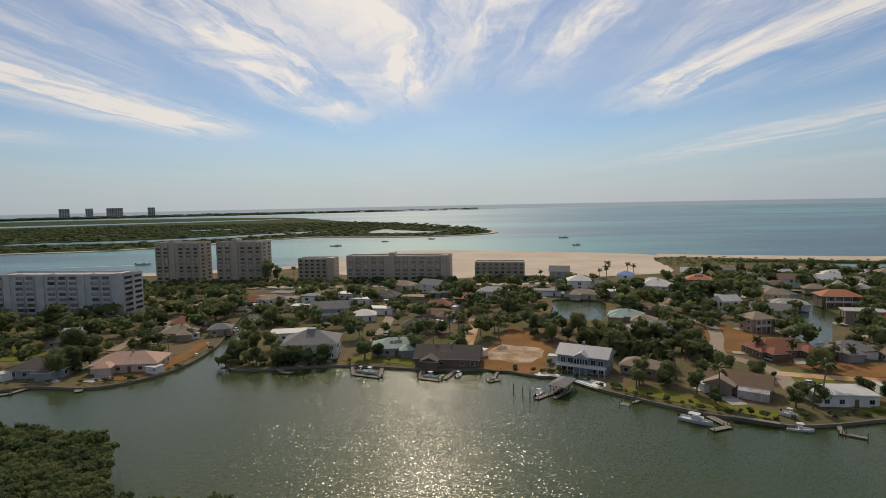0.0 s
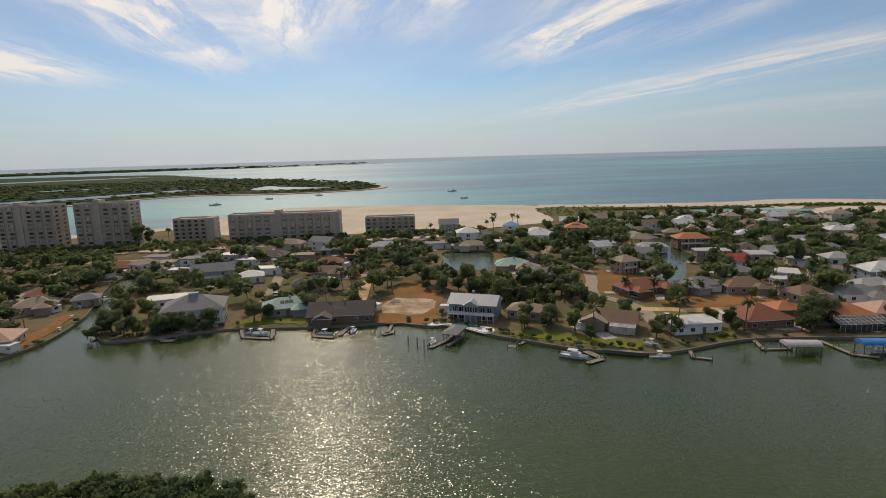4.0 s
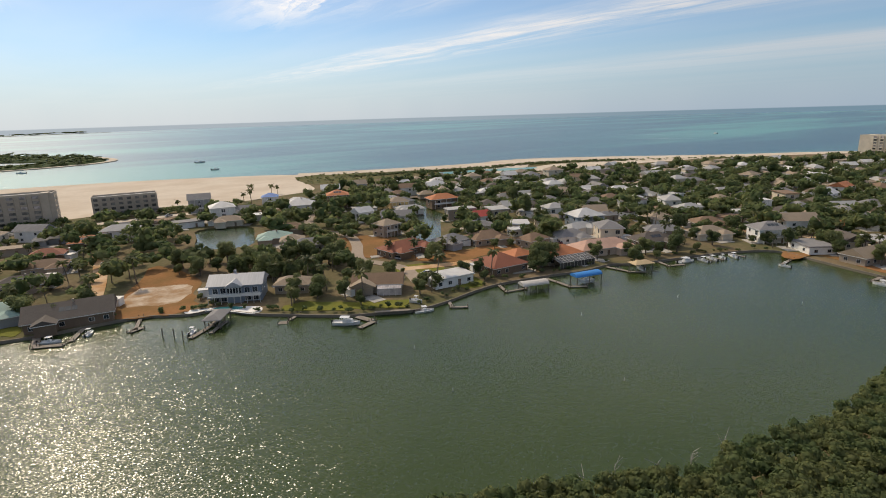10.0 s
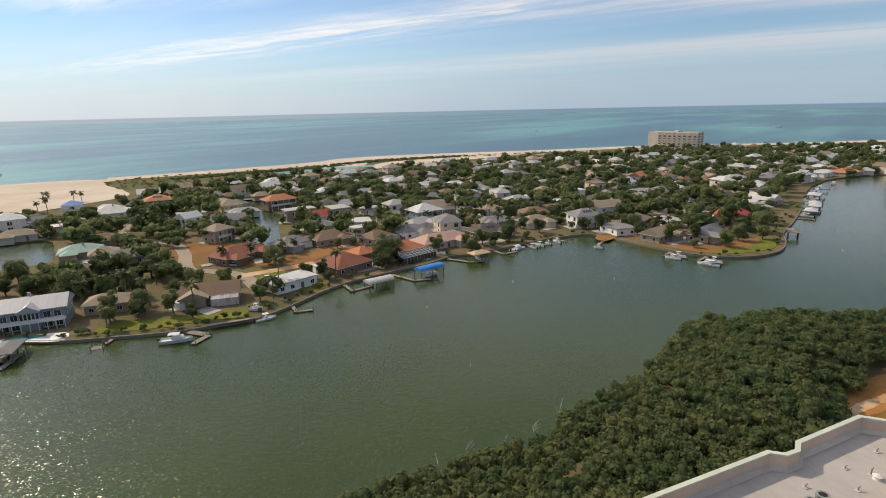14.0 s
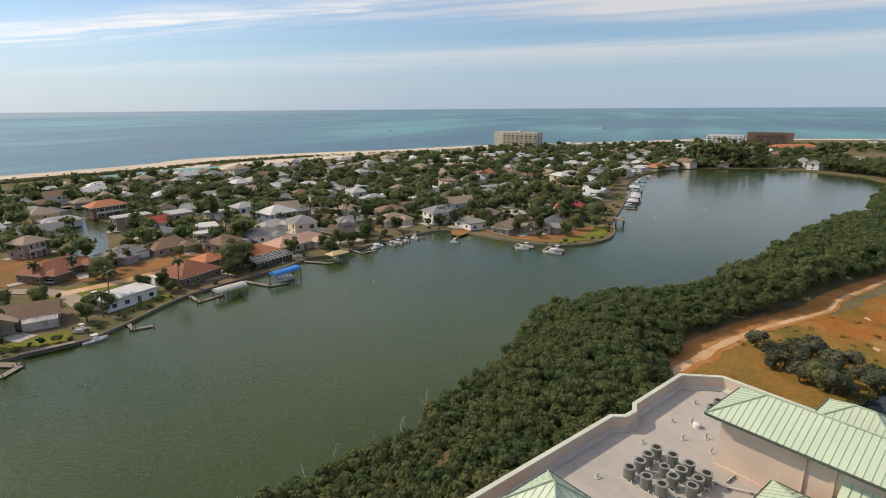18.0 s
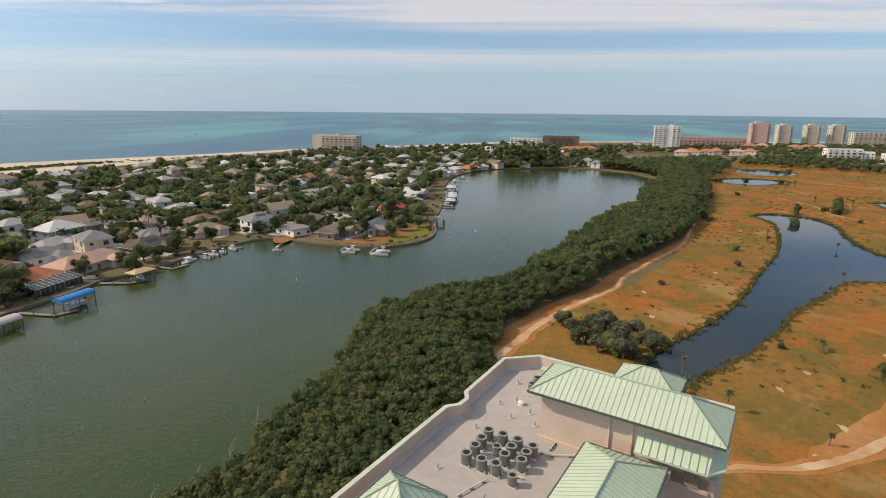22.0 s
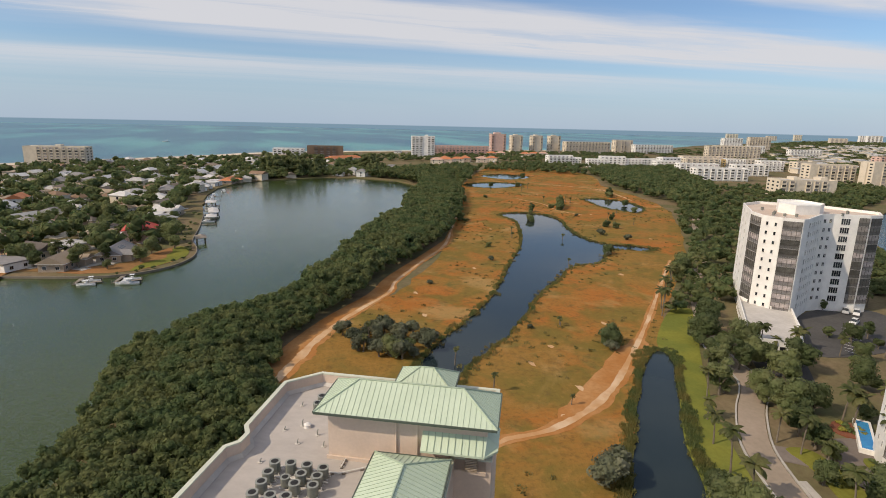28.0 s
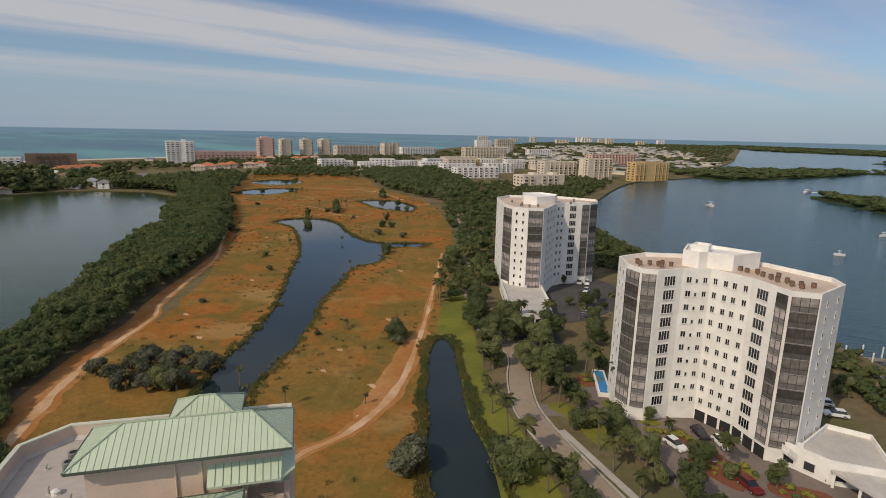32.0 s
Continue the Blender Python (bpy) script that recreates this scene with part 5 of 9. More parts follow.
def green_building():
    ob = thing("green_roofed_building", 40, 0, 0, ROT, "peach stucco apartment building with pale green standing-seam hip roofs", "apartment building")
    flat, rim = 29.5, 30.9
    ring = ccw([(-16, 6.9), (4.3, 6.9), (5.2, 6.1), (6.4, 6.05), (7.5, 6.75), (16.0, 6.95), (18.85, 3.96), (18.6, -15.0), (6.3, -15.0), (6.3, -12.0), (-16, -12.0)])
    S = Solid()
    shell(S, ring, 0.3, GROUND - 0.3, rim - 0.08)
    part("wall", S.mesh("wall", M["peach"]), ob)
    S = Solid()
    inner, outer_r, n = inset(ring, 0.33), inset(ring, -0.06), len(ring)
    for i in range(n):
        j = (i + 1) % n
        for a, b, z0, z1 in ((outer_r, outer_r, rim - 0.14, rim), ):
            S.face([(*a[i], z0), (*a[j], z0), (*a[j], z1), (*a[i], z1)])
        S.face([(*outer_r[i], rim), (*outer_r[j], rim), (*inner[j], rim), (*inner[i], rim)])
        S.face([(*inner[i], rim), (*inner[j], rim), (*inner[j], rim - 0.14), (*inner[i], rim - 0.14)])
    part("coping", S.mesh("coping", M["coping"]), ob, None, "pale metal coping on the parapet")
    S = Solid()
    cap(S, inset(ring, 0.25), flat)
    part("flat_roof", S.mesh("flat_roof", M["gravel"]), ob, None, "grey flat roof membrane")
    S = Solid()
    a, b = inset(ring, 0.31), inset(ring, 0.62)
    for i in range(n):
        j = (i + 1) % n
        S.face([(*a[i], flat + 0.35), (*a[j], flat + 0.35), (*b[j], flat + 0.03), (*b[i], flat + 0.03)])
    part("flashing", S.mesh("flashing", M["flat_roof"]), ob)
    # upper storey under the long roof
    S = Solid()
    S.box(6.3, 10.5, -14.6, -1.4, flat, 34.3)
    S.box(6.15, 6.3, -14.6, -1.25, flat, flat + 0.3)
    upper = part("upper_wall", S.mesh("upper_wall", M["peach"]), ob)
    S = Solid()
    S.tube((6.2, -7.2, flat + 0.3), (6.2, -7.2, 34.2), 0.07, 0.07, 8)
    part("downpipe", S.mesh("downpipe", M["peach"]), upper)
    S = Solid()
    S.box(6.12, 6.3, -9.0, -8.75, flat, 33.6)
    part("pilaster", S.mesh("pilaster", M["peach"]), upper)
    for i in range(9):
        S = Solid()
        S.box(6.1, 6.26, -13.9, -12.9, 29.75 + i * 0.15, 29.84 + i * 0.15)
        part("louvre", S.mesh("louvre", M["tan"]), upper)
    S = Solid()
    S.box(13.9, 17.4, -10.3, -5.6, flat, 32.7)
    S.box(-7.8, 4.2, -11.3, -6.5, flat, 31.6)
    S.box(-10.4, -7.0, 0.6, 4.2, flat, 31.5)
    part("stair_house_wall", S.mesh("stair_house_wall", M["peach"]), ob)

    def hip(x0, x1, y0, y1, z, rise, gap=0.45):
        w, d = x1 - x0, y1 - y0
        half = min(w, d) / 2
        xm, ym = (x0 + x1) / 2, (y0 + y1) / 2
        r0, r1 = ((xm, y0 + half, z + rise), (xm, y1 - half, z + rise)) if d > w else ((x0 + half, ym, z + rise), (x1 - half, ym, z + rise))
        c = [(x0, y0, z), (x1, y0, z), (x1, y1, z), (x0, y1, z)]
        S = Solid()
        if d > w:
            S.face([c[0], c[1], r0]), S.face([c[1], c[2], r1, r0]), S.face([c[2], c[3], r1]), S.face([c[3], c[0], r0, r1])
        else:
            S.face([c[0], c[1], r1, r0]), S.face([c[1], c[2], r1]), S.face([c[2], c[3], r0, r1]), S.face([c[3], c[0], r0])
        S.face([c[3], c[2], c[1], c[0]])
        roof = part("hip_roof", S.mesh("hip_roof", M["green_metal"]), ob, None, "pale green standing-seam metal roof")
        S = Solid()
        for p, q in zip(c, c[1:] + c[:1]):
            p, q = Vector(p), Vector(q)
            d_ = (q - p).normalized()
            nrm = Vector((d_.y, -d_.x, 0))
            S.face([p + Vector((0, 0, -0.16)) + nrm * 0.1, q + Vector((0, 0, -0.16)) + nrm * 0.1, q + nrm * 0.1 + Vector((0, 0, 0.03)), p + nrm * 0.1 + Vector((0, 0, 0.03))])
            S.face([p + nrm * 0.1 + Vector((0, 0, 0.03)), q + nrm * 0.1 + Vector((0, 0, 0.03)), q + Vector((0, 0, 0.02)), p + Vector((0, 0, 0.02))])
        part("gutter", S.mesh("gutter", M["gutter"]), roof)
        for ends in ((c[0], r0), (c[1], r0 if d > w else r1), (c[2], r1), (c[3], r1 if d > w else r0), (r0, r1)):
            if (Vector(ends[0]) - Vector(ends[1])).length > 0.1:
                S = Solid()
                S.tube(Vector(ends[0]) + Vector((0, 0, 0.03)), Vector(ends[1]) + Vector((0, 0, 0.03)), 0.07, 0.07, 6)
                part("ridge_cap", S.mesh("ridge_cap", M["seam"]), roof)
        slope = rise / half
        up = Vector((0, 0, 0.015))
        for side in range(4):
            L = w if side in (0, 2) else d
            k = 1
            while k * gap < L - 0.1:
                s = k * gap
                run = min(half, s, L - s)
                p = {0: Vector((x0 + s, y0, z)), 1: Vector((x1, y0 + s, z)), 2: Vector((x0 + s, y1, z)), 3: Vector((x0, y0 + s, z))}[side]
                inw = {0: Vector((0, 1, 0)), 1: Vector((-1, 0, 0)), 2: Vector((0, -1, 0)), 3: Vector((1, 0, 0))}[side]
                q = p + inw * run + Vector((0, 0, slope * run))
                side_v = Vector((0.013, 0, 0)) if side in (0, 2) else Vector((0, 0.013, 0))
                hgt = Vector((0, 0, 0.04))
                T = Solid()
                T.face([p - side_v, q - side_v, q - side_v + hgt, p - side_v + hgt])
                T.face([p + side_v + hgt, q + side_v + hgt, q + side_v, p + side_v])
                T.face([p - side_v + hgt, q - side_v + hgt, q + side_v + hgt, p + side_v + hgt])
                part("seam", T.mesh("seam", M["seam"]), roof)
                k += 1

    hip(5.3, 11.3, -15.4, -0.55, 34.2, 1.7)
    hip(13.4, 17.9, -10.9, -5.1, 32.7, 1.3)
    hip(-8.4, 4.75, -11.9, -5.85, 31.6, 1.25)
    hip(-11.0, -6.4, 0.0, 4.8, 31.5, 1.7)
    # lean-to roof on the upper wall
    S = Solid()
    e, t, y0, y1 = 31.9, 32.95, -14.6, -9.4
    S.face([(5.1, y1, e), (6.3, y1, t), (6.3, y0, t), (5.1, y0 + 0.1, e)])
    S.face([(5.1, y0 + 0.1, e), (6.3, y0, t), (6.9, -15.5, e), (6.2, -15.5, e)])
    S.face([(6.3, y0, t), (9.5, y0, t), (9.5, -15.5, e), (6.9, -15.5, e)])
    S.face([(5.1, y1, e), (5.1, y0 + 0.1, e), (5.1, y0 + 0.1, e - 0.18), (5.1, y1, e - 0.18)])
    S.face([(5.1, y0 + 0.1, e), (6.2, -15.5, e), (6.2, -15.5, e - 0.18), (5.1, y0 + 0.1, e - 0.18)])
    S.face([(5.1, y1, e - 0.18), (6.3, y1, e - 0.18), (6.3, y1, t), (5.1, y1, e)])
    S.face([(5.1, y1, e - 0.18), (5.1, y0 + 0.1, e - 0.18), (6.2, -15.5, e - 0.18), (6.3, y0, e - 0.18), (6.3, y1, e - 0.18)])
    lean = part("lean_to_roof", S.mesh("lean_to_roof", M["green_metal"]), ob, None, "short green metal lean-to roof")
    for i in range(9):
        y = y1 - 0.5 - i * 0.55
        T = Solid()
        T.box(-0.02, 0.02, 0, 1.59, 0, 0.06, 0, pose(5.1, y, e + 0.01, 41, 0, -90))
        part("seam", T.mesh("seam", M["seam"]), lean)
    return ob


green = green_building()
tr = Matrix.Rotation(radians(ROT), 4, "Z")
here = lambda lx, ly: (Matrix.Translation((40, 0, 0)) @ tr @ Vector((lx, ly, 0)))[:2]
for lx, ly in ((3.5, 2.05), (3.6, 0.75), (3.6, -0.6), (3.45, -2.0), (2.2, 2.0), (2.45, -0.58), (2.4, -1.9), (1.0, 1.95), (1.25, -0.58), (1.3, -2.0), (-0.3, 2.0), (-0.3, 0.62), (-0.2, -0.55), (14.4, 2.3), (13.0, 2.2)):
    condenser(*here(lx, ly), 29.5, ROT + rr.uniform(-6, 6), 1.0)
for lx, ly in ((2.0, 0.5), (-0.6, -2.15)):
    condenser(*here(lx, ly), 29.5, ROT + 4, 0.85)
# pipes and vents on the flat roof
for k, (lx, ly, h) in enumerate(((10.5, 2.7, 0.5), (7.7, -0.4, 0.35), (7.7, 2.0, 0.3), (9.5, 4.0, 0.2), (-2.0, 3.6, 0.25), (14.0, 4.2, 0.25), (9.3, 0.8, 0.4), (4.6, 3.9, 0.2), (-3.2, -1.2, 0.35))):
    v = thing("roof_vent", *here(lx, ly), 29.5, ROT, "small grey vent pipe on the flat roof", "vent", "roof vents")
    S = Solid()
    S.tube((0, 0, 0), (0, 0, h), 0.06, 0.06, 8)
    S.tube((0, 0, h), (0.18, 0, h + 0.08), 0.06, 0.05, 6)
    part("pipe", S.mesh("pipe", M["ac_lid"]), v)
    S = Solid()
    S.prism([(0.22 * math.cos(a), 0.22 * math.sin(a)) for a in (i * math.tau / 10 for i in range(10))], 0, 0.06)
    part("collar", S.mesh("collar", M["flat_roof"]), v)
mush = thing("roof_fan", *here(10.4, 2.2), 29.5, ROT, "white mushroom roof fan", "vent")
S = Solid()
S.tube((0, 0, 0), (0, 0, 0.3), 0.34, 0.24, 12)
part("base", S.mesh("base", M["frame"]), mush)
S = Solid()
S.tube((0, 0, 0.3), (0, 0, 0.42), 0.36, 0.14, 12)
part("cap", S.mesh("cap", M["frame"]), mush)
for a, b in (((5.0, -2.9), (6.1, -2.9)), ((4.2, 2.6), (4.2, -3.0)), ((-1.2, -0.3), (-4.0, 0.6)), ((2.9, 2.6), (2.9, -2.6)), ((0.4, 2.6), (0.4, -2.6)), ((4.2, -3.0), (6.1, -6.2))):
    p, q = here(*a), here(*b)
    run = thing("conduit", *p, 29.5, 0, "pale pipe run on low blocks across the roof", "pipe", "roof pipes")
    S = Solid()
    S.tube((0, 0, 0.18), (q[0] - p[0], q[1] - p[1], 0.18), 0.06, 0.06, 6)
    part("pipe", S.mesh("pipe", M["frame"]), run)
    for f in (0.1, 0.5, 0.9):
        S = Solid()
        x, y = (q[0] - p[0]) * f, (q[1] - p[1]) * f
        S.box(x - 0.12, x + 0.12, y - 0.12, y + 0.12, 0, 0.13)
        part("block", S.mesh("block", M["dock"]), run)


# ---- houses ----
HOUSES = []


def mixed_window(w, h, panes):
    key = ("mixed", w, h, panes)
    if key not in WINDOWS:
        S, b = Solid(), 0.08
        S.box(-w / 2 - b, w / 2 + b, 0.0, 0.07, -b, h + b, 0)
        for i in range(panes):
            x = -w / 2 + i * w / panes
            S.box(x + b * 0.3, x + w / panes - b * 0.3, 0.02, 0.085, 0, h, 1)
        WINDOWS[key] = S.mesh("window", M["frame"], M["glass"])
    return WINDOWS[key]


def hip_mesh(w, d, rise, over=0.7, gable=False, thick=0.22):
    """A hip or gable roof over a w x d plan; its eaves lie at z = 0."""
    S = Solid()
    x, y = w / 2 + over, d / 2 + over
    half = min(x, y)
    c = [(-x, -y), (x, -y), (x, y), (-x, y)]
    if x >= y:
        r0, r1 = ((-x if gable else -x + half), 0), ((x if gable else x - half), 0)
        R = [(*r0, rise), (*r1, rise)]
        S.face([(*c[0], 0), (*c[1], 0), R[1], R[0]]), S.face([(*c[1], 0), (*c[2], 0), R[1]])
        S.face([(*c[2], 0), (*c[3], 0), R[0], R[1]]), S.face([(*c[3], 0), (*c[0], 0), R[0]])
    else:
        R = [(0, -y if gable else -y + half, rise), (0, y if gable else y - half, rise)]
        S.face([(*c[0], 0), (*c[1], 0), R[0]]), S.face([(*c[1], 0), (*c[2], 0), R[1], R[0]])
        S.face([(*c[2], 0), (*c[3], 0), R[1]]), S.face([(*c[3], 0), (*c[0], 0), R[0], R[1]])
    for i in range(4):
        a, b = c[i], c[(i + 1) % 4]
        S.face([(*a, -thick), (*b, -thick), (*b, 0), (*a, 0)], 1)
    S.face([(*p, -thick) for p in reversed(c)], 1)
    return S


ROOF_WORDS = {"r_white": "white metal", "r_pale": "pale grey shingle", "r_grey": "grey shingle", "r_dark": "dark shingle", "r_brown": "brown tile", "r_tan": "tan shingle", "r_red": "red-brown tile", "r_orange": "orange tile", "r_salmon": "salmon tile", "r_scarlet": "bright red", "r_teal": "faded teal", "r_blue": "blue metal"}
WALL_WORDS = {"white": "white", "cream": "cream", "tan": "tan", "yellow": "yellow", "pink": "salmon", "grey": "grey", "blue_grey": "blue-grey", "brown": "brown", "peach": "peach"}
CAM = Vector((0, 0))


def house(x, y, rot, w, d, storeys, roof, wall, kind, detail=True, wing=True):
    HOUSES.append((x, y, max(w, d) * 0.55))
    r = random.Random(int(x * 31 + y * 17))
    h = storeys * 2.75 + 0.3
    floors = ("one", "two", "three")[storeys - 1]
    ob = thing("house", x, y, GROUND, rot, f"{floors}-storey {WALL_WORDS[wall]} house with a {ROOF_WORDS[roof]} {'flat' if kind == 'flat' else kind if kind != 'pavilion' else 'hip'} roof", "house", "island houses")
    S = Solid()
    S.box(-w / 2, w / 2, -d / 2, d / 2, -0.3, h)
    side = r.choice((-1, 1))
    has_wing = wing and kind in ("hip", "gable") and w > 12 and storeys == 1
    if has_wing:
        S.box(side * w * 0.25 - 2.6, side * w * 0.25 + 2.6, -d / 2 - 3.4, -d / 2 + 0.1, -0.3, h)
    walls = part("wall", S.mesh("wall", M[wall]), ob)
    if kind == "flat":
        S = Solid()
        S.box(-w / 2 - 0.5, w / 2 + 0.5, -d / 2 - 0.5, d / 2 + 0.5, h, h + 0.25)
        S.box(-w / 2 - 0.3, w / 2 + 0.3, -d / 2 - 0.3, d / 2 + 0.3, h + 0.25, h + 0.4)
        part("roof", S.mesh("roof", M[roof]), ob)
    else:
        rise = (min(w, d) / 2 + 0.7) * (0.52 if kind == "gable" else 0.45)
        S = hip_mesh(w, d, rise, 0.7, kind == "gable")
        if has_wing:
            T = hip_mesh(5.2, 6.0, 1.35, 0.6, kind == "gable")
            n = len(S.v)
            S.v += [(a + side * w * 0.25, b - d / 2 - 0.6, c + 0.01) for a, b, c in T.v]
            S.f += [tuple(i + n for i in f) for f in T.f]
            S.k += T.k
        top = part("roof", S.mesh("roof", M[roof], M["frame"]), ob, Matrix.Translation((0, 0, h + 0.1)))
        if kind == "pavilion":
            S = Solid()
            S.box(-1.6, 1.6, -1.2, 1.2, rise - 1.0, rise + 0.7)
            part("cupola", S.mesh("cupola", M["grey"]), top)
        elif r.random() < 0.3 and detail:
            S = Solid()
            S.box(0.8, 1.4, -0.9, -0.3, 0.4, rise + 0.5)
            part("chimney", S.mesh("chimney", M["tan"]), top)
        if kind != "pavilion" and detail and r.random() < 0.25 and max(w, d) > 12:
            S = Solid()
            for i in range(3):
                S.box(-2.4 + i * 1.6, -1.0 + i * 1.6, -0.9, 0.9, 0, 0.08)
            slope = -math.degrees(math.atan(rise / (min(w, d) / 2 + 0.7)))
            if w >= d:
                part("solar_panel", S.mesh("solar_panel", M["glass"]), top, pose(0, -d / 4, rise * 0.5 + 0.12, -slope, 0, 0), "dark solar panels")
    to_eye = (Matrix.Rotation(radians(-rot), 2) @ (CAM - Vector((x, y)))).normalized()
    for sx, sy, length in ((0, -1, w), (0, 1, w), (-1, 0, d), (1, 0, d)):
        if sx * to_eye.x + sy * to_eye.y < -0.15:
            continue
        n = max(2 if math.hypot(x, y) < 330 else 1, int(length / (3.4 if detail and math.hypot(x, y) < 260 else 7.5)))
        for f in range(storeys):
            for i in range(n):
                s = -length / 2 + (i + 0.5) * length / n
                if has_wing and sy == -1 and abs(s - side * w * 0.25) < 3.2:
                    continue
                big = storeys > 1 and f > 0 and r.random() < 0.5
                p = (s * abs(sy) + sx * w / 2, s * abs(sx) + sy * d / 2)
                turn = {(0, -1): 180, (0, 1): 0, (-1, 0): 90, (1, 0): -90}[(sx, sy)]
                if i == n // 2 and f == 0 and sy == -1:
                    D = WINDOWS.setdefault("door", None)
                    if D is None:
                        T = Solid()
                        T.box(-0.55, 0.55, 0, 0.06, 0, 2.1)
                        T.box(-0.48, 0.48, 0.02, 0.1, 0.02, 2.05)
                        D = WINDOWS["door"] = T.mesh("door", M["brown"])
                    part("door", D, ob, pose(*p, 0.1, 0, 0, turn))
                else:
                    part("window", mixed_window(1.9 if big else 1.3, 1.7 if big else 1.15, 2), ob, pose(*p, (0.5 if big else 0.95) + f * 2.75, 0, 0, turn))
    if storeys >= 2 and detail:
        # a railed deck across the side that looks at the water
        S = Solid()
        S.box(-w * 0.42, w * 0.42, -d / 2 - 1.7, -d / 2, 2.7, 2.9)
        porch = part("deck", S.mesh("deck", M["frame"]), ob)
        for i in range(5):
            S = Solid()
            px = -w * 0.42 + 0.1 + i * (w * 0.84 - 0.2) / 4
            S.box(px - 0.09, px + 0.09, -d / 2 - 1.65, -d / 2 - 1.47, -0.1, h)
            part("post", S.mesh("post", M["frame"]), porch)
        S = Solid()
        S.box(-w * 0.42, w * 0.42, -d / 2 - 1.68, -d / 2 - 1.62, 3.75, 3.83)
        S.box(-w * 0.42, w * 0.42, -d / 2 - 1.66, -d / 2 - 1.64, 3.0, 3.68)
        part("railing", S.mesh("railing", M["frame"]), porch)
    return ob


house(64, 175.5, -35, 11, 8, 1, "r_tan", "tan", "hip")
house(80, 377, -14, 13, 11, 3, "r_grey", "grey", "gable")
house(82, 331, -9, 13, 12, 3, "r_white", "white", "hip")
house(124, 371, -23, 10, 9, 2, "r_blue", "white", "hip")
house(126, 323, -23, 18, 14, 2, "r_white", "white", "hip")
house(172, 378, -23, 13, 10, 2, "r_white", "white", "gable")
house(153, 326, -23, 13, 12, 3, "r_orange", "brown", "hip")
house(141, 270, 6, 9, 8, 2, "r_white", "white", "gable")
house(101, 319, -23, 16, 8, 1, "r_white", "white", "flat")
house(85, 253, -23, 15, 10, 1, "r_teal", "tan", "hip")
house(89, 241, -23, 10, 9, 1, "r_tan", "tan", "hip")
house(91, 228, -23, 14, 9, 1, "r_grey", "grey", "hip")
house(99, 270, -23, 14, 8, 1, "r_brown", "tan", "hip")
house(118, 193, 6, 17, 11, 1, "r_red", "brown", "hip")
house(133, 230, 6, 10, 9, 2, "r_tan", "tan", "hip")
house(200, 387, -14, 11, 10, 2, "r_tan", "grey", "gable")
house(175, 288, -14, 12, 10, 2, "r_tan", "yellow", "hip")
house(234, 331, -17, 12, 10, 2, "r_white", "white", "gable")
house(166, 313, 6, 9, 8, 1, "r_white", "white", "flat")
house(62, 327, -9, 16, 9, 1, "r_grey", "white", "flat")
house(181, 139, -17, 24, 11, 1, "r_salmon", "peach", "hip")
house(158, 184, -14, 16, 11, 1, "r_brown", "tan", "hip")
house(142, 190, 6, 14, 10, 1, "r_grey", "grey", "hip")
house(123, 194, 6, 15, 11, 1, "r_red", "brown", "hip")
house(219, 179, -20, 15, 13, 2, "r_white", "blue_grey", "hip")
house(195, 251, -14, 13, 10, 1, "r_white", "white", "flat")
house(189, 226, -14, 9, 9, 1, "r_scarlet", "white", "gable")
house(206, 132, -20, 17, 11, 1, "r_dark", "brown", "hip")
house(253, 219, -20, 11, 9, 1, "r_grey", "white", "hip")
house(269, 214, -20, 13, 9, 1, "r_grey", "grey", "hip")
house(299, 274, -20, 12, 10, 2, "r_white", "white", "hip")
house(281, 282, -20, 10, 8, 1, "r_white", "white", "hip")
house(244, 266, -20, 13, 9, 1, "r_grey", "grey", "hip")
house(202, 278, -14, 18, 11, 2, "r_orange", "brown", "hip")
house(244, 345, -17, 12, 10, 2, "r_white", "white", "hip")
house(364, 262, -38, 13, 10, 1, "r_grey", "tan", "hip")
house(416, 285, 1, 14, 10, 2, "r_tan", "cream", "gable")
house(351, 322, -20, 13, 11, 3, "r_tan", "cream", "hip")
house(332, 329, -20, 11, 10, 2, "r_grey", "cream", "hip")
house(319, 342, -20, 11, 9, 2, "r_white", "cream", "gable")
house(388, 311, -38, 13, 11, 2, "r_white", "cream", "gable")
house(349, 214, -38, 13, 9, 1, "r_grey", "grey", "hip")
house(256, 135, -38, 14, 10, 1, "r_brown", "tan", "hip")
house(300, 160, -38, 11, 8, 1, "r_white", "white", "flat")
house(439, 328, 1, 10, 9, 2, "r_white", "cream", "gable")
house(179, 186, -14, 8, 6, 1, "r_white", "white", "flat")
house(328, 218, -38, 10, 8, 1, "r_grey", "tan", "hip")
house(297, 249, -20, 11, 9, 1, "r_dark", "tan", "hip")
house(238, 180, -20, 10, 6, 1, "r_grey", "tan", "hip")
house(249, 104, -38, 13, 11, 2, "r_grey", "white", "hip")
house(294, 139, -38, 12, 7, 1, "r_white", "white", "flat")
house(320, 140, -38, 9, 8, 2, "r_white", "white", "flat")
house(288, 93, -38, 8, 7, 1, "r_orange", "tan", "gable")
house(307, 88, 2, 13, 9, 1, "r_grey", "white", "gable")
house(239, 66, -15, 14, 9, 1, "r_tan", "tan", "gable")
house(250, 50, -10, 16, 9, 1, "r_grey", "tan", "gable")
house(285, 46, 2, 15, 13, 2, "r_scarlet", "pink", "hip")
house(410, 53, 1, 18, 14, 1, "r_white", "tan", "hip")
house(343, 47, 0, 12, 7, 1, "r_white", "white", "flat")
house(369, 126, 0, 12, 10, 2, "r_white", "white", "gable")
house(406, 130, 1, 13, 9, 2, "r_orange", "white", "gable")
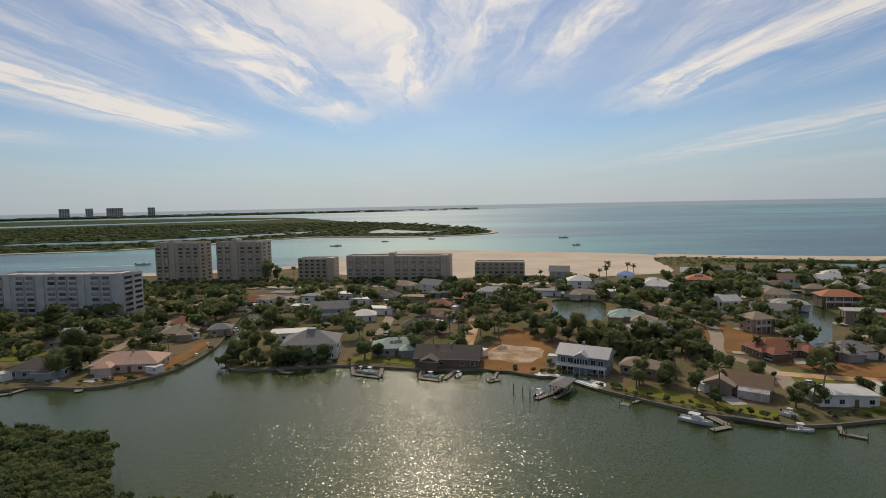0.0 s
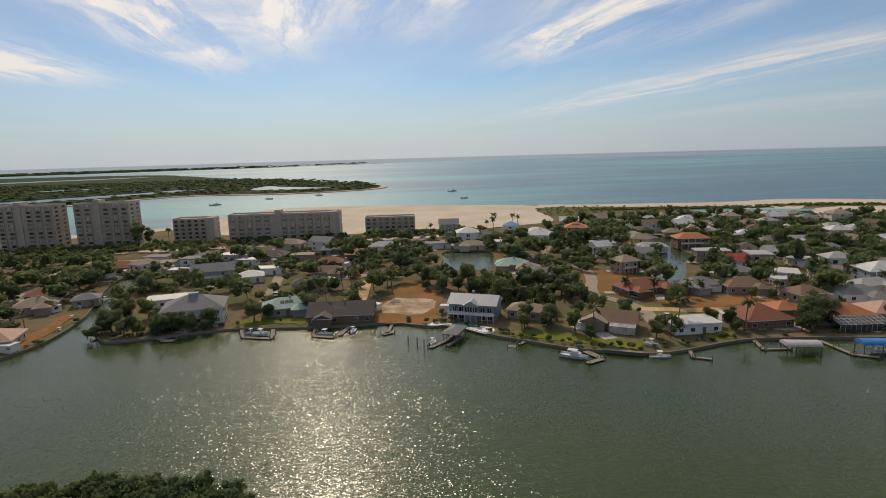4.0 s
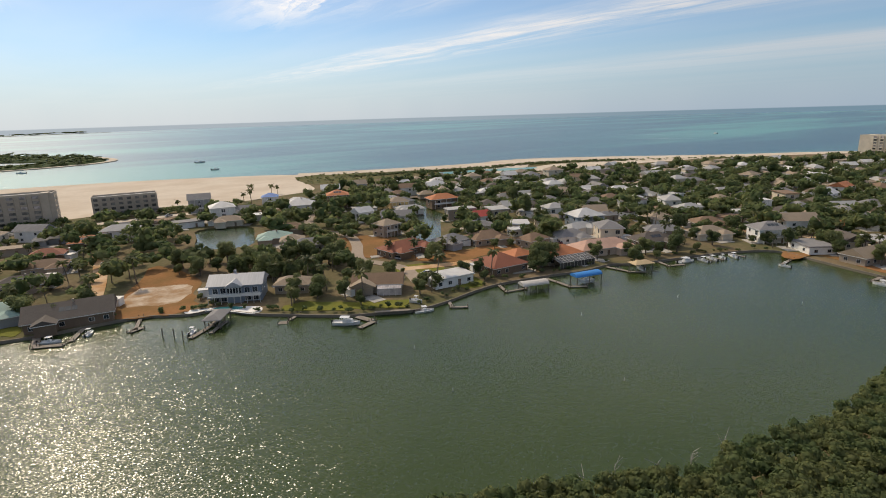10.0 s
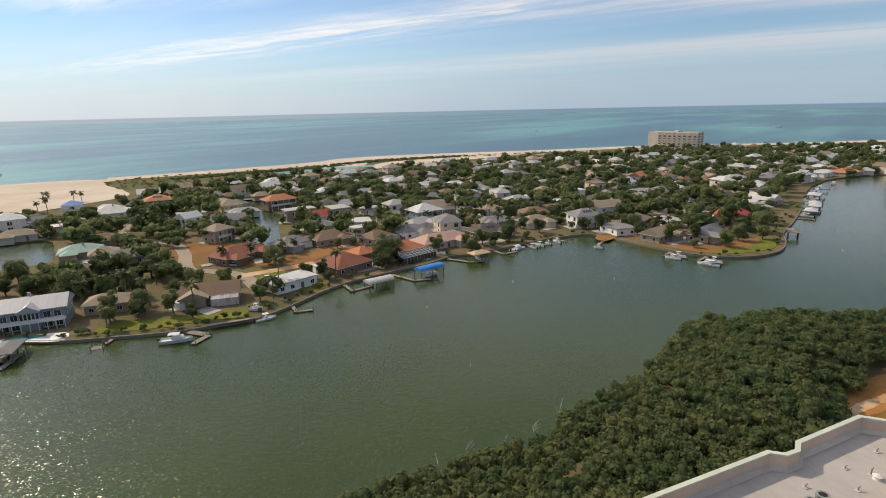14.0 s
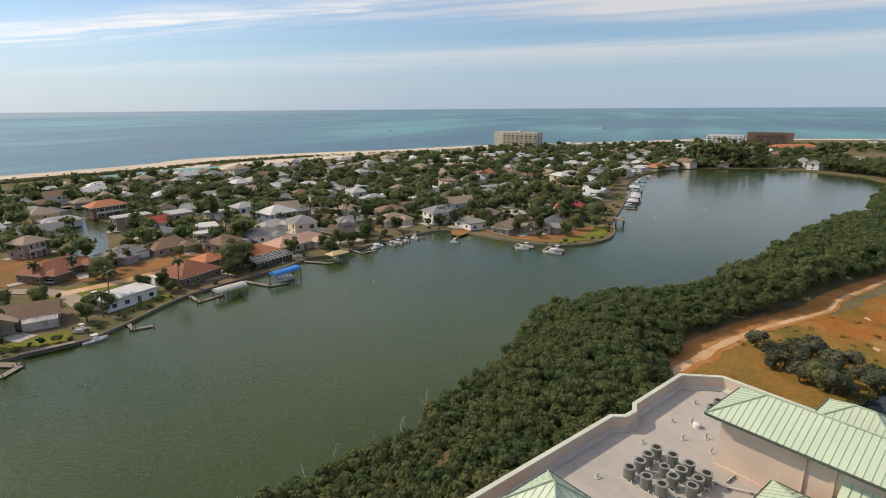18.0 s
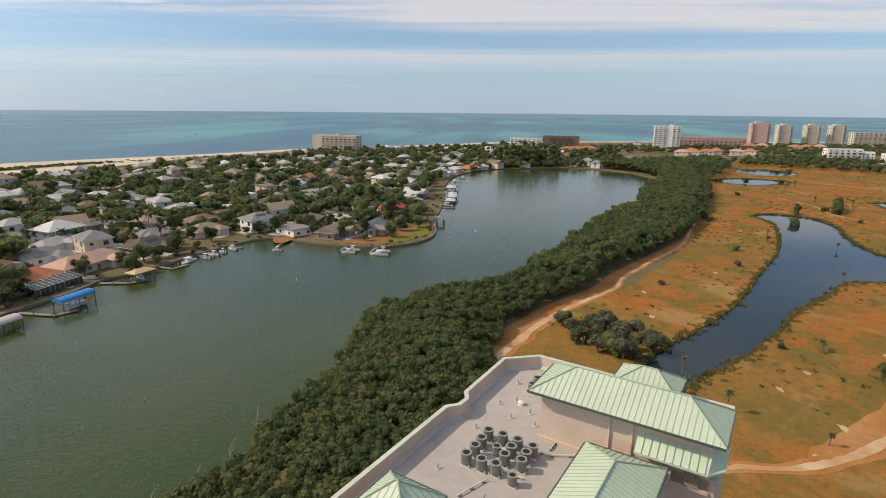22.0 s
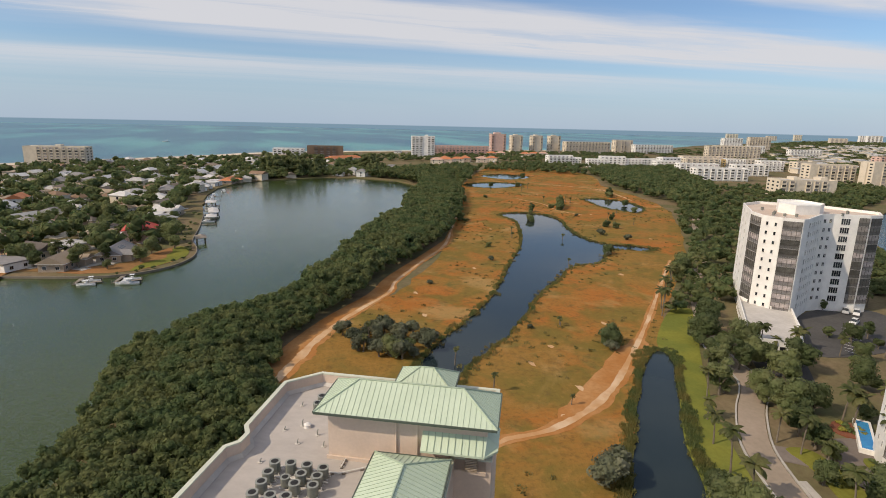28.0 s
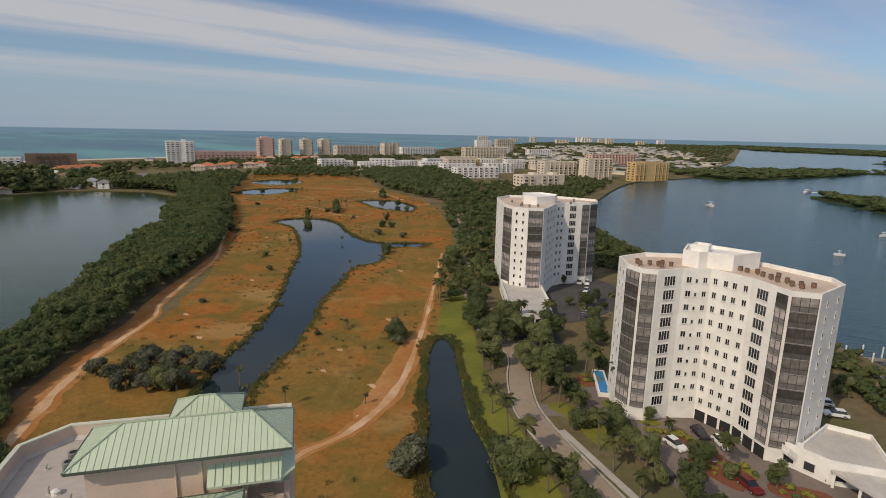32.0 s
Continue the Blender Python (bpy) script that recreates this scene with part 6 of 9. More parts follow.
house(447, 120, 1, 14, 9, 1, "r_white", "white", "gable")
house(440, 51, 1, 17, 12, 2, "r_grey", "tan", "hip")
house(508, 23, -22, 14, 9, 1, "r_white", "white", "flat")
house(612, 25, -22, 10, 9, 2, "r_white", "white", "gable")
house(565, 90, -22, 14, 10, 1, "r_tan", "white", "hip")
house(550, 109, -22, 12, 10, 1, "r_white", "white", "gable")
house(587, 150, -22, 15, 10, 1, "r_white", "white", "gable")
house(498, 145, 1, 13, 10, 1, "r_grey", "grey", "hip")
house(528, 121, -22, 14, 10, 1, "r_grey", "grey", "hip")
house(352, 163, -38, 13, 10, 1, "r_grey", "tan", "hip")
house(407, 156, 1, 12, 9, 1, "r_grey", "tan", "hip")
house(347, 125, 0, 11, 8, 1, "r_tan", "tan", "gable")
house(575, 59, -22, 12, 8, 1, "r_white", "white", "flat")
house(571, 37, -22, 12, 10, 2, "r_white", "white", "gable")
house(436, 200, 1, 14, 10, 2, "r_tan", "cream", "hip")
house(404, 99, 1, 10, 8, 1, "r_white", "white", "flat")
house(392, 72, 1, 12, 9, 1, "r_brown", "tan", "flat")
house(570, 289, 1, 20, 10, 1, "r_tan", "cream", "flat")
house(596, 190, -22, 16, 10, 2, "r_tan", "cream", "flat")
house(582, 243, -22, 12, 9, 2, "r_white", "cream", "gable")
house(634, 55, -22, 12, 8, 1, "r_brown", "tan", "hip")
house(638, 94, -22, 10, 8, 1, "r_scarlet", "white", "hip")
house(-51, 205, 5, 20, 15, 2, "r_grey", "white", "pavilion")
house(-67, 231, 8, 15, 9, 1, "r_white", "white", "flat")
house(-19, 206, 5, 17, 11, 1, "r_teal", "grey", "hip")
house(1, 191, -9, 22, 12, 1, "r_dark", "brown", "gable")
house(-40, 266, 8, 11, 9, 1, "r_white", "white", "hip")
house(-57, 330, -14, 16, 9, 1, "r_white", "white", "flat")
house(-58, 272, 8, 18, 10, 2, "r_grey", "grey", "gable")
house(-74, 308, -14, 12, 9, 2, "r_grey", "white", "flat")
house(-35, 322, -14, 16, 10, 1, "r_dark", "tan", "hip")
house(-17, 315, -14, 15, 8, 1, "r_tan", "tan", "flat")
house(0, 331, -14, 15, 9, 1, "r_grey", "grey", "hip")
house(-3, 289, -14, 13, 9, 1, "r_red", "brown", "hip")
house(13, 308, -14, 14, 10, 1, "r_orange", "brown", "hip")
house(-11, 242, -9, 16, 9, 1, "r_dark", "tan", "hip")
house(-111, 313, -14, 17, 10, 1, "r_red", "brown", "hip")
house(-33, 281, -14, 14, 7, 1, "r_white", "white", "flat")
house(-101, 338, -14, 14, 9, 1, "r_grey", "white", "flat")
house(-48, 310, -14, 12, 6, 1, "r_white", "white", "flat")
house(-78, 292, -14, 9, 6, 1, "r_white", "white", "flat")
house(-4, 265, -9, 15, 9, 1, "r_brown", "tan", "hip")
house(-113, 192, 6, 22, 12, 1, "r_salmon", "peach", "hip")
house(-117, 237, 12, 14, 11, 1, "r_tan", "tan", "hip")
house(-161, 236, 12, 10, 8, 1, "r_white", "white", "gable")
house(-160, 226, 2, 12, 9, 1, "r_dark", "tan", "gable")
house(-140, 187, 2, 18, 11, 1, "r_dark", "grey", "hip")
house(-128, 296, -14, 14, 9, 1, "r_tan", "tan", "hip")
house(-118, 301, -14, 12, 8, 1, "r_salmon", "cream", "flat")
house(-123, 257, 12, 13, 9, 1, "r_red", "brown", "hip")
house(-101, 242, 12, 9, 7, 1, "r_grey", "tan", "hip")
house(524, 10, -22, 20, 11, 1, "r_orange", "tan", "hip")
house(522, 23, -22, 13, 8, 1, "r_white", "white", "flat")
house(625, 22, -22, 12, 9, 2, "r_white", "white", "gable")
house(654, -14, -22, 10, 9, 2, "r_white", "white", "gable")
house(636, 38, -22, 11, 8, 1, "r_white", "white", "gable")
house(592, 58, -22, 12, 8, 1, "r_white", "white", "flat")
house(789, 62, -22, 20, 12, 2, "r_white", "cream", "gable")
house(764, 127, -22, 12, 9, 2, "r_white", "cream", "hip")
house(782, -142, -22, 40, 14, 1, "r_orange", "tan", "hip")
house(570, -118, -22, 12, 9, 2, "r_grey", "white", "hip")
house(675, -178, -22, 18, 9, 1, "r_grey", "white", "flat")
house(590, -112, -22, 10, 8, 2, "r_white", "white", "gable")
house(580, -97, -22, 11, 8, 1, "r_white", "white", "gable")
house(775, -136, 120, 58, 14, 2, "r_orange", "cream", "hip")
house(770, -285, -22, 22, 14, 2, "r_orange", "tan", "hip")
house(778, -321, -22, 22, 14, 2, "r_orange", "tan", "hip")
for i, (x, y) in enumerate(((741, -262), (748, -280), (757, -300), (764, -342), (772, -362), (905, -424), (912, -446), (890, -484), (896, -506), (902, -528))):
    house(x, y, (68, 58, 74)[i % 3], 17, 12, 2, "r_orange" if i % 3 else "r_salmon", "peach" if i % 2 else "cream", "hip", False)
house(1002, -278, -22, 26, 12, 1, "r_grey", "white", "flat")

# houses on the near shore, with more of their own
def slatted_screen(parent, x0, x1, y0, y1, h, rise):
    """A screened pool cage: thin dark frame with a sloping roof."""
    cage = part("pool_cage", None, parent, None, "dark framed screen enclosure over a pool")
    n, k = int((x1 - x0) / 1.6), int((y1 - y0) / 1.8)
    for i in range(n + 1):
        x = x0 + i * (x1 - x0) / n
        S = Solid()
        S.tube((x, y0, 0), (x, y0, h), 0.06, 0.06, 4), S.tube((x, y0, h), (x, y1, h + rise), 0.06, 0.06, 4)
        part("rib", S.mesh("rib", M["frame"]), cage)
    for j in range(k + 1):
        y = y0 + j * (y1 - y0) / k
        S = Solid()
        z = h + rise * j / k
        S.tube((x0, y, z), (x1, y, z), 0.05, 0.05, 4)
        part("purlin", S.mesh("purlin", M["frame"]), cage)
    S = Solid()
    S.box(x0 + 0.1, x1 - 0.1, y0 + 0.05, y0 + 0.09, 0.1, h - 0.1)
    S.face([(x0, y0, h - 0.05), (x1, y0, h - 0.05), (x1, y1, h + rise - 0.05), (x0, y1, h + rise - 0.05)])
    part("mesh_panel", S.mesh("mesh_panel", M["screen"]), cage, None, "dark insect screen")


def blue_house():
    ob = thing("house", 47.0, 180.5, GROUND, -29, "two-storey blue-grey lagoon house with grey metal roof and glazed gable", "house")
    HOUSES.append((47, 180.5, 12))
    S = Solid()
    S.box(-9.5, 9.5, -5.5, 6.0, -0.3, 6.4)
    S.box(-2.7, 2.7, -7.0, -5.4, -0.3, 6.4)
    part("wall", S.mesh("wall", M["blue_grey"]), ob)
    S = hip_mesh(19, 11.5, 3.0, 0.8, True)
    roof = part("roof", S.mesh("roof", M["r_metal"]), ob, Matrix.Translation((0, 0.25, 6.5)), "grey standing-seam metal roof")
    S = hip_mesh(5.4, 8.0, 1.9, 0.5, True)
    part("front_gable", S.mesh("front_gable", M["r_metal"]), roof, Matrix.Translation((0, -3.6, 0.02)))
    S = Solid()
    S.box(-0.45, 0.45, -0.4, 0.4, 1.6, 4.0)
    part("chimney", S.mesh("chimney", M["grey"]), roof, Matrix.Translation((-1.0, 1.2, 0)))
    for i in range(5):
        window_at(ob, pose(-2.1 + i * 1.05, -7.0, 3.4, 0, 0, 180), 0.85, 2.4, 1)
    for s in (-1, 1):
        for i in range(2):
            window_at(ob, pose(s * (4.4 + i * 2.8), -5.5, 3.5, 0, 0, 180), 1.9, 1.9, 2)
            window_at(ob, pose(s * (4.4 + i * 2.8), -5.5, 0.4, 0, 0, 180), 2.1, 2.0, 2)
        for i in range(3):
            window_at(ob, pose(s * 9.5, -3.5 + i * 3.4, 3.6, 0, 0, -90 * s), 1.2, 1.3, 2)
    S = Solid()
    S.box(-9.5, 9.5, -8.4, -5.4, 2.8, 3.05)
    deck_ob = part("deck", S.mesh("deck", M["frame"]), ob, None, "white raised deck")
    for i in range(9):
        S = Solid()
        x = -9.3 + i * 18.6 / 8
        S.box(x - 0.1, x + 0.1, -8.3, -8.1, -0.1, 4.1)
        part("post", S.mesh("post", M["frame"]), deck_ob)
    S = Solid()
    S.box(-9.5, 9.5, -8.25, -8.15, 4.05, 4.15), S.box(-9.5, 9.5, -8.22, -8.18, 3.15, 3.95)
    part("railing", S.mesh("railing", M["frame"]), deck_ob)
    ob.scale = (0.86, 0.86, 0.86)


M["r_metal"] = material("grey_metal_roof", (0.40, 0.41, 0.43), (0.35, 0.36, 0.38), 0.45, 0.3, 3.0, grain=0.1, stretch=(6, 0.2, 1))
blue_house()
screen_house = house(86.5, 157, -35, 16, 9, 1, "r_brown", "tan", "gable", wing=False)
T = hip_mesh(7.5, 11, 1.9, 0.6, True)
part("wing_roof", T.mesh("wing_roof", M["r_tan"]), screen_house, Matrix.Translation((-4.6, -1.6, 3.2)), "tan shingle gable over the front wing")
T = Solid()
T.box(-7.9, -1.3, -6.6, -4.4, -0.3, 3.0)
part("wing_wall", T.mesh("wing_wall", M["tan"]), screen_house)
slatted_screen(screen_house, 0.2, 8.0, -7.4, -4.6, 2.4, 0.8)
red_house = house(133, 147.5, -6, 15, 14, 1, "r_red", "brown", "hip", wing=False)
orange_house = house(159, 142.5, -12, 17, 12, 1, "r_orange", "tan", "hip", wing=False)
slatted_screen(orange_house, -7.5, 8.5, -12.0, -6.4, 2.4, 1.1)
house(147, 152, -9, 9, 8, 1, "r_orange", "tan", "hip")
house(108.5, 147, -6, 15, 9, 1, "r_white", "white", "flat")

# more roofs between the streets, farther inland
fill = random.Random(21)
ISLAND = [(-90, 215), (-60, 215), (20, 205), (60, 180), (110, 160), (170, 150), (230, 125), (250, 40), (300, 34), (420, 36), (520, 24), (560, -40), (640, -120), (760, -170), (840, -60), (740, 170), (600, 300), (480, 380), (380, 400), (270, 410), (180, 380), (120, 355), (20, 350), (-60, 345), (-110, 330)]
WEST = [(-350, 200), (-150, 182), (-118, 182), (-106, 200), (-108, 290), (-120, 340), (-350, 340)]


def clear(x, y, gap):
    return all((x - a) ** 2 + (y - b) ** 2 > (c + gap) ** 2 for a, b, c in HOUSES)


def wet(x, y):
    return inside((x, y), canal_a) or inside((x, y), canal_b) or inside((x, y), lagoon_ring)


placed = 0
REST = {}
for x, y in sorted(scatter(ISLAND, 20, 22, 0.3), key=lambda p: math.hypot(*p)):
    if x < 150 and y < 300 or x > 200 and 0.48 * x + 0.88 * y > 500 or not clear(x, y, 6.5) or wet(x, y):
        continue
    w, d, turn = fill.randint(11, 16), fill.randint(8, 10), fill.choice((-38, -20, -22, 52, 68, 1))
    n = 2 if fill.random() < 0.22 else 1
    roof = fill.choice(("r_grey", "r_pale", "r_tan", "r_grey", "r_brown", "r_pale", "r_dark", "r_white", "r_tan"))
    wall, kind = fill.choice(("white", "cream", "white", "tan", "cream")), fill.choice(("hip", "hip", "gable", "flat"))
    if placed < 110:
        house(round(x), round(y), turn, w, d, n, roof, wall, kind, False)
    else:
        HOUSES.append((x, y, w * 0.55))
        S, m = REST.setdefault(roof, Solid()), pose(x, y, GROUND, 0, 0, turn)
        h = n * 2.75 + 0.3
        S.box(-w / 2, w / 2, -d / 2, d / 2, -0.3, h, 1, m)
        T = hip_mesh(w, d, 2.4, 0.7, kind == "gable")
        base = len(S.v)
        S.v += [tuple(m @ Vector((a, b, c + h + 0.1))) for a, b, c in T.v]
        S.f += [tuple(i + base for i in f) for f in T.f]
        S.k += T.k
    placed += 1
for roof, S in REST.items():
    tagged(new("far_houses", S.mesh("far_houses", M[roof], M["cream"])), f"small far houses with {ROOF_WORDS[roof]} roofs among trees", "houses", kind="stuff")


# pale drives and patios beside the houses, with a shed here and there
pave, sheds = Solid(), Solid()
for k, (x, y, r) in enumerate(HOUSES):
    turn = fill.choice((-38, -20, 52, 70, 5))
    for kind in range(3):
        a, far_out = fill.uniform(0, math.tau), r * fill.uniform(0.95, 1.25)
        px, py = x + far_out * math.cos(a), y + far_out * math.sin(a)
        if wet(px, py) or inside((px, py), lagoon_ring) or any(wet(px + 4 * math.cos(q), py + 4 * math.sin(q)) for q in (0, 1.6, 3.1, 4.7)):
            continue
        m = pose(px, py, GROUND, 0, 0, turn + 90 * (kind % 2))
        if kind < 2:
            w, d = fill.uniform(1.6, 2.6), fill.uniform(2.6, 5.0)
            pave.box(-w, w, -d, d, -0.1, 0.2 + 0.004 * (k % 7) + 0.03 * kind, 0, m)
        elif fill.random() < 0.4:
            w, d, h = fill.uniform(1.2, 2.0), fill.uniform(1.4, 2.6), fill.uniform(2.0, 2.6)
            sheds.box(-w, w, -d, d, -0.1, h, 0, m)
            sheds.box(-w - 0.2, w + 0.2, -d - 0.2, d + 0.2, h, h + 0.15, 1, m)
tagged(new("garden_paving", pave.mesh("garden_paving", M["concrete"])), "pale concrete drives and patios beside the houses", "paving", kind="stuff")
tagged(new("garden_sheds", sheds.mesh("garden_sheds", M["white"], M["r_white"])), "small white sheds behind the houses", "sheds", kind="stuff")


# ---- waterfront ----
def dock(pts, width=1.5, z=0.75, label="weathered wooden dock on dark piles", posts=True):
    P = [Vector(p) for p in pts]
    o = P[0]
    ob = thing("dock", o.x, o.y, 0, 0, label, "dock", "docks")
    part("deck", ribbon_mesh("deck", [tuple(p - o) for p in P], width, z, 0.16, M["dock"]), ob)
    if posts:
        for a, b in zip(P, P[1:]):
            n = max(1, int((b - a).length / 4))
            d = (b - a).normalized()
            s = Vector((-d.y, d.x)) * (width / 2 + 0.1)
            for i in range(n + 1):
                for k in (-1, 1):
                    q = a + d * (b - a).length * i / n + s * k - o
                    part("pile", PILE, ob, Matrix.Translation((q.x, q.y, 0)))
    return ob


S = Solid()
S.tube((0, 0, -1.2), (0, 0, 1.5), 0.14, 0.13, 7)
PILE = S.mesh("pile", M["bark"])
S = Solid()
S.tube((0, 0, -1.2), (0, 0, 3.2), 0.15, 0.14, 7)
TALL_PILE = S.mesh("pile", M["bark"])


def boat_meshes(length, beam, cabin):
    S = Solid()
    st = [(-0.5, 0.46, 0.0), (-0.1, 0.5, 0.0), (0.25, 0.42, 0.06), (0.42, 0.22, 0.16), (0.5, 0.02, 0.26)]
    for (a, wa, ka), (b, wb, kb) in zip(st, st[1:]):
        xa, xb = a * length, b * length
        ya, yb, za, zb = wa * beam, wb * beam, 0.85 + ka, 0.85 + kb
        la, lb = ka * 0.6 - 0.1, kb * 1.2 - 0.1
        S.face([(xa, -ya * 0.75, la), (xb, -yb * 0.7, lb), (xb, -yb, zb), (xa, -ya, za)])
        S.face([(xb, yb * 0.7, lb), (xa, ya * 0.75, la), (xa, ya, za), (xb, yb, zb)])
        S.face([(xa, -ya, za), (xb, -yb, zb), (xb, -yb * 0.86, zb), (xa, -ya * 0.86, za)])
        S.face([(xa, ya * 0.86, za), (xb, yb * 0.86, zb), (xb, yb, zb), (xa, ya, za)])
        S.face([(xa, -ya * 0.86, za - 0.35), (xb, -yb * 0.86, zb - 0.35), (xb, yb * 0.86, zb - 0.35), (xa, ya * 0.86, za - 0.35)])
    S.face([(-0.5 * length, -0.46 * beam * 0.75, -0.1), (-0.5 * length, -0.46 * beam, 0.85), (-0.5 * length, 0.46 * beam, 0.85), (-0.5 * length, 0.46 * beam * 0.75, -0.1)])
    C = Solid()
    if cabin:
        C.box(-0.12 * length, 0.22 * length, -0.32 * beam, 0.32 * beam, 0.5, 1.55)
        C.box(-0.22 * length, 0.12 * length, -0.36 * beam, 0.36 * beam, 2.15, 2.25)
        for x in (-0.2, 0.1):
            for y in (-0.33, 0.33):
                C.tube((x * length, y * beam, 1.2), (x * length, y * beam, 2.15), 0.04, 0.04, 5)
    else:
        C.box(-0.06 * length, 0.08 * length, -0.18 * beam, 0.18 * beam, 0.5, 1.4)
        C.box(-0.14 * length, 0.12 * length, -0.34 * beam, 0.34 * beam, 2.1, 2.16)
        for x in (-0.12, 0.1):
            for y in (-0.3, 0.3):
                C.tube((x * length, y * beam, 0.6), (x * length, y * beam, 2.1), 0.03, 0.03, 5)
    E_ = Solid()
    E_.box(-0.56 * length, -0.5 * length, -0.2, 0.2, 0.2, 1.35)
    return S.mesh("hull", M["hull"]), C.mesh("cabin", M["hull"]), E_.mesh("outboard_motor", M["rubber"])


BOATS = {k: boat_meshes(*v) for k, v in {"cruiser": (8.0, 2.7, True), "skiff": (6.0, 2.2, False), "small": (4.2, 1.7, False)}.items()}


def boat(kind, x, y, rot, z=0.0):
    ob = thing("boat", x, y, z, rot, {"cruiser": "white motor cruiser with a hard top", "skiff": "white centre-console motorboat with a canopy", "small": "small white open skiff"}[kind], "boat", "boats")
    for n, me in zip(("hull", "cabin", "outboard_motor"), BOATS[kind]):
        part(n, me, ob)
    return ob


def boathouse(x, y, rot, w, d, z, mat, arched=False, label="open boat shelter on posts"):
    ob = thing("boat_shelter", x, y, 0, rot, label, "boat shelter", "boat shelters")
    S = Solid()
    if arched:
        n = 8
        for i in range(n):
            a, b = math.pi * i / n, math.pi * (i + 1) / n
            p = [(-w / 2, -d / 2 * math.cos(t), z + 1.1 * math.sin(t)) for t in (a, b)]
            S.face([p[0], (w / 2, *p[0][1:]), (w / 2, *p[1][1:]), p[1]])
        for s in (-1, 1):
            S.face([(s * w / 2, -s * -d / 2 * math.cos(math.pi * i / n), z + 1.1 * math.sin(math.pi * i / n)) for i in range(n + 1)])
        part("canopy", S.mesh("canopy", mat), ob)
    else:
        T = hip_mesh(w, d, 1.0, 0.4)
        part("canopy", T.mesh("canopy", mat), ob, Matrix.Translation((0, 0, z)))
    for px in (-w / 2 + 0.3, 0, w / 2 - 0.3):
        for py in (-d / 2 + 0.2, d / 2 - 0.2):
            part("pile", TALL_PILE, ob, Matrix.Translation((px, py, 0)) @ Matrix.Diagonal((1, 1, z / 3.2, 1)))
    return ob


# from west to east along the wall
dock([(-33, 190), (-31.5, 181), (-22, 177)], 1.6), boat("skiff", -26, 182, -25, 0.6)
dock([(-22.5, 188.5), (-22, 177.5)], 1.4), boat("small", -29.5, 185, -20)
dock([(-8, 183.5), (-8.5, 175.5), (-2, 172.6)], 2.0), dock([(3.2, 183.5), (-0.5, 174)], 1.4), boat("skiff", -5.2, 177.5, -28), boat("small", 4.0, 177.5, 60)
dock([(-59, 188.5), (-56.5, 184.5), (-53, 184)], 2.2)
orange_dock = dock([(18.0, 182.5), (14.8, 171.5)], 1.1)
tagged(orange_dock, "narrow orange-tinted wooden dock with a square end")
dock([(16.8, 172.6), (13.2, 171.0)], 2.0)
dock([(39.5, 170.5), (33, 160.5), (26.0, 154.6)], 1.5), dock([(37.5, 161.5), (31.5, 154.8)], 1.2)
boathouse(35.2, 161.8, 55, 9.0, 4.6, 3.2, M["r_grey"], label="grey-roofed boat shelter on posts at a dock")
boat("small", 27.5, 159, 55)
for x, y in ((22.6, 157.8), (24.2, 154.6), (20.2, 160.5)):
    pl = thing("mooring_pile", x, y, 0, 0, "single dark wooden mooring pile", "pile", "mooring piles")
    part("pile", TALL_PILE, pl)
dock([(56.5, 153), (52.5, 150.0)], 1.0), dock([(49.2, 150.4), (51.6, 149.0)], 2.2, 0.45)
dock([(69.0, 139.5), (70.8, 133.6)], 2.2), dock([(71.0, 132.8), (65.4, 130.9)], 1.6), boat("cruiser", 64.0, 136.3, -40, 0.5)
dock([(73.8, 137.3), (83.0, 132.0)], 1.3, 1.6, "pale concrete walkway on the seawall", False)
boat("skiff", 87.0, 130.4, -20), boat("small", 88.4, 136.8, -62, 1.3)
dock([(98.6, 134), (95.2, 127.4), (99.2, 124.6)], 1.2)
dock([(121, 135), (117.8, 127.4), (125.0, 125.8), (129, 132)], 1.3)
boathouse(126.5, 123.6, -18, 9.5, 4.5, 2.6, M["flat_roof"], True, "pale canvas arched boat cover over a lift")
boathouse(145.3, 117.2, -14, 10.5, 4.2, 3.4, M["canvas"], True, "bright blue arched canvas boat cover on posts")
dock([(138.5, 129), (137.6, 117.5), (142, 114)], 1.4), boat("skiff", 145.3, 117.2, 166, 0.9)
boathouse(171.6, 113.6, -20, 7.5, 4.2, 3.6, M["tan_canvas"], label="tan-roofed boat shelter on posts")
dock([(166, 124.5), (167, 115), (171, 111)], 1.6), boat("small", 171.6, 113.8, 70, 0.9)
dock([(186.5, 116.8), (184.0, 110.0), (190, 107.5)], 1.4), boat("cruiser", 194.5, 109.5, -15), boat("skiff", 200.5, 106.0, 70), boat("skiff", 204.8, 104.8, 70), boat("small", 209.2, 103.0, 65), boat("skiff", 214.5, 101.5, 60)
dock([(202, 110.5), (201.5, 103)], 1.0), dock([(207, 108.8), (206.6, 101.5)], 1.0), dock([(217.5, 105), (216.5, 98)], 1.0)
dock([(226, 85), (215.8, 84.2)], 1.2), boat("small", 214.2, 82.6, 90)
dock([(222, 56), (215.2, 56.8), (216.4, 48.6)], 1.6), boat("skiff", 213.6, 53, 85), boat("skiff", 218.4, 52.4, 85)
dock([(222.4, 43), (213.4, 44.4), (215.6, 36.2)], 1.6), boat("cruiser", 211.8, 40.2, 80), boat("skiff", 217.6, 39.6, 82)
boathouse(277, 20.2, 8, 7, 4, 3.0, M["dock"], label="dark wooden boathouse on posts")
boathouse(337, 18.0, 0, 9, 5, 3.0, M["r_white"], label="white-roofed boat shelter over the water")
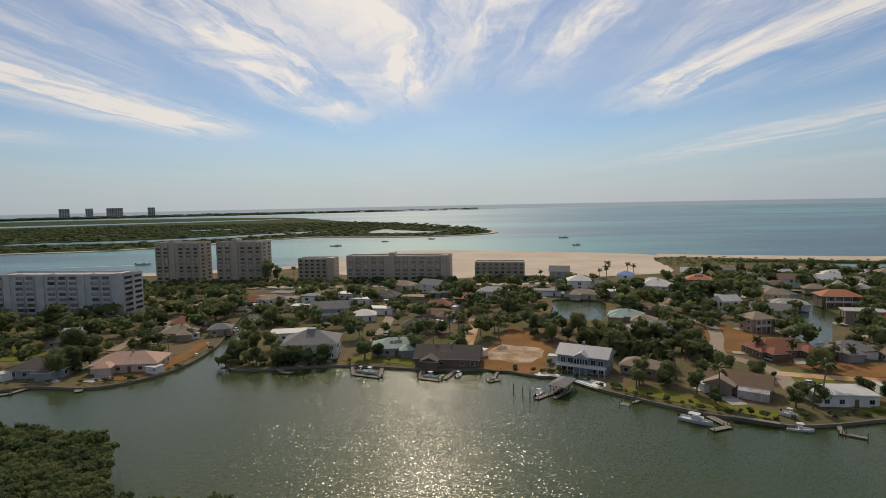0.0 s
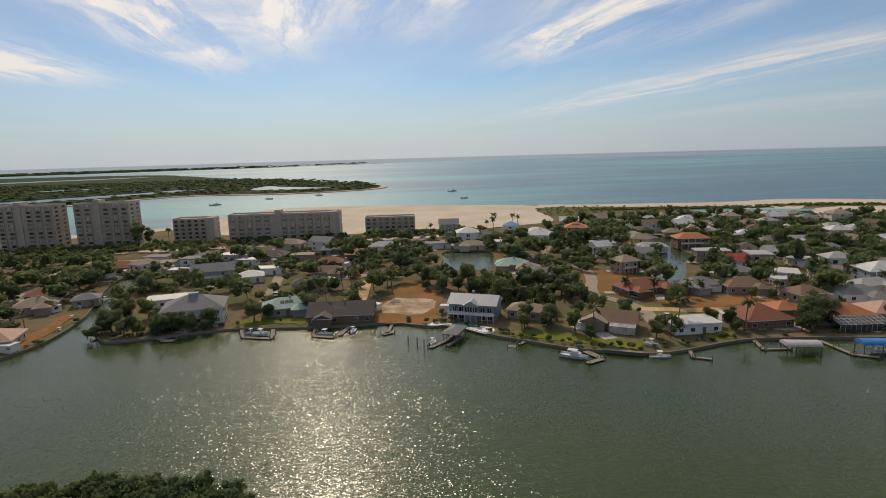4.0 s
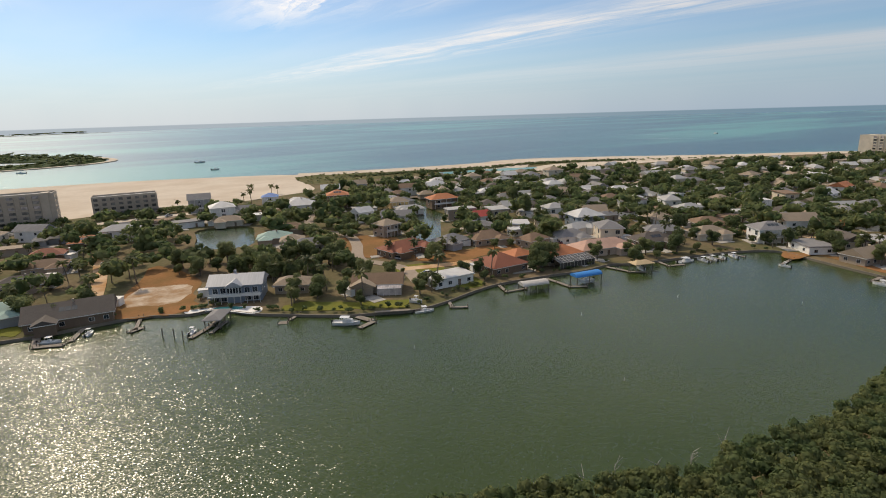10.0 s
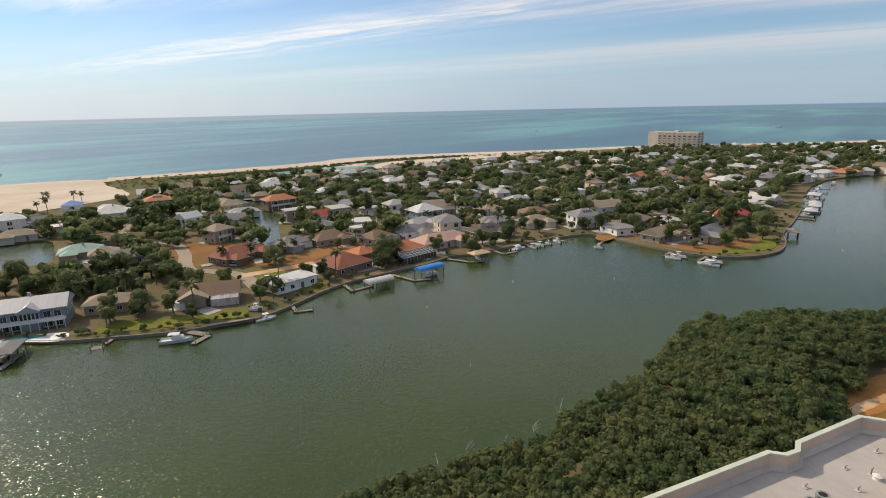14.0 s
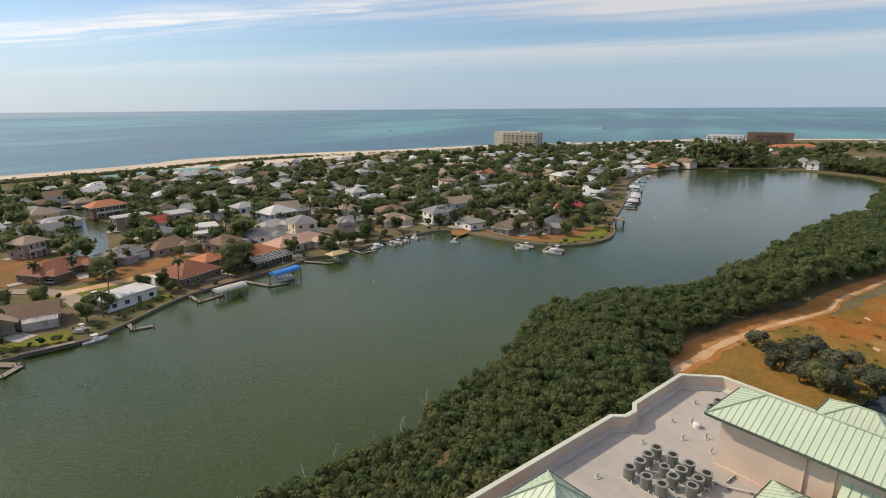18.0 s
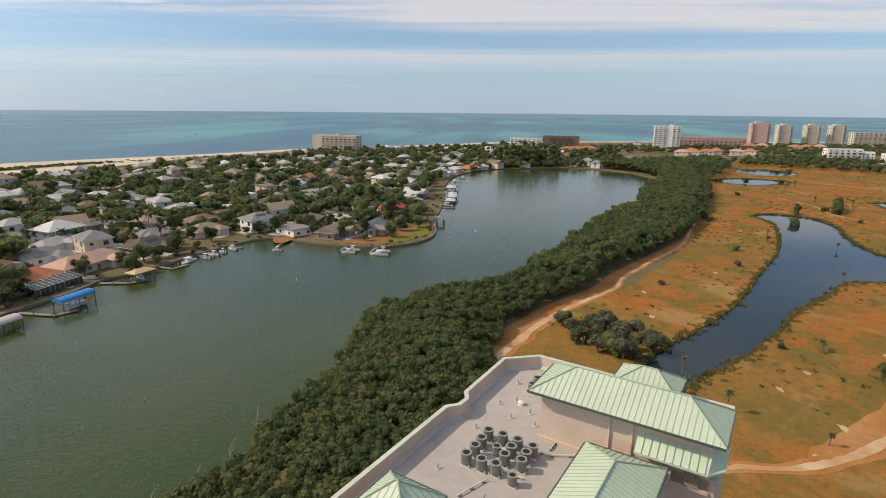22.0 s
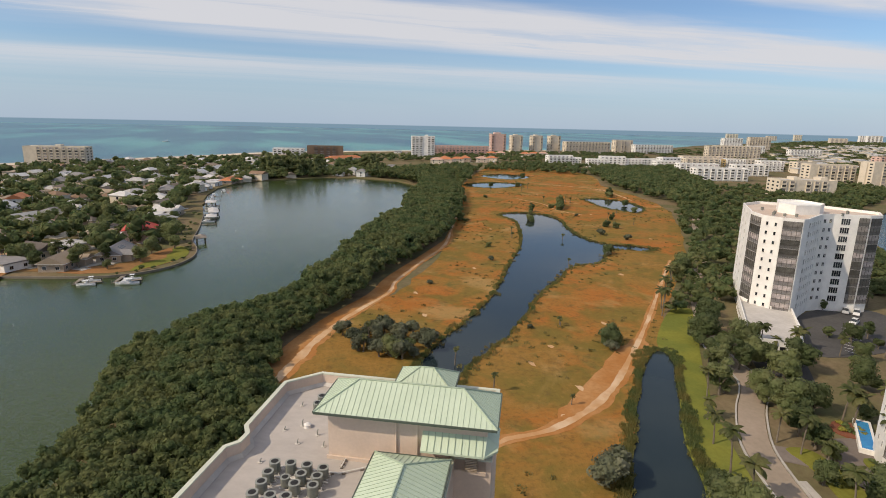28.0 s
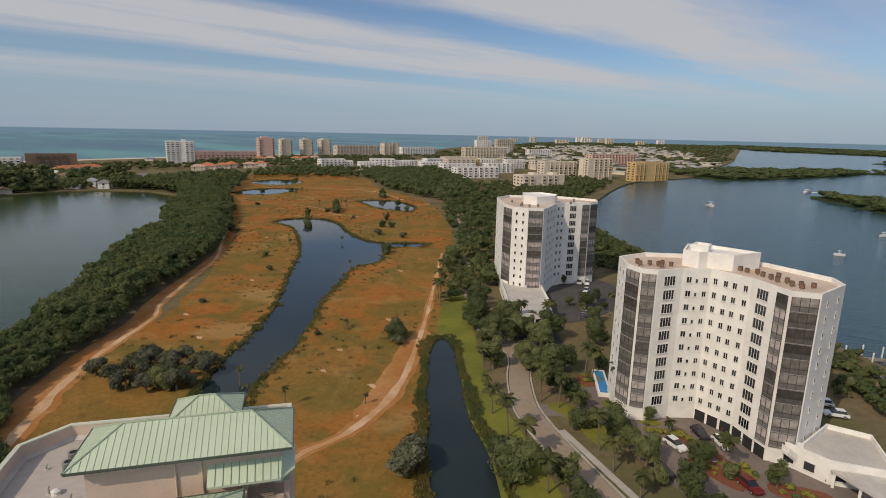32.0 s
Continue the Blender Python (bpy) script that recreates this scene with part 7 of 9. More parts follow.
boathouse(353, 17.4, 0, 8, 5, 3.0, M["r_white"], label="white-roofed boat shelter over the water")
boathouse(361, 18.0, 0, 7, 5, 3.2, M["r_white"], label="white-roofed boat shelter over the water")
boathouse(396, 20.5, 0, 11, 6, 3.0, M["r_white"], label="white-roofed boat shelter over the water")
for x, y, a in ((330, 20, 80), (346, 18.4, 90), (372, 19, 85), (384, 19.6, 90), (410, 20.6, 0), (428, 21, 0), (445, 20.5, 0), (470, 14, -10)):
    boat("cruiser", x, y, a)
for x in (322, 340, 357, 375, 392, 418, 440):
    dock([(x, 24), (x, 15)], 1.3)
for x, y, a in ((-104, 236, 80), (-101, 222, 80), (-98.5, 206, 70), (-100, 250, 82)):
    boat("small", x + 2.6, y, a), dock([(x, y - 3), (x + 1.6, y + 3)], 1.6)
dock([(-136, 173), (-138, 168), (-146, 164)], 1.6), dock([(-118, 171), (-116.5, 168.4)], 2.4), dock([(-80, 192), (-80, 210)], 1.6)
# boats under way
for x, y, a, k in ((186, 842, 10, "cruiser"), (171, 700, 20, "skiff"), (-150, 760, 15, "cruiser"), (-310, 560, 10, "cruiser"), (-90, 830, 160, "skiff"), (-20, 870, 160, "skiff"), (55, -420, 60, "skiff"), (180, -480, 140, "skiff"), (95, -760, 80, "cruiser"), (160, -690, 80, "cruiser"), (60, -330, 20, "small"), (1180, 620, 60, "cruiser"), (1450, 160, 80, "cruiser")):
    b_ob = boat(k, x, y, a)
    b_ob.scale = (1.8, 1.8, 1.8) if math.hypot(x, y) > 500 else (1.2, 1.2, 1.2)
M["foam"] = material("white_wake_foam", (0.85, 0.87, 0.88), (0.6, 0.66, 0.7), 0.9, 0.05, 0.3, place="World")
for x, y, a, n in ((-310, 560, 10, 120), (95, -760, 80, 60), (160, -690, 80, 40), (1180, 620, -60, 260), (1450, 160, -80, 150), (1010, 560, -58, 120), (-150, 760, 15, 70)):
    d = Vector((math.cos(radians(a)), math.sin(radians(a)), 0))
    p = Vector((x, y, 0)) - d * 4
    ribbon("boat_wake", [tuple((p - d * n * t)[:2]) for t in (0, 0.1, 0.3, 0.6, 1)], [1.5, 3.0, 3.6, 3.0, 0.6], 0.12, 0.05, M["foam"], "white foam trail behind a motorboat", "wake")
for x, y in ((155, 89), (96, 66), (120, 98), (176, 62), (260, 2), (330, -20), (380, -40), (64, 86), (70, 110), (300, 5), (420, -20)):
    by = thing("buoy", x, y, 0, 0, "small white marker buoy floating on the lagoon", "buoy", "buoys")
    S = Solid()
    S.tube((0, 0, -0.3), (0, 0, 0.35), 0.3, 0.22, 10)
    part("float", S.mesh("float", M["hull"]), by)
    S = Solid()
    S.tube((0, 0, 0.35), (0, 0, 1.2), 0.05, 0.05, 6)
    part("stick", S.mesh("stick", M["hull"]), by)

# terraces and yards behind the wall
M["sandy_lot"] = material("sandy_lot_soil", (0.58, 0.47, 0.36), (0.36, 0.22, 0.115), 0.95, 0.16, 1.0, spec=0.03, place="World", grain=0.3)
YARDS = (
    ("terrace", [(30, 178), (29.6, 174.4), (37, 172.4), (45.6, 161.0), (49, 166.5), (38, 174.5)], "white", "pale paved terrace round a pool"),
    ("dry_lot", [(10, 188), (25, 178), (33, 180), (36, 195), (42, 212), (32, 244), (22, 222)], "orange_dirt", "dry brown grass on an empty lot"),
    ("sand_lot", [(14.5, 197.5), (26.8, 188.5), (34.5, 195.5), (36.8, 206.8), (22.3, 213.5)], "sandy_lot", "bare pale sand on an empty lot"),
    ("yard", [(103, 212), (116, 240), (133, 222), (126, 204), (140, 182), (150, 172), (128, 166), (112, 186), (104, 198)], "orange_dirt", "orange dirt yard between houses"),
    ("yard", [(140, 168), (175, 165), (205, 160), (190, 172), (160, 180), (145, 178)], "orange_dirt", "orange dirt street verge"),
    ("lawn", [(102, 158), (116, 156), (119, 140), (110, 138), (108, 152)], "lawn", "green lawn beside a lagoon house"),
    ("lawn", [(104, 176), (118, 172), (117, 160), (103, 162)], "lawn", "green lawn inside a street bend"),
    ("lawn", [(54, 158), (66, 148), (76, 141), (84, 136), (88, 142), (74, 150), (60, 162)], "lawn", "green garden lawn along the seawall"),
    ("lawn", [(-36, 194), (-20, 192), (-12, 188), (-14, 198), (-34, 200)], "lawn", "green garden lawn along the seawall"),
    ("lawn", [(224, 84), (234, 92), (236, 76), (228, 58), (226, 46), (232, 34), (244, 26), (262, 25), (262, 34), (244, 42), (236, 60), (240, 80)], "orange_dirt", "dry orange lawn on the point"),
    ("lawn", [(226, 42), (234, 32), (246, 24.5), (262, 24), (264, 30), (246, 32), (236, 40)], "lawn", "yellow-green lawn at the tip of the point"),
    ("lawn", [(-108, 178), (-100, 188), (-98, 204), (-99, 226), (-104, 226), (-104, 204), (-108, 190), (-122, 178)], "orange_dirt", "brown lawn sloping to the seawall"),
    ("lawn", [(-190, 205), (-155, 205), (-150, 222), (-185, 226)], "lawn", "overgrown green lot"),
    ("lawn", [(300, 196), (330, 186), (340, 204), (310, 214)], "lawn", "green lot among houses"),
)
for i, (name, ring, mat, label) in enumerate(YARDS):
    sheet(name, [curve_through(ring, True, 4, 0.0 if name == "terrace" else 0.9, i)], GROUND + 0.06 + i * 0.006, M[mat], 0.2, label, "yard")
pool = thing("pool", 41, 171.2, GROUND + 0.1, -37, "small turquoise pool in a pale terrace", "pool")
S = Solid()
S.prism([(4.2 * math.cos(a) * (1 + 0.2 * math.cos(2 * a)), 1.5 * math.sin(a)) for a in (i * math.tau / 20 for i in range(20))], 0, 0.02)
part("water", S.mesh("water", material("pool_water", (0.05, 0.28, 0.28), (0.07, 0.34, 0.33), 0.08, 0.3, 3.0)), pool)
STREETS = (
    ([(101, 154), (106.5, 172), (103.8, 185), (100, 194), (103, 204), (112, 222), (118, 244), (112, 268), (122, 300), (150, 340)], 5.0, "asphalt"),
    ([(106, 172), (128, 164), (160, 158), (200, 150), (240, 128), (268, 112), (262, 70)], 5.0, "track"),
    ([(240, 128), (300, 118), (370, 92), (470, 78), (560, 60), (640, 10), (700, -80)], 5.0, "asphalt"),
    ([(200, 150), (240, 210), (290, 270), (340, 300)], 5.0, "asphalt"),
    ([(300, 118), (350, 190), (400, 250), (450, 290)], 5.0, "asphalt"),
    ([(-120, 345), (-40, 350), (40, 352), (110, 350), (170, 345), (260, 300), (360, 235), (470, 170), (580, 130), (700, 60)], 6.0, "asphalt"),
    ([(-48, 345), (-30, 300), (-28, 250), (-30, 215)], 5.0, "asphalt"), ([(20, 345), (16, 290), (12, 240), (8, 212)], 5.0, "track"),
    ([(-150, 340), (-140, 290), (-136, 250), (-134, 215)], 5.0, "asphalt"),
    ([(-400, 345), (-260, 350), (-120, 345)], 6.0, "asphalt"), ([(-150, 380), (-40, 376), (60, 374), (110, 368)], 9.0, "sand"),
)
for i, (line, width, mat) in enumerate(STREETS):
    ribbon("street", curve_through(line, False, 5), width, GROUND + 0.17 + i * 0.004, 0.2, M[mat], "narrow pale residential street", "road")


# ---- condominium blocks ----
PANELS = {}


def panel(w, h, kind):
    """A balcony or window piece for a block's wall: x across, z up, y outwards."""
    key = (round(w, 1), round(h, 1), kind)
    if key not in PANELS:
        S = Solid()
        if kind == "balcony":
            S.box(-w / 2, w / 2, 0.0, 0.05, 0.15, h, 1)
            S.box(-w / 2 - 0.1, w / 2 + 0.1, 0.0, 0.9, -0.15, 0.15, 0)
            S.box(-w / 2, w / 2, 0.82, 0.88, 0.15, 1.0, 2)
            S.box(-w / 2 - 0.1, -w / 2 + 0.05, 0, 0.9, 0.15, h, 0), S.box(w / 2 - 0.05, w / 2 + 0.1, 0, 0.9, 0.15, h, 0)
        else:
            S.box(-w / 2 - 0.1, w / 2 + 0.1, 0, 0.06, -0.1, h + 0.1, 0)
            S.box(-w / 2, w / 2, 0.02, 0.09, 0, h, 1)
        PANELS[key] = S
    return PANELS[key]


PANEL_MESH = {}


def block(name, x, y, rot, w, d, floors, cols, wall, label, fh=2.9, kind="balcony", base=1.0, sides=True, roof="flat_roof", extra=()):
    """A plain slab block: walls with a parapet, one balcony or window for each floor and column, roof rooms."""
    ob = thing(name, x, y, GROUND, rot, label, "apartment building", "condominiums")
    h = floors * fh + base
    ring = [(-w / 2, -d / 2), (w / 2, -d / 2), (w / 2, d / 2), (-w / 2, d / 2)]
    S = Solid()
    shell(S, ring, 0.4, -0.5, h + 0.9)
    part("wall", S.mesh("wall", M[wall]), ob)
    S = Solid()
    cap(S, inset(ring, 0.3), h)
    part("roof", S.mesh("roof", M[roof]), ob)
    for i, (bx, bw, bh) in enumerate(extra):
        S = Solid()
        S.box(bx - bw / 2, bx + bw / 2, -d / 2 - 0.6, 0, 0, h + bh)
        part("lift_tower", S.mesh("lift_tower", M[wall]), ob)
    to_eye = (Matrix.Rotation(radians(-rot), 2) @ (CAM - Vector((x, y)))).normalized()
    faces = [((0, -1), w, cols, kind)] if to_eye.y < 0 else [((0, 1), w, cols, kind)]
    if sides:
        faces.append(((1 if to_eye.x > 0 else -1, 0), d, max(1, round(d / 7)), "window"))
    for (sx, sy), length, n, kd in faces:
        pw = length / n * (0.72 if math.hypot(x, y) < 400 else 0.55 if kd == "balcony" else 0.42)
        key = (round(pw, 1), kd, wall)
        if key not in PANEL_MESH:
            PANEL_MESH[key] = panel(pw, fh - 0.45 if kd == "balcony" else 1.4, kd).mesh(kd, M[wall], M["screen" if kd == "balcony" else "glass"], M[wall])
        turn = {(0, -1): 180, (0, 1): 0, (-1, 0): 90, (1, 0): -90}[(sx, sy)]
        spots = [-length / 2 + (i + 0.5) * length / n for i in range(n)]
        spots = [q for q in spots if not (sy and any(abs(q - bx) < bw / 2 + 0.6 for bx, bw, _ in extra))]
        far = math.hypot(x, y) > 400
        if far:
            R, one = Solid(), panel(pw, fh - 0.45 if kd == "balcony" else 1.4, kd)
            for q in spots:
                m = len(R.v)
                R.v += [(q * (-1 if turn == 180 else 1) * abs(sy) + q * abs(sx) * (1 if turn == 90 else -1) + a, b, c) for a, b, c in one.v]
                R.f += [tuple(m + i for i in g) for g in one.f]
                R.k += one.k
            row = R.mesh(kd + "_row", M[wall], M["screen" if kd == "balcony" else "glass"], M[wall])
        for f in range(floors):
            z = base + f * fh + (0.1 if kd == "balcony" else 0.9)
            if far:
                part(kd + "_row", row, ob, pose(sx * w / 2, sy * d / 2, z, 0, 0, turn))
                continue
            for q in spots:
                part(kd, PANEL_MESH[key], ob, pose(q * abs(sy) + sx * w / 2, q * abs(sx) + sy * d / 2, z, 0, 0, turn))
    return ob


block("condo_block", -208, 300, -6, 76, 16, 7, 12, "pale_grey", "long seven-storey white apartment block with recessed balconies", 2.95, base=1.0, extra=((-30, 4, 0.6), (-10, 4, 0.6), (14, 4, 0.6), (36, 4, 1.4)))
block("condo_slab", -203, 424, -8, 37, 16, 10, 6, "beige", "eleven-storey tan apartment slab with a dark lift tower", 2.85, extra=((-4, 4, 3.0),))
block("condo_slab", -155, 422, -8, 37, 16, 10, 6, "beige", "eleven-storey tan apartment slab with a dark lift tower", 2.85, extra=((-3, 4, 3.0),))
block("condo_block", -98, 424, -8, 28, 14, 5, 6, "beige", "six-storey brown apartment block near the beach", 2.9, extra=((12, 6, 1.2),))
block("condo_block", -33, 402, -8, 77, 14, 6, 13, "beige", "long six-storey brown apartment block behind the beach", 2.9, extra=((-4, 4, 3.2), (34, 4, 1.0)))
block("condo_block", 41, 400, -8, 36, 12, 4, 8, "beige", "low four-storey brown apartment block at the beach", 2.9)
block("hotel", 713, 185, 78, 62, 16, 7, 10, "cream", "cream seven-storey beach hotel", 3.0, extra=((0, 5, 2.5), (26, 8, 0.5)))
block("condo_block", 824, -67, 78, 44, 14, 5, 7, "white", "white beach apartment block", 3.0)
block("condo_block", 836, -120, 78, 52, 16, 6, 6, "brown", "dark brown beach apartment block", 3.0, extra=((-24, 4, 0.5), (0, 4, 0.5), (24, 4, 0.5)))
block("condo_tower_far", 872, -284, 75, 38, 16, 11, 6, "white", "white eleven-storey beach tower", 3.0, extra=((-6, 5, 3),))
block("condo_block", 942, -376, 78, 107, 16, 5, 16, "pink", "long salmon apartment block with tiled roofs", 3.0, roof="r_orange")
block("condo_tower_far", 1010, -486, 80, 30, 18, 12, 5, "pink", "salmon twelve-storey beach tower", 3.0, extra=((0, 14, 3.5),))
for y in (-543, -591, -634):
    block("condo_tower_far", 1040, y, 84, 24, 16, 11, 4, "cream", "cream eleven-storey beach tower with a flat cap", 3.0, extra=((0, 8, 3.0),))
block("condo_block", 1005, -693, 84, 104, 16, 8, 14, "cream", "long cream beach apartment block", 2.8)
block("condo_block", 1043, -814, 84, 44, 16, 9, 6, "cream", "cream beach apartment block with twin wings", 2.9, extra=((-12, 6, 1), (12, 6, 1)))
block("condo_block", 988, -852, 84, 95, 14, 6, 13, "white", "long white beach apartment block", 3.0)
wr = random.Random(5)
for i in range(14):
    f = i / 13
    x, y = 690 - 120 * f + wr.uniform(-25, 25), -440 - 290 * f + wr.uniform(-12, 12)
    block("condo_row", x, y, 74 + wr.uniform(-12, 12), wr.uniform(26, 38), 14, wr.choice((3, 4, 4)), 6, wr.choice(("white", "white", "cream", "yellow")), "low white apartment row with pale roofs among trees", 3.2, kind="window" if i % 2 else "balcony", roof="r_white")
for x, y, w, fl, wall in ((476, -505, 60, 4, "white"), (545, -540, 50, 4, "white"), (590, -590, 46, 5, "cream"), (520, -600, 44, 4, "white"), (640, -640, 60, 5, "cream"), (790, -866, 100, 8, "cream"), (900, -980, 70, 7, "cream"), (1128, -1330, 60, 12, "cream"), (1080, -1180, 50, 11, "white"), (980, -1120, 80, 6, "white"), (860, -1150, 70, 5, "white")):
    block("condo_block", x, y, 72, w, 15, fl, max(5, int(w / 7)), wall, f"{'white' if wall == 'white' else 'cream'} apartment block beyond the golf course", 3.0)
block("condo_block", 349, -466, 70, 50, 20, 4, 7, "cream", "stepped cream apartment block by the bay", 3.2, extra=((-20, 6, 2.5), (4, 6, 2.5)))
block("condo_block", 172, -212, 70, 16, 12, 7, 3, "yellow", "ochre apartment building behind the white tower", 3.0)
block("condo_block", 427, -610, 72, 52, 16, 6, 7, "cream", "cream and white bay apartment block", 3.2, extra=((22, 7, 1.5),))
block("condo_slab", 382, -632, 72, 40, 16, 8, 5, "cream", "eight-storey apartment slab with dark glazed front", 3.1, extra=((17, 9, 0.5),))
block("condo_block", 333, -674, 70, 55, 16, 7, 9, "yellow", "yellow bayside apartment block at the water's edge", 3.1, extra=((2, 8, 1.2),))
block("condo_block", 535, -938, 75, 112, 16, 6, 14, "pink", "long red apartment block in the far town", 3.3)
for i, (x, y) in enumerate(((-2700, 3900), (-2560, 3960), (-2430, 4010), (-2385, 4030), (-2190, 4110))):
    block("far_tower", x * 0.98, y * 0.98, 32, 62 if i in (0, 2) else 46, 30, 9, 4, "pale_grey", "grey tower on the far mainland skyline", 7.0, sides=False)
for i in range(12):
    block("far_tower", 1900 + wr.uniform(-300, 500), -2500 - i * 120 + wr.uniform(-60, 60), 60, wr.uniform(40, 80), 20, wr.randint(4, 9), 4, wr.choice(("white", "cream")), "pale building in the far beach town", 4.0, sides=False)

# far town across the bay: small roofs in one mesh
town = Solid()
tr2 = random.Random(9)
for i in range(420):
    f = tr2.random()
    x, y = 420 + 900 * f + tr2.uniform(-150, 260), -820 - 1500 * f + tr2.uniform(-260, 200)
    if not inside((x, y), outer):
        continue
    m = pose(x, y, GROUND, 0, 0, tr2.uniform(0, 90))
    w, d, h = tr2.uniform(6, 11), tr2.uniform(5, 8), tr2.uniform(3.5, 7)
    town.box(-w, w, -d, d, 0, h, 0, m)
    town.box(-w - 0.8, w + 0.8, -d - 0.8, d + 0.8, h, h + 0.8, 1, m)
tagged(new("far_town_houses", town.mesh("far_town_houses", M["cream"], M["r_white"])), "scattered pale houses of the far beach town", "houses", kind="stuff")


# ---- trees ----
tre = random.Random(31)


def free(x, y, gap):
    return clear(x, y, gap) and not wet(x, y)


OPEN = [[(310, 392), (362, 446), (414, 462), (440, 438), (398, 402), (350, 390)], [(466, 384), (530, 408), (588, 383), (530, 345), (478, 354)], [(10, 186), (27, 178), (36, 184), (42, 212), (32, 246), (20, 222)], [(103, 200), (106, 232), (136, 228), (128, 186), (142, 172), (205, 162), (190, 154), (145, 154), (104, 150)], [(93, 190), (94, 180), (106, 176), (106, 214)]]
low = lambda x, y: x > 200 and 0.48 * x + 0.88 * y > 495
near_trees, far_trees = [], []
for x, y in scatter(ISLAND, 6.9, 41, 0.5) + scatter(WEST, 6.4, 42, 0.5):
    if not free(x, y, -1.2) or tre.random() < 0.16 or any(inside((x, y), q) for q in OPEN):
        continue
    if x < 60 and tre.random() < 0.4 or x < 240 and y < 330 and tre.random() < 0.25 or 40 < x < 96 and 228 < y < 262:
        continue
    if low(x, y) and (tre.random() < 0.78 or x > 370 and 0.48 * x + 0.88 * y > 508):
        continue
    near_shore = y < 215 and x < 240 or x < 270 and y < 150
    (near_trees if near_shore else far_trees).append((x, y))
tre.shuffle(near_trees)
for i, (x, y) in enumerate(near_trees[:120]):
    if tre.random() < 0.36:
        plant("palm", i, x, y, tre.uniform(0.75, 1.15), tre.uniform(0, 360))
    else:
        plant("broad", i, x, y, tre.uniform(0.5, 1.0), tre.uniform(0, 360))
far_trees += near_trees[120:]
big = lambda: 1.65 if tre.random() < 0.27 else 0.95
thicket("garden_trees", [(x, y, GROUND - 0.5, tre.uniform(2.5, 4.6) * k, tre.uniform(4.0, 7.6) * k) for x, y in far_trees for k in (0.5 if low(x, y) else big(),)], M["leaf"], "dark green garden trees between the houses", "trees", 0.23, 4, 46, 12)
# shore gardens: palms and small trees close behind the seawall
for i, (x, y) in enumerate([(9, 268), (12, 276), (6, 244), (15, 230), (21, 230), (22, 221), (-8, 234), (2, 242), (-13, 212), (7, 202), (62, 189), (70, 178), (84, 188), (106, 150), (132, 182), (118, 182), (112, 192), (72, 167), (57, 160), (76, 148), (98, 142), (124, 142), (150, 136)]):
    plant("palm", i, x, y, tre.uniform(0.95, 1.25), i * 53)
for i, (x, y, s) in enumerate([(-11, 202, 1.0), (-14, 214, 0.9), (6, 200, 0.8), (36, 186, 0.5), (61, 166, 0.9), (59, 163, 0.7), (66, 161, 0.9), (69, 165, 0.8), (77, 152, 0.7), (73, 155, 0.8), (94, 143, 0.7), (100, 150, 0.8), (102, 144, 0.6), (120, 141, 0.8), (122, 146, 0.7), (118, 150, 0.7), (144, 137, 1.1), (147, 141, 1.0), (150, 139, 0.9), (170, 132, 0.8), (173, 136, 0.7), (127, 178, 0.8), (122, 174, 0.9), (68, 186, 1.1), (74, 182, 1.0), (190, 124, 0.9), (196, 122, 0.8), (202, 118, 0.9), (210, 114, 0.8), (184, 128, 0.7), (-30, 197, 1.0), (-25, 199, 0.9), (-2, 192, 0.7), (232, 50, 0.8), (236, 60, 1.0), (240, 40, 0.8), (262, 30, 1.0), (276, 32, 1.1), (296, 30, 1.0)]):
    plant("broad", i, x, y, s * 1.22, i * 71)
for i, (x, y, s) in enumerate([(244, 76, 1.2), (250, 80, 1.1), (263, 96, 1.3), (241, 52, 1.1), (277, 61, 1.6), (349, 90, 1.8), (254, 38, 1.0), (315, 36, 1.3), (334, 68, 1.6), (224, 115, 1.0), (229, 126, 1.1), (239, 139, 1.2), (262, 172, 1.5), (241, 93, 1.1), (254, 122, 1.2), (90, 184, 1.1), (92, 200, 1.2), (122, 178, 1.2), (148, 142, 1.4), (145, 138, 1.2), (140, 137, 0.9), (155, 142, 1.1), (74, 146, 0.9), (214, 216, 1.7), (245, 259, 1.7), (225, 334, 1.5), (178, 121, 0.9), (188, 118, 0.9), (212, 124, 1.1)]):
    if free(x, y, -6):
        plant("broad", i + 1, x, y, s, i * 37)
for i, (x, y, s) in enumerate([(-134, 183, 1.3), (-142, 191, 1.5), (-131, 188, 1.2), (-129, 194, 1.2), (-143, 218, 1.3), (-146, 211, 1.5), (-119, 222, 1.4), (-142, 263, 1.4), (-136, 259, 1.2), (-115, 253, 1.4), (-115, 270, 1.5), (-149, 308, 1.4), (-165, 224, 1.3), (-177, 262, 1.4), (-180, 280, 1.3), (-178, 292, 1.2), (-83, 221, 1.0), (-74, 209, 1.1), (-69, 212, 1.2), (-62, 204, 1.0), (-77, 199, 1.1), (-54, 195, 0.9), (-68, 192, 0.9), (-61, 193, 0.9), (-87, 240, 1.0), (-84, 259, 1.2), (-46, 195, 0.8), (-87, 284, 1.2), (-60, 280, 1.3)]):
    if free(x, y, -7):
        plant("broad", i + 2, x, y, s, i * 41)
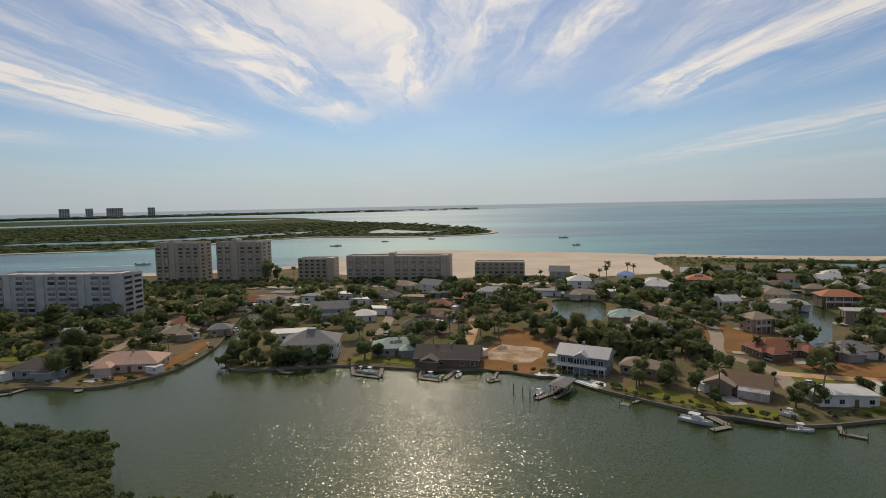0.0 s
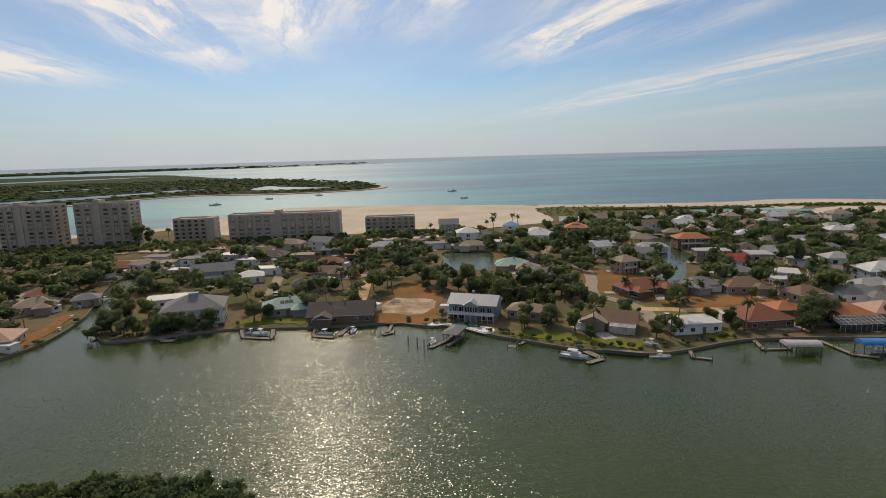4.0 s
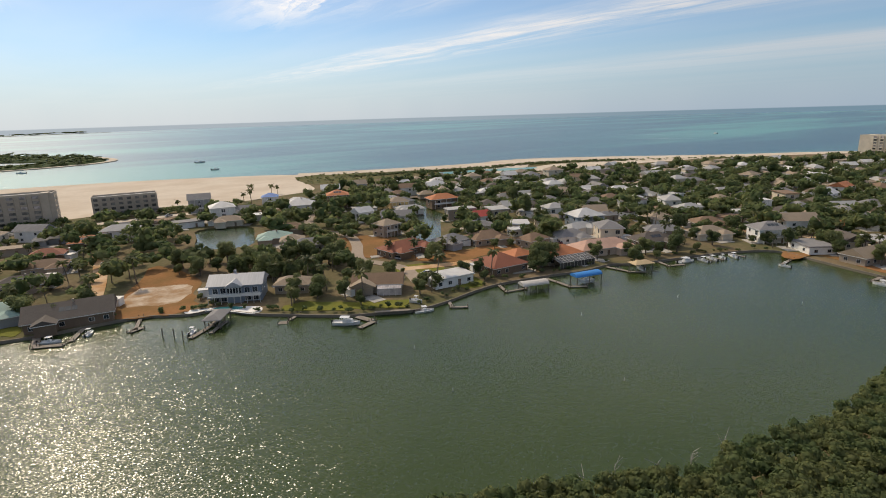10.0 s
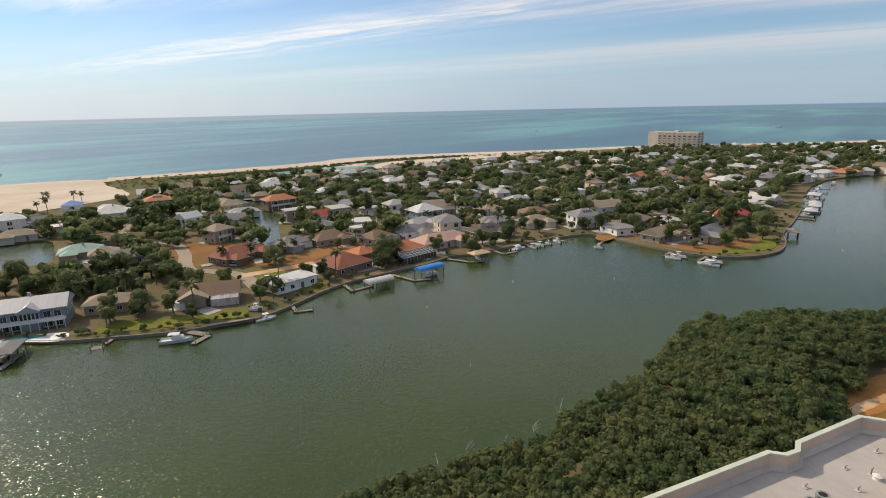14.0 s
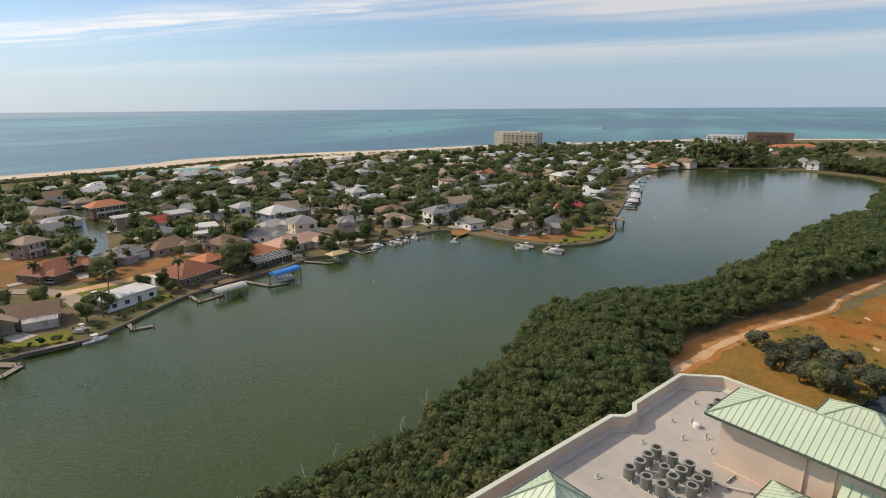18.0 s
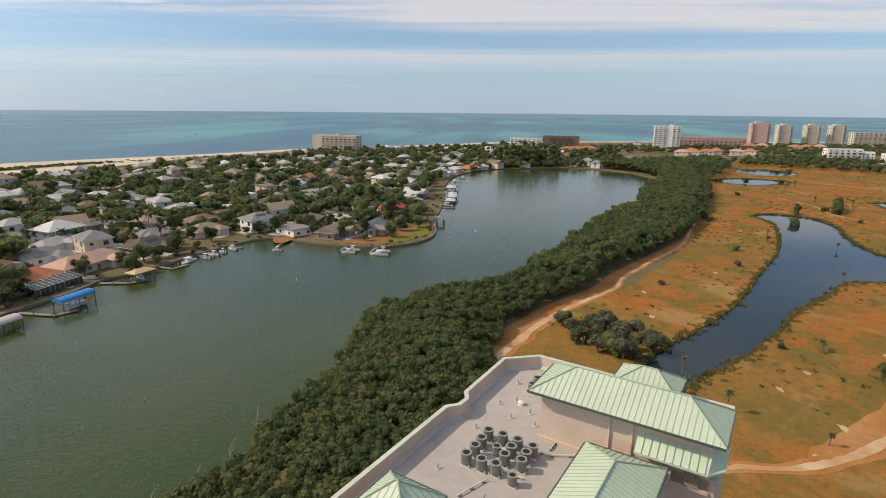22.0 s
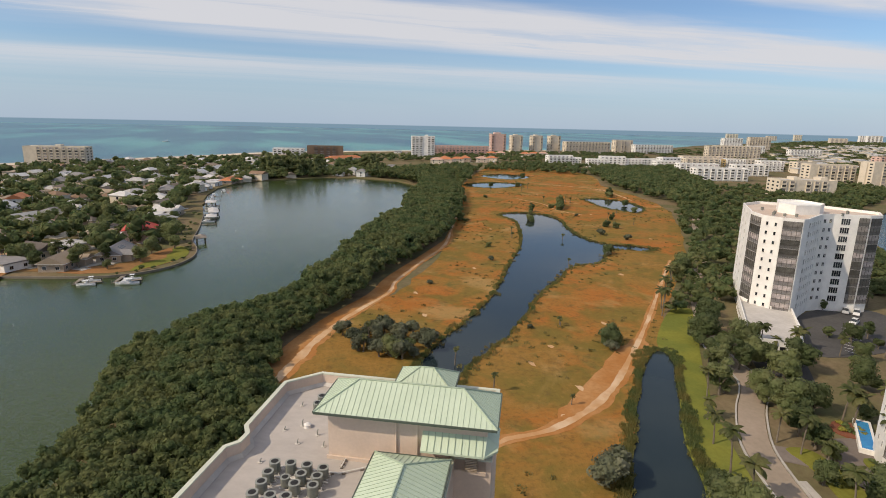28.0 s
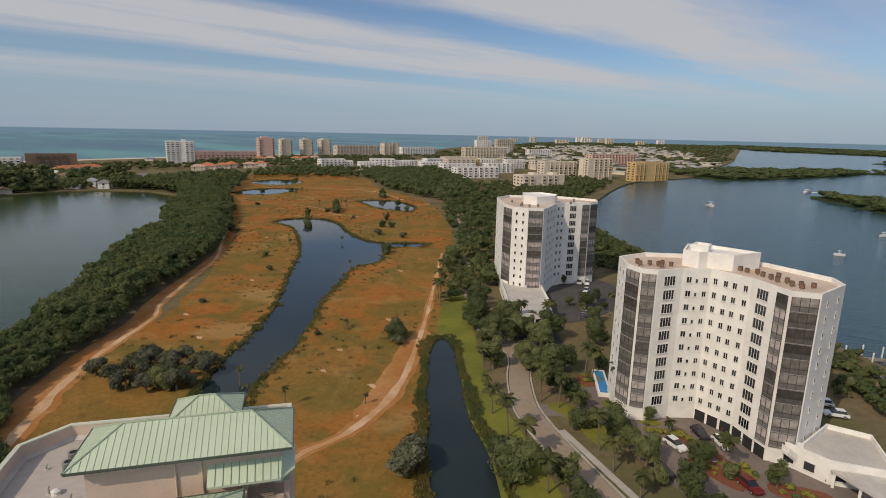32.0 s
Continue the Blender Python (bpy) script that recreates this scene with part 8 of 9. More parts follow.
# dark grove behind the blue house
for i in range(30):
    x, y = tre.uniform(52, 100), tre.uniform(186, 232)
    if abs((x - 52) * 0.35 + (y - 212)) < 18 and not inside((x, y), OPEN[4]) and free(x, y, -4):
        plant("broad", i, x, y, tre.uniform(0.8, 1.15), tre.uniform(0, 360))
for i, (x, y) in enumerate(((39, 244), (40, 232), (47, 243), (45, 226), (51, 235), (50, 219), (57, 230), (57, 221), (57, 210), (64, 223), (64, 211), (62, 196), (69, 206), (76, 212), (83, 209), (88, 200), (43, 217), (37, 224))):
    if free(x, y, -5):
        plant("broad", i + 1, x, y, 1.0 + 0.12 * (i % 4), i * 77)
# mangrove clump west of the white pavilion house
for i in range(26):
    plant("broad", i, tre.uniform(-82, -42), tre.uniform(190, 200), tre.uniform(0.6, 0.95), tre.uniform(0, 360))
for x, y, s in ((-132, 405, 2.2), (-126, 408, 1.6)):
    plant("broad", 4, x, y, s, 30)
tall_pines = [(214, 352), (216, 349), (640, -30), (676, -10), (600, -62), (610, -70)]
thicket("tall_pines", [(x, y, GROUND, 2.4, 13) for x, y in tall_pines] + [(x, y, GROUND, 2.6, 9) for x, y in tall_pines], M["leaf2"], "tall dark pines above the roofs", "trees", 0.3, 6, 60, 2)
for x, y in ((114, 397.6), (115.6, 386), (146.8, 421), (123.4, 413), (70.3, 395.5), (-182, 440), (-180, 444), (140, 415), (-120, 432)):
    plant("palm", int(x), x, y, 1.2, x * 7)
# tall dark groves at the head of the lagoon
grove = []
for cx, cy, spread_x, spread_y, count, h0, h1 in ((578, -36, 14, 20, 15, 20, 28), (592, -62, 15, 22, 13, 16, 24), (632, -144, 10, 17, 14, 16, 22)):
    for _ in range(count):
        gx, gy = cx + tre.gauss(0, 0.5) * spread_x, cy + tre.gauss(0, 0.5) * spread_y
        if not inside((gx, gy), lagoon_ring):
            h = tre.uniform(h0, h1)
            grove += [(gx + tre.uniform(-2, 2), gy + tre.uniform(-2, 2), GROUND - 0.5, tre.uniform(3.0, 4.6) * wide_by, h * up) for up, wide_by in ((1.0, 0.85), (0.78, 1.2), (0.55, 1.35), (0.33, 1.3))]
thicket("tall_grove", grove, M["leaf2"], "tall dark pines and broad trees at the lagoon head", "trees", 0.2, 5, 90, 19)
# trees round the far end of the lagoon and the condominiums
end_spots = []
for ring, gap, r0, r1, h0, h1 in (
        ([(500, 10), (545, -15), (560, -50), (568, -95), (600, -150), (700, -170), (760, -120), (720, -40), (620, 0)], 7.5, 3.6, 6.0, 5, 9),
        ([(566, -124), (548, -136), (530, -152), (484, -161), (462, -160), (470, -178), (540, -176), (582, -146)], 5, 2.6, 4.4, 4, 7),
        ([(566, -110), (600, -150), (650, -262), (610, -272), (545, -220), (575, -170)], 8, 4, 6.5, 7, 12),
        ([(620, -276), (700, -330), (720, -420), (650, -450), (600, -400), (540, -398)], 9, 3, 5, 5, 9),
        ([(450, -335), (560, -395), (640, -450), (600, -560), (470, -470), (380, -400), (330, -340), (300, -295), (375, -315)], 7.5, 3.5, 6, 6, 10),
        ([(115, -107), (150, -146), (178, -178), (218, -212), (264, -250), (320, -296), (340, -345), (300, -360), (260, -330), (200, -240), (160, -200), (132, -152), (120, -122)], 7, 2.6, 4.6, 4, 8),
        ([(260, -330), (330, -345), (400, -420), (400, -600), (340, -590), (270, -420)], 9, 3, 5, 4, 8),
        ([(198, -300), (262, -408), (334, -590), (400, -600), (330, -420), (240, -290)], 9, 3, 5, 4, 8),
        ([(-130, 372), (-20, 372), (60, 380), (110, 375), (112, 392), (40, 392), (-60, 396), (-130, 408)], 7, 2.5, 4.5, 3, 6),
        ([(-260, 345), (-130, 345), (-130, 405), (-250, 410)], 7, 2.5, 5, 3, 6),
        ([(850, -80), (930, -330), (1010, -560), (960, -800), (820, -700), (760, -420), (780, -240)], 16, 4, 7, 5, 8)):
    end_spots += [(x, y, GROUND - 0.5, tre.uniform(r0, r1), tre.uniform(h0, h1)) for x, y in scatter(ring, gap, 7, 0.5) if clear(x, y, -2) and not inside((x, y), lagoon_ring) and not (99 < x < 128 and -150 < y < -118)]
thicket("park_trees", end_spots, M["leaf"], "dense dark green trees round lagoon end and roads", "trees", 0.23, 4, 46, 14)
wide = [(420, -800), (700, -700), (1050, -900), (1200, -1200), (1500, -1700), (2200, -3200), (1500, -3900), (1000, -2900), (650, -1850), (480, -1380)]
thicket("far_woods", [(x, y, GROUND - 0.5, tre.uniform(9, 16), tre.uniform(4, 8)) for x, y in scatter(curve_through(wide, True, 3), 35, 9, 0.5) if inside((x, y), outer)], M["leaf"], "green tree cover of the far town", "trees", 0.3, 3, 8, 15)
thicket("bay_mangroves", [(x, y, 0.2, tre.uniform(2.0, 3.4), tre.uniform(3, 5.5)) for x, y in scatter([(-60, -132), (10, -148), (26, -166), (66, -196), (120, -240), (185, -296), (200, -286), (160, -230), (150, -205), (120, -205), (80, -176), (40, -150), (20, -138), (-60, -118)], 4.2, 6, 0.5) if not inside((x, y), ring_two)], M["leaf"], "mangrove hedge along the bay shore", "mangrove", 0.2, 4, 60, 16)

# old golf course
for x, y, s, k in ((137, -26, 1.1, "grey"), (134.5, -30, 1.0, "grey"), (131, -27, 0.9, "grey"), (128, -30, 1.0, "grey"), (131, -39, 1.0, "grey"), (134, -36, 0.9, "grey"), (127, -36, 0.9, "broad"), (124, -31, 0.9, "broad"), (122, -36, 0.8, "grey"), (66, -51, 1.5, "grey"), (68, -53.5, 1.3, "grey"), (54, -62.5, 1.0, "broad"), (113.4, -87.5, 1.1, "broad"), (116, -87.6, 0.9, "broad"), (110.8, -85.6, 0.8, "grey"), (291, -162, 1.5, "broad"), (286, -160, 1.2, "broad"), (296, -165, 1.0, "broad"), (327, -205, 1.5, "broad"), (333, -209, 1.4, "broad"), (322, -202, 1.2, "broad"), (331, -201, 1.3, "broad"), (340, -214, 0.9, "broad"), (372, -280, 1.4, "broad"), (378, -284, 1.2, "broad"), (260, -194, 0.8, "broad"), (255, -197, 0.75, "broad"), (278, -212, 0.75, "broad"), (391, -178, 1.0, "broad"), (296, -198, 0.6, "grey"), (199, -150, 0.8, "grey"), (131, -73, 0.55, "grey"), (319.7, -178.8, 0.95, "broad"), (316, -176, 0.8, "broad"), (351, -220, 1.5, "broad"), (346, -218, 1.2, "broad"), (387, -292, 1.2, "broad"), (382, -288, 1.1, "broad"), (202.5, -153, 0.8, "broad"), (212, -172, 0.5, "broad"), (300, -246, 0.8, "broad"), (330, -262, 0.9, "broad"), (240, -176, 1.0, "grey"), (226, -182, 0.9, "grey"), (170, -165, 1.5, "broad"), (165, -158, 1.4, "broad"), (158, -150, 1.2, "broad"), (206, -96, 0.6, "grey"), (180, -60, 0.5, "grey"), (230, -106, 0.5, "broad"), (460, -215, 0.9, "broad"), (455, -240, 0.9, "broad"), (530, -285, 1.1, "broad"), (300, -120, 0.9, "broad"), (296, -122, 0.8, "broad")):
    plant(k, int(x * 3), x, y, s, x * 11, GROUND - (1.5 * s if k == "broad" else 0.4))
for i, (x, y) in enumerate(((141.5, -22), (140, -29), (139, -33), (134, -36), (136, -40), (131, -42), (126, -41), (130, -24), (125, -28), (136, -24), (122, -33), (127, -33), (137, -30))):
    plant("grey", i, x, y, 1.05 + 0.1 * (i % 4), i * 67)
for x, y, s in ((131.0, -82.8, 0.7), (129.5, -82.0, 0.5), (115, -44, 0.7), (100, -47, 0.7), (202.5, -152.5, 0.7), (245, -126, 0.9), (250, -128, 0.8), (184, -120, 0.7), (90, -60, 0.5), (280, -210, 0.7), (290, -222, 0.8), (300, -232, 0.7), (262, -215, 0.6), (330, -210, 0.9), (340, -222, 0.9), (352, -226, 0.8), (360, -212, 0.9), (420, -225, 0.9), (436, -240, 0.9), (428, -200, 0.8), (236, -150, 0.8), (136, -28, 0.8), (129, -25, 0.9)):
    plant("cabbage", int(x), x, y, s, y * 13)
reeds = []
for ring, most, gap in ((creek_ring, 3.2, 0.22), (pond_ring, 1.5, 0.8), (pond_b, 1.4, 1.4), (pond_c, 1.6, 2.0)):
    out = outset(ring, 1.0)
    for i in range(len(ring)):
        p, q = Vector(ring[i]), Vector(ring[(i + 1) % len(ring)])
        way_out = (Vector(out[i]) - p)
        for k in range(max(1, int((q - p).length / gap))):
            for _ in range(2):
                w = tre.uniform(0, 1) ** 1.3 * most * (0.75 + 0.45 * math.sin(i * 0.8) * math.sin(i * 0.31 + 1))
                o = p.lerp(q, tre.random()) + way_out * (w - 0.3)
                reeds.append((o.x, o.y, GROUND - 0.1, tre.uniform(0.4, 0.85), tre.uniform(0.45, 1.15)))
reed_bed("bank_reeds", [r for r in reeds if not inside(r[:2], creek_ring) and not inside(r[:2], pond_ring)], M["reed"], "green and olive reeds along pond and creek banks", "reeds", 34, 17)


# ---- grounds of the towers ----
sheet("parking_lot", [curve_through([(63, -97), (52, -90.5), (36, -82), (20, -80), (2, -88), (-12, -98), (-16, -114), (8, -122), (24, -101), (40, -109), (60, -106)], True, 3)], GROUND + 0.12, M["brown_asphalt"], 0.2, "brown-grey asphalt parking lot at the tower", "parking lot")
sheet("parking_lot_far", [curve_through([(88, -148), (92, -134), (100, -140), (113, -154), (118, -170), (114, -186), (102, -184), (90, -168)], True, 3)], GROUND + 0.12, M["dark_asphalt"], 0.2, "dark asphalt parking lot beside the far tower", "parking lot")
sheet("parking_side", [[(90, -112), (98, -118), (92, -130), (80, -118)]], GROUND + 0.125, M["dark_asphalt"], 0.2, "dark drive beside the garage", "road")
drive = curve_through([(0, -52), (22, -62.5), (43, -71.8), (50.5, -75.3), (60, -80), (67.5, -84.9), (76, -93.5), (86, -105), (102, -112), (122, -127), (150, -153), (185, -190), (241, -242), (300, -300), (360, -360)], False, 5)
ribbon("road", drive, 4.8, GROUND + 0.15, 0.2, M["asphalt"], "narrow grey-brown access road under trees", "road")
for off in (-2.75, 2.75):
    line = []
    for i, p in enumerate(drive[:-1]):
        d = (Vector(drive[i + 1]) - Vector(p)).normalized()
        line.append(tuple(Vector(p) + Vector((-d.y, d.x)) * off))
    ribbon("kerb", line[:45], 0.32, GROUND + 0.3, 0.3, M["concrete"], "pale concrete kerb along the road", "kerb")
ribbon("footpath", [(56.4, -82.2), (48, -78.6), (40, -75.2), (24, -68.4)], 1.3, GROUND + 0.2, 0.15, M["concrete"], "pale concrete footpath beside the road", "pavement")
ribbon("tower_drive", curve_through([(63.8, -85.4), (60, -89.5), (52, -93)], False, 4), 5.0, GROUND + 0.16, 0.2, M["brown_asphalt"], "short drive from road to parking lot", "road")
BEDS = (
    [(47.4, -99.8), (44.6, -98.8), (46.2, -96.4), (49.0, -97.2)], [(42.0, -98.2), (38.6, -98.4), (33.0, -95.6), (34.6, -93.8), (39.4, -96.0), (42.4, -96.4)],
    [(31.8, -94.8), (26.8, -96.0), (25.6, -93.8), (30.6, -92.2)], [(36, -90.6), (31, -88.6), (26, -88.4), (28, -92), (33, -93.2)], [(57.4, -98.6), (55.2, -101.8), (53.4, -98.6), (55, -96.6)],
    [(22, -91.6), (15, -95), (16.6, -98), (23.6, -94.6)], [(64, -88), (58, -87), (50, -83.4), (46, -85.6), (54, -90.6), (62, -92)], [(68, -107), (64, -109), (62, -104), (66, -102.6)])
br = random.Random(8)
for i, ring in enumerate(BEDS):
    sheet("planting_bed", [curve_through(ring, True, 3)], GROUND + 0.26 + i * 0.003, M["mulch" if i % 2 else "lawn"], 0.3, "kerbed planting bed in the parking lot", "planting bed")
    cx, cy = sum(p[0] for p in ring) / len(ring), sum(p[1] for p in ring) / len(ring)
    for k in range(9):
        x, y = cx + br.uniform(-2.6, 2.6), cy + br.uniform(-2.0, 2.0)
        if not inside((x, y), ring):
            continue
        sh = thing("shrub", x, y, GROUND + 0.2, br.uniform(0, 360), "yellow-green clipped shrub in a planting bed" if k % 2 else "low dark green shrub in a planting bed", "shrub", "bed shrubs")
        part("leaves", SHRUBS[k % 2], sh)
        s = br.uniform(0.6, 1.1)
        sh.scale = (s, s, s * 0.8)
# parked cars
PAINT = {"white": paint("white_car_paint", (0.78, 0.78, 0.77), 0.25, 0.03), "black": paint("black_car_paint", (0.02, 0.02, 0.024), 0.25, 0.03), "red": paint("dark_red_car_paint", (0.16, 0.02, 0.02), 0.3, 0.03), "silver": paint("silver_car_paint", (0.42, 0.43, 0.44), 0.3, 0.03)}


def car_meshes(colour):
    half = [(-2.25, 0.35), (-2.28, 0.75), (-2.1, 0.95), (-1.2, 1.02), (1.0, 1.0), (2.0, 0.86), (2.25, 0.65), (2.25, 0.35)]
    cabin = [(-2.0, 0.95), (-1.55, 1.5), (-1.2, 1.58), (0.2, 1.56), (1.0, 1.0)]

    def loft(S, prof, y0, y1, inset_top, k=0):
        top = max(z for _, z in prof)
        ys = [(y1 - inset_top * (z - prof[0][1]) / (top - prof[0][1])) for _, z in prof]
        n = len(prof)
        for i in range(n - 1):
            (xa, za), (xb, zb), a, b = prof[i], prof[i + 1], ys[i], ys[i + 1]
            S.face([(xa, -a, za), (xb, -b, zb), (xb, b, zb), (xa, a, za)], k)
        S.face([(x, -y, z) for (x, z), y in zip(prof, ys)], k)
        S.face([(x, y, z) for (x, z), y in reversed(list(zip(prof, ys)))], k)

    B, C, R = Solid(), Solid(), Solid()
    loft(B, half, 0, 0.92, 0.06)
    B.face([(-2.25, -0.9, 0.35), (-2.25, 0.9, 0.35), (2.25, 0.9, 0.35), (2.25, -0.9, 0.35)])
    loft(C, cabin, 0, 0.84, 0.16)
    R.box(-1.5, 0.15, -0.66, 0.66, 1.57, 1.62)
    T, W = Solid(), Solid()
    T.tube((0, -0.11, 0), (0, 0.11, 0), 0.34, 0.34, 14)
    W.tube((0, -0.12, 0), (0, 0.12, 0), 0.2, 0.2, 10)
    return B.mesh("body", PAINT[colour]), C.mesh("windows", M["glass"]), R.mesh("roof", PAINT[colour]), T.mesh("tyre", M["rubber"]), W.mesh("rim", M["ac_lid"])


CARS = {c: car_meshes(c) for c in PAINT}


def car(x, y, rot, colour):
    ob = thing("car", x, y, GROUND + 0.14, rot, f"{'dark red' if colour == 'red' else colour} car parked on asphalt", "car", "parked cars")
    b, c, r, t, w = CARS[colour]
    part("body", b, ob), part("windows", c, ob), part("roof", r, ob)
    for px in (-1.4, 1.4):
        for py in (-0.84, 0.84):
            part("rim", w, part("wheel", t, ob, Matrix.Translation((px, py, 0.34))))
    return ob


for x, y, a, c in ((39.1, -93.0, 158, "white"), (33.5, -100.1, 140, "white"), (37.6, -100.4, 140, "black"), (37.1, -83.4, 160, "black"), (25.6, -90.2, 150, "red"), (15.0, -104.9, 62, "white"), (17.2, -103.6, 62, "black"), (21.7, -129.5, 30, "white"), (25.0, -133.0, 30, "white"), (29.0, -104.9, 60, "silver"), (35.0, -107.6, 100, "red"), (110.9, -178.2, 120, "white"), (105.3, -168.5, 110, "white"), (113.2, -176.4, 125, "silver"), (11, -103.0, 62, "silver"), (20, -86.5, 30, "silver")):
    car(x, y, a, c)
cr = random.Random(14)
for x, y in ((-122, 322), (-118, 324), (-114, 322), (-110, 325), (-126, 318), (-60, 372), (-52, 374), (-30, 374), (-12, 372), (10, 376), (28, 372), (44, 374), (60, 372), (-140, 300), (-138, 262), (-42, 240), (-26, 232), (108, 160), (112, 186), (150, 158), (212, 148), (250, 118), (180, 160), (96, 204), (15, 260)):
    car(x, y, cr.uniform(0, 180), cr.choice(("white", "white", "silver", "black", "red")))
# bay marina behind the near tower
pier = dock([(30, -166), (24, -173), (10, -182)], 2.0, 1.0, "concrete marina pier with white lift posts")
for x, y in ((28, -172), (25, -176), (21, -178), (17, -180), (13, -183), (22, -171)):
    ps = thing("lift_post", x, y, 0, 0, "white boat lift post in the bay", "post", "lift posts")
    S = Solid()
    S.tube((0, 0, -1), (0, 0, 3.4), 0.2, 0.2, 8)
    part("post", S.mesh("post", M["hull"]), ps)
    S = Solid()
    S.tube((0, 0, 3.4), (0, 0, 3.8), 0.26, 0.03, 8)
    part("cap", S.mesh("cap", M["hull"]), ps)
ribbon("bay_seawall", [(44, -180), (30, -165), (18, -160), (0, -156), (-30, -146)], 0.9, GROUND + 0.4, 2.2, M["concrete"], "pale concrete seawall on the bay", "seawall")
terrace = thing("raised_pool", 61.9, -105.6, GROUND, -52, "narrow bright blue pool in a raised white terrace", "pool")
S = Solid()
S.box(-6.2, 6.2, -1.5, -1.1, -0.2, 1.0), S.box(-6.2, 6.2, 0.9, 1.3, -0.2, 1.0), S.box(-6.2, -5.8, -1.1, 0.9, -0.2, 1.0), S.box(5.8, 6.2, -1.1, 0.9, -0.2, 1.0)
part("wall", S.mesh("wall", M["white"]), terrace)
S = Solid()
S.box(-5.8, 5.8, -1.1, 0.9, 0.1, 0.86)
part("water", S.mesh("water", material("blue_pool_water", (0.04, 0.24, 0.52), (0.05, 0.30, 0.58), 0.08, 0.3, 3.0)), terrace)
# lot markings
for i in range(9):
    x, y = 104.5 - i * 1.55, -162 + i * 2.1
    ribbon("bay_line", [(x, y), (x - 4.2, y - 1.6)], 0.16, GROUND + 0.135, 0.01, M["hull"], "white painted parking line", "marking")
for i in range(5):
    x, y = 36.2 - i * 2.4, -97.6 + i * 0.9
    ribbon("bay_line", [(x, y), (x + 1.6, y + 3.4)], 0.14, GROUND + 0.135, 0.01, M["hull"], "white painted parking line", "marking")
# trees and palms along the road
for i, (x, y, s) in enumerate(((81, -101, 1.0), (78, -98.5, 0.9), (73.5, -100, 1.1), (70, -96.5, 0.9), (66.5, -94.5, 1.0), (62.5, -93.5, 0.9), (58.8, -92.6, 0.8), (71, -104.5, 1.0), (75, -105, 1.1), (79.5, -108, 1.1), (84, -112, 1.2), (88.5, -115.5, 1.1), (93, -113, 1.0), (97.5, -115.5, 1.1), (92, -108, 1.0), (98, -108.5, 1.1), (103, -114.5, 1.0), (107, -111.5, 1.1), (88, -98.5, 0.9), (92, -101.5, 1.0), (96, -104.5, 1.0), (84, -95, 0.8), (100, -118, 1.2), (94.5, -120.5, 1.2), (90, -123, 1.0), (40, -83.4, 0.9), (44.5, -85.6, 1.0), (48.5, -87.4, 0.9), (36, -79.8, 0.9), (31, -78.4, 1.0), (26.5, -75.5, 0.9), (53, -88.2, 0.8), (33.5, -90.4, 0.7), (29, -90.8, 0.7), (22.5, -93.4, 0.7), (46.8, -98.4, 0.55), (100, -150, 0.7), (95, -152, 0.8), (90, -155, 0.8), (96, -160, 0.7), (86, -142, 0.8), (82, -134, 0.9), (76, -126, 1.0), (72, -118, 0.9), (117, -171.5, 0.5), (59, -66, 0.7), (66, -112, 0.8), (60, -116, 0.9), (50, -70.5, 0.8), (45, -67.4, 0.9), (40, -64, 0.9))):
    plant("broad", i, x, y, s * 0.98, i * 47)
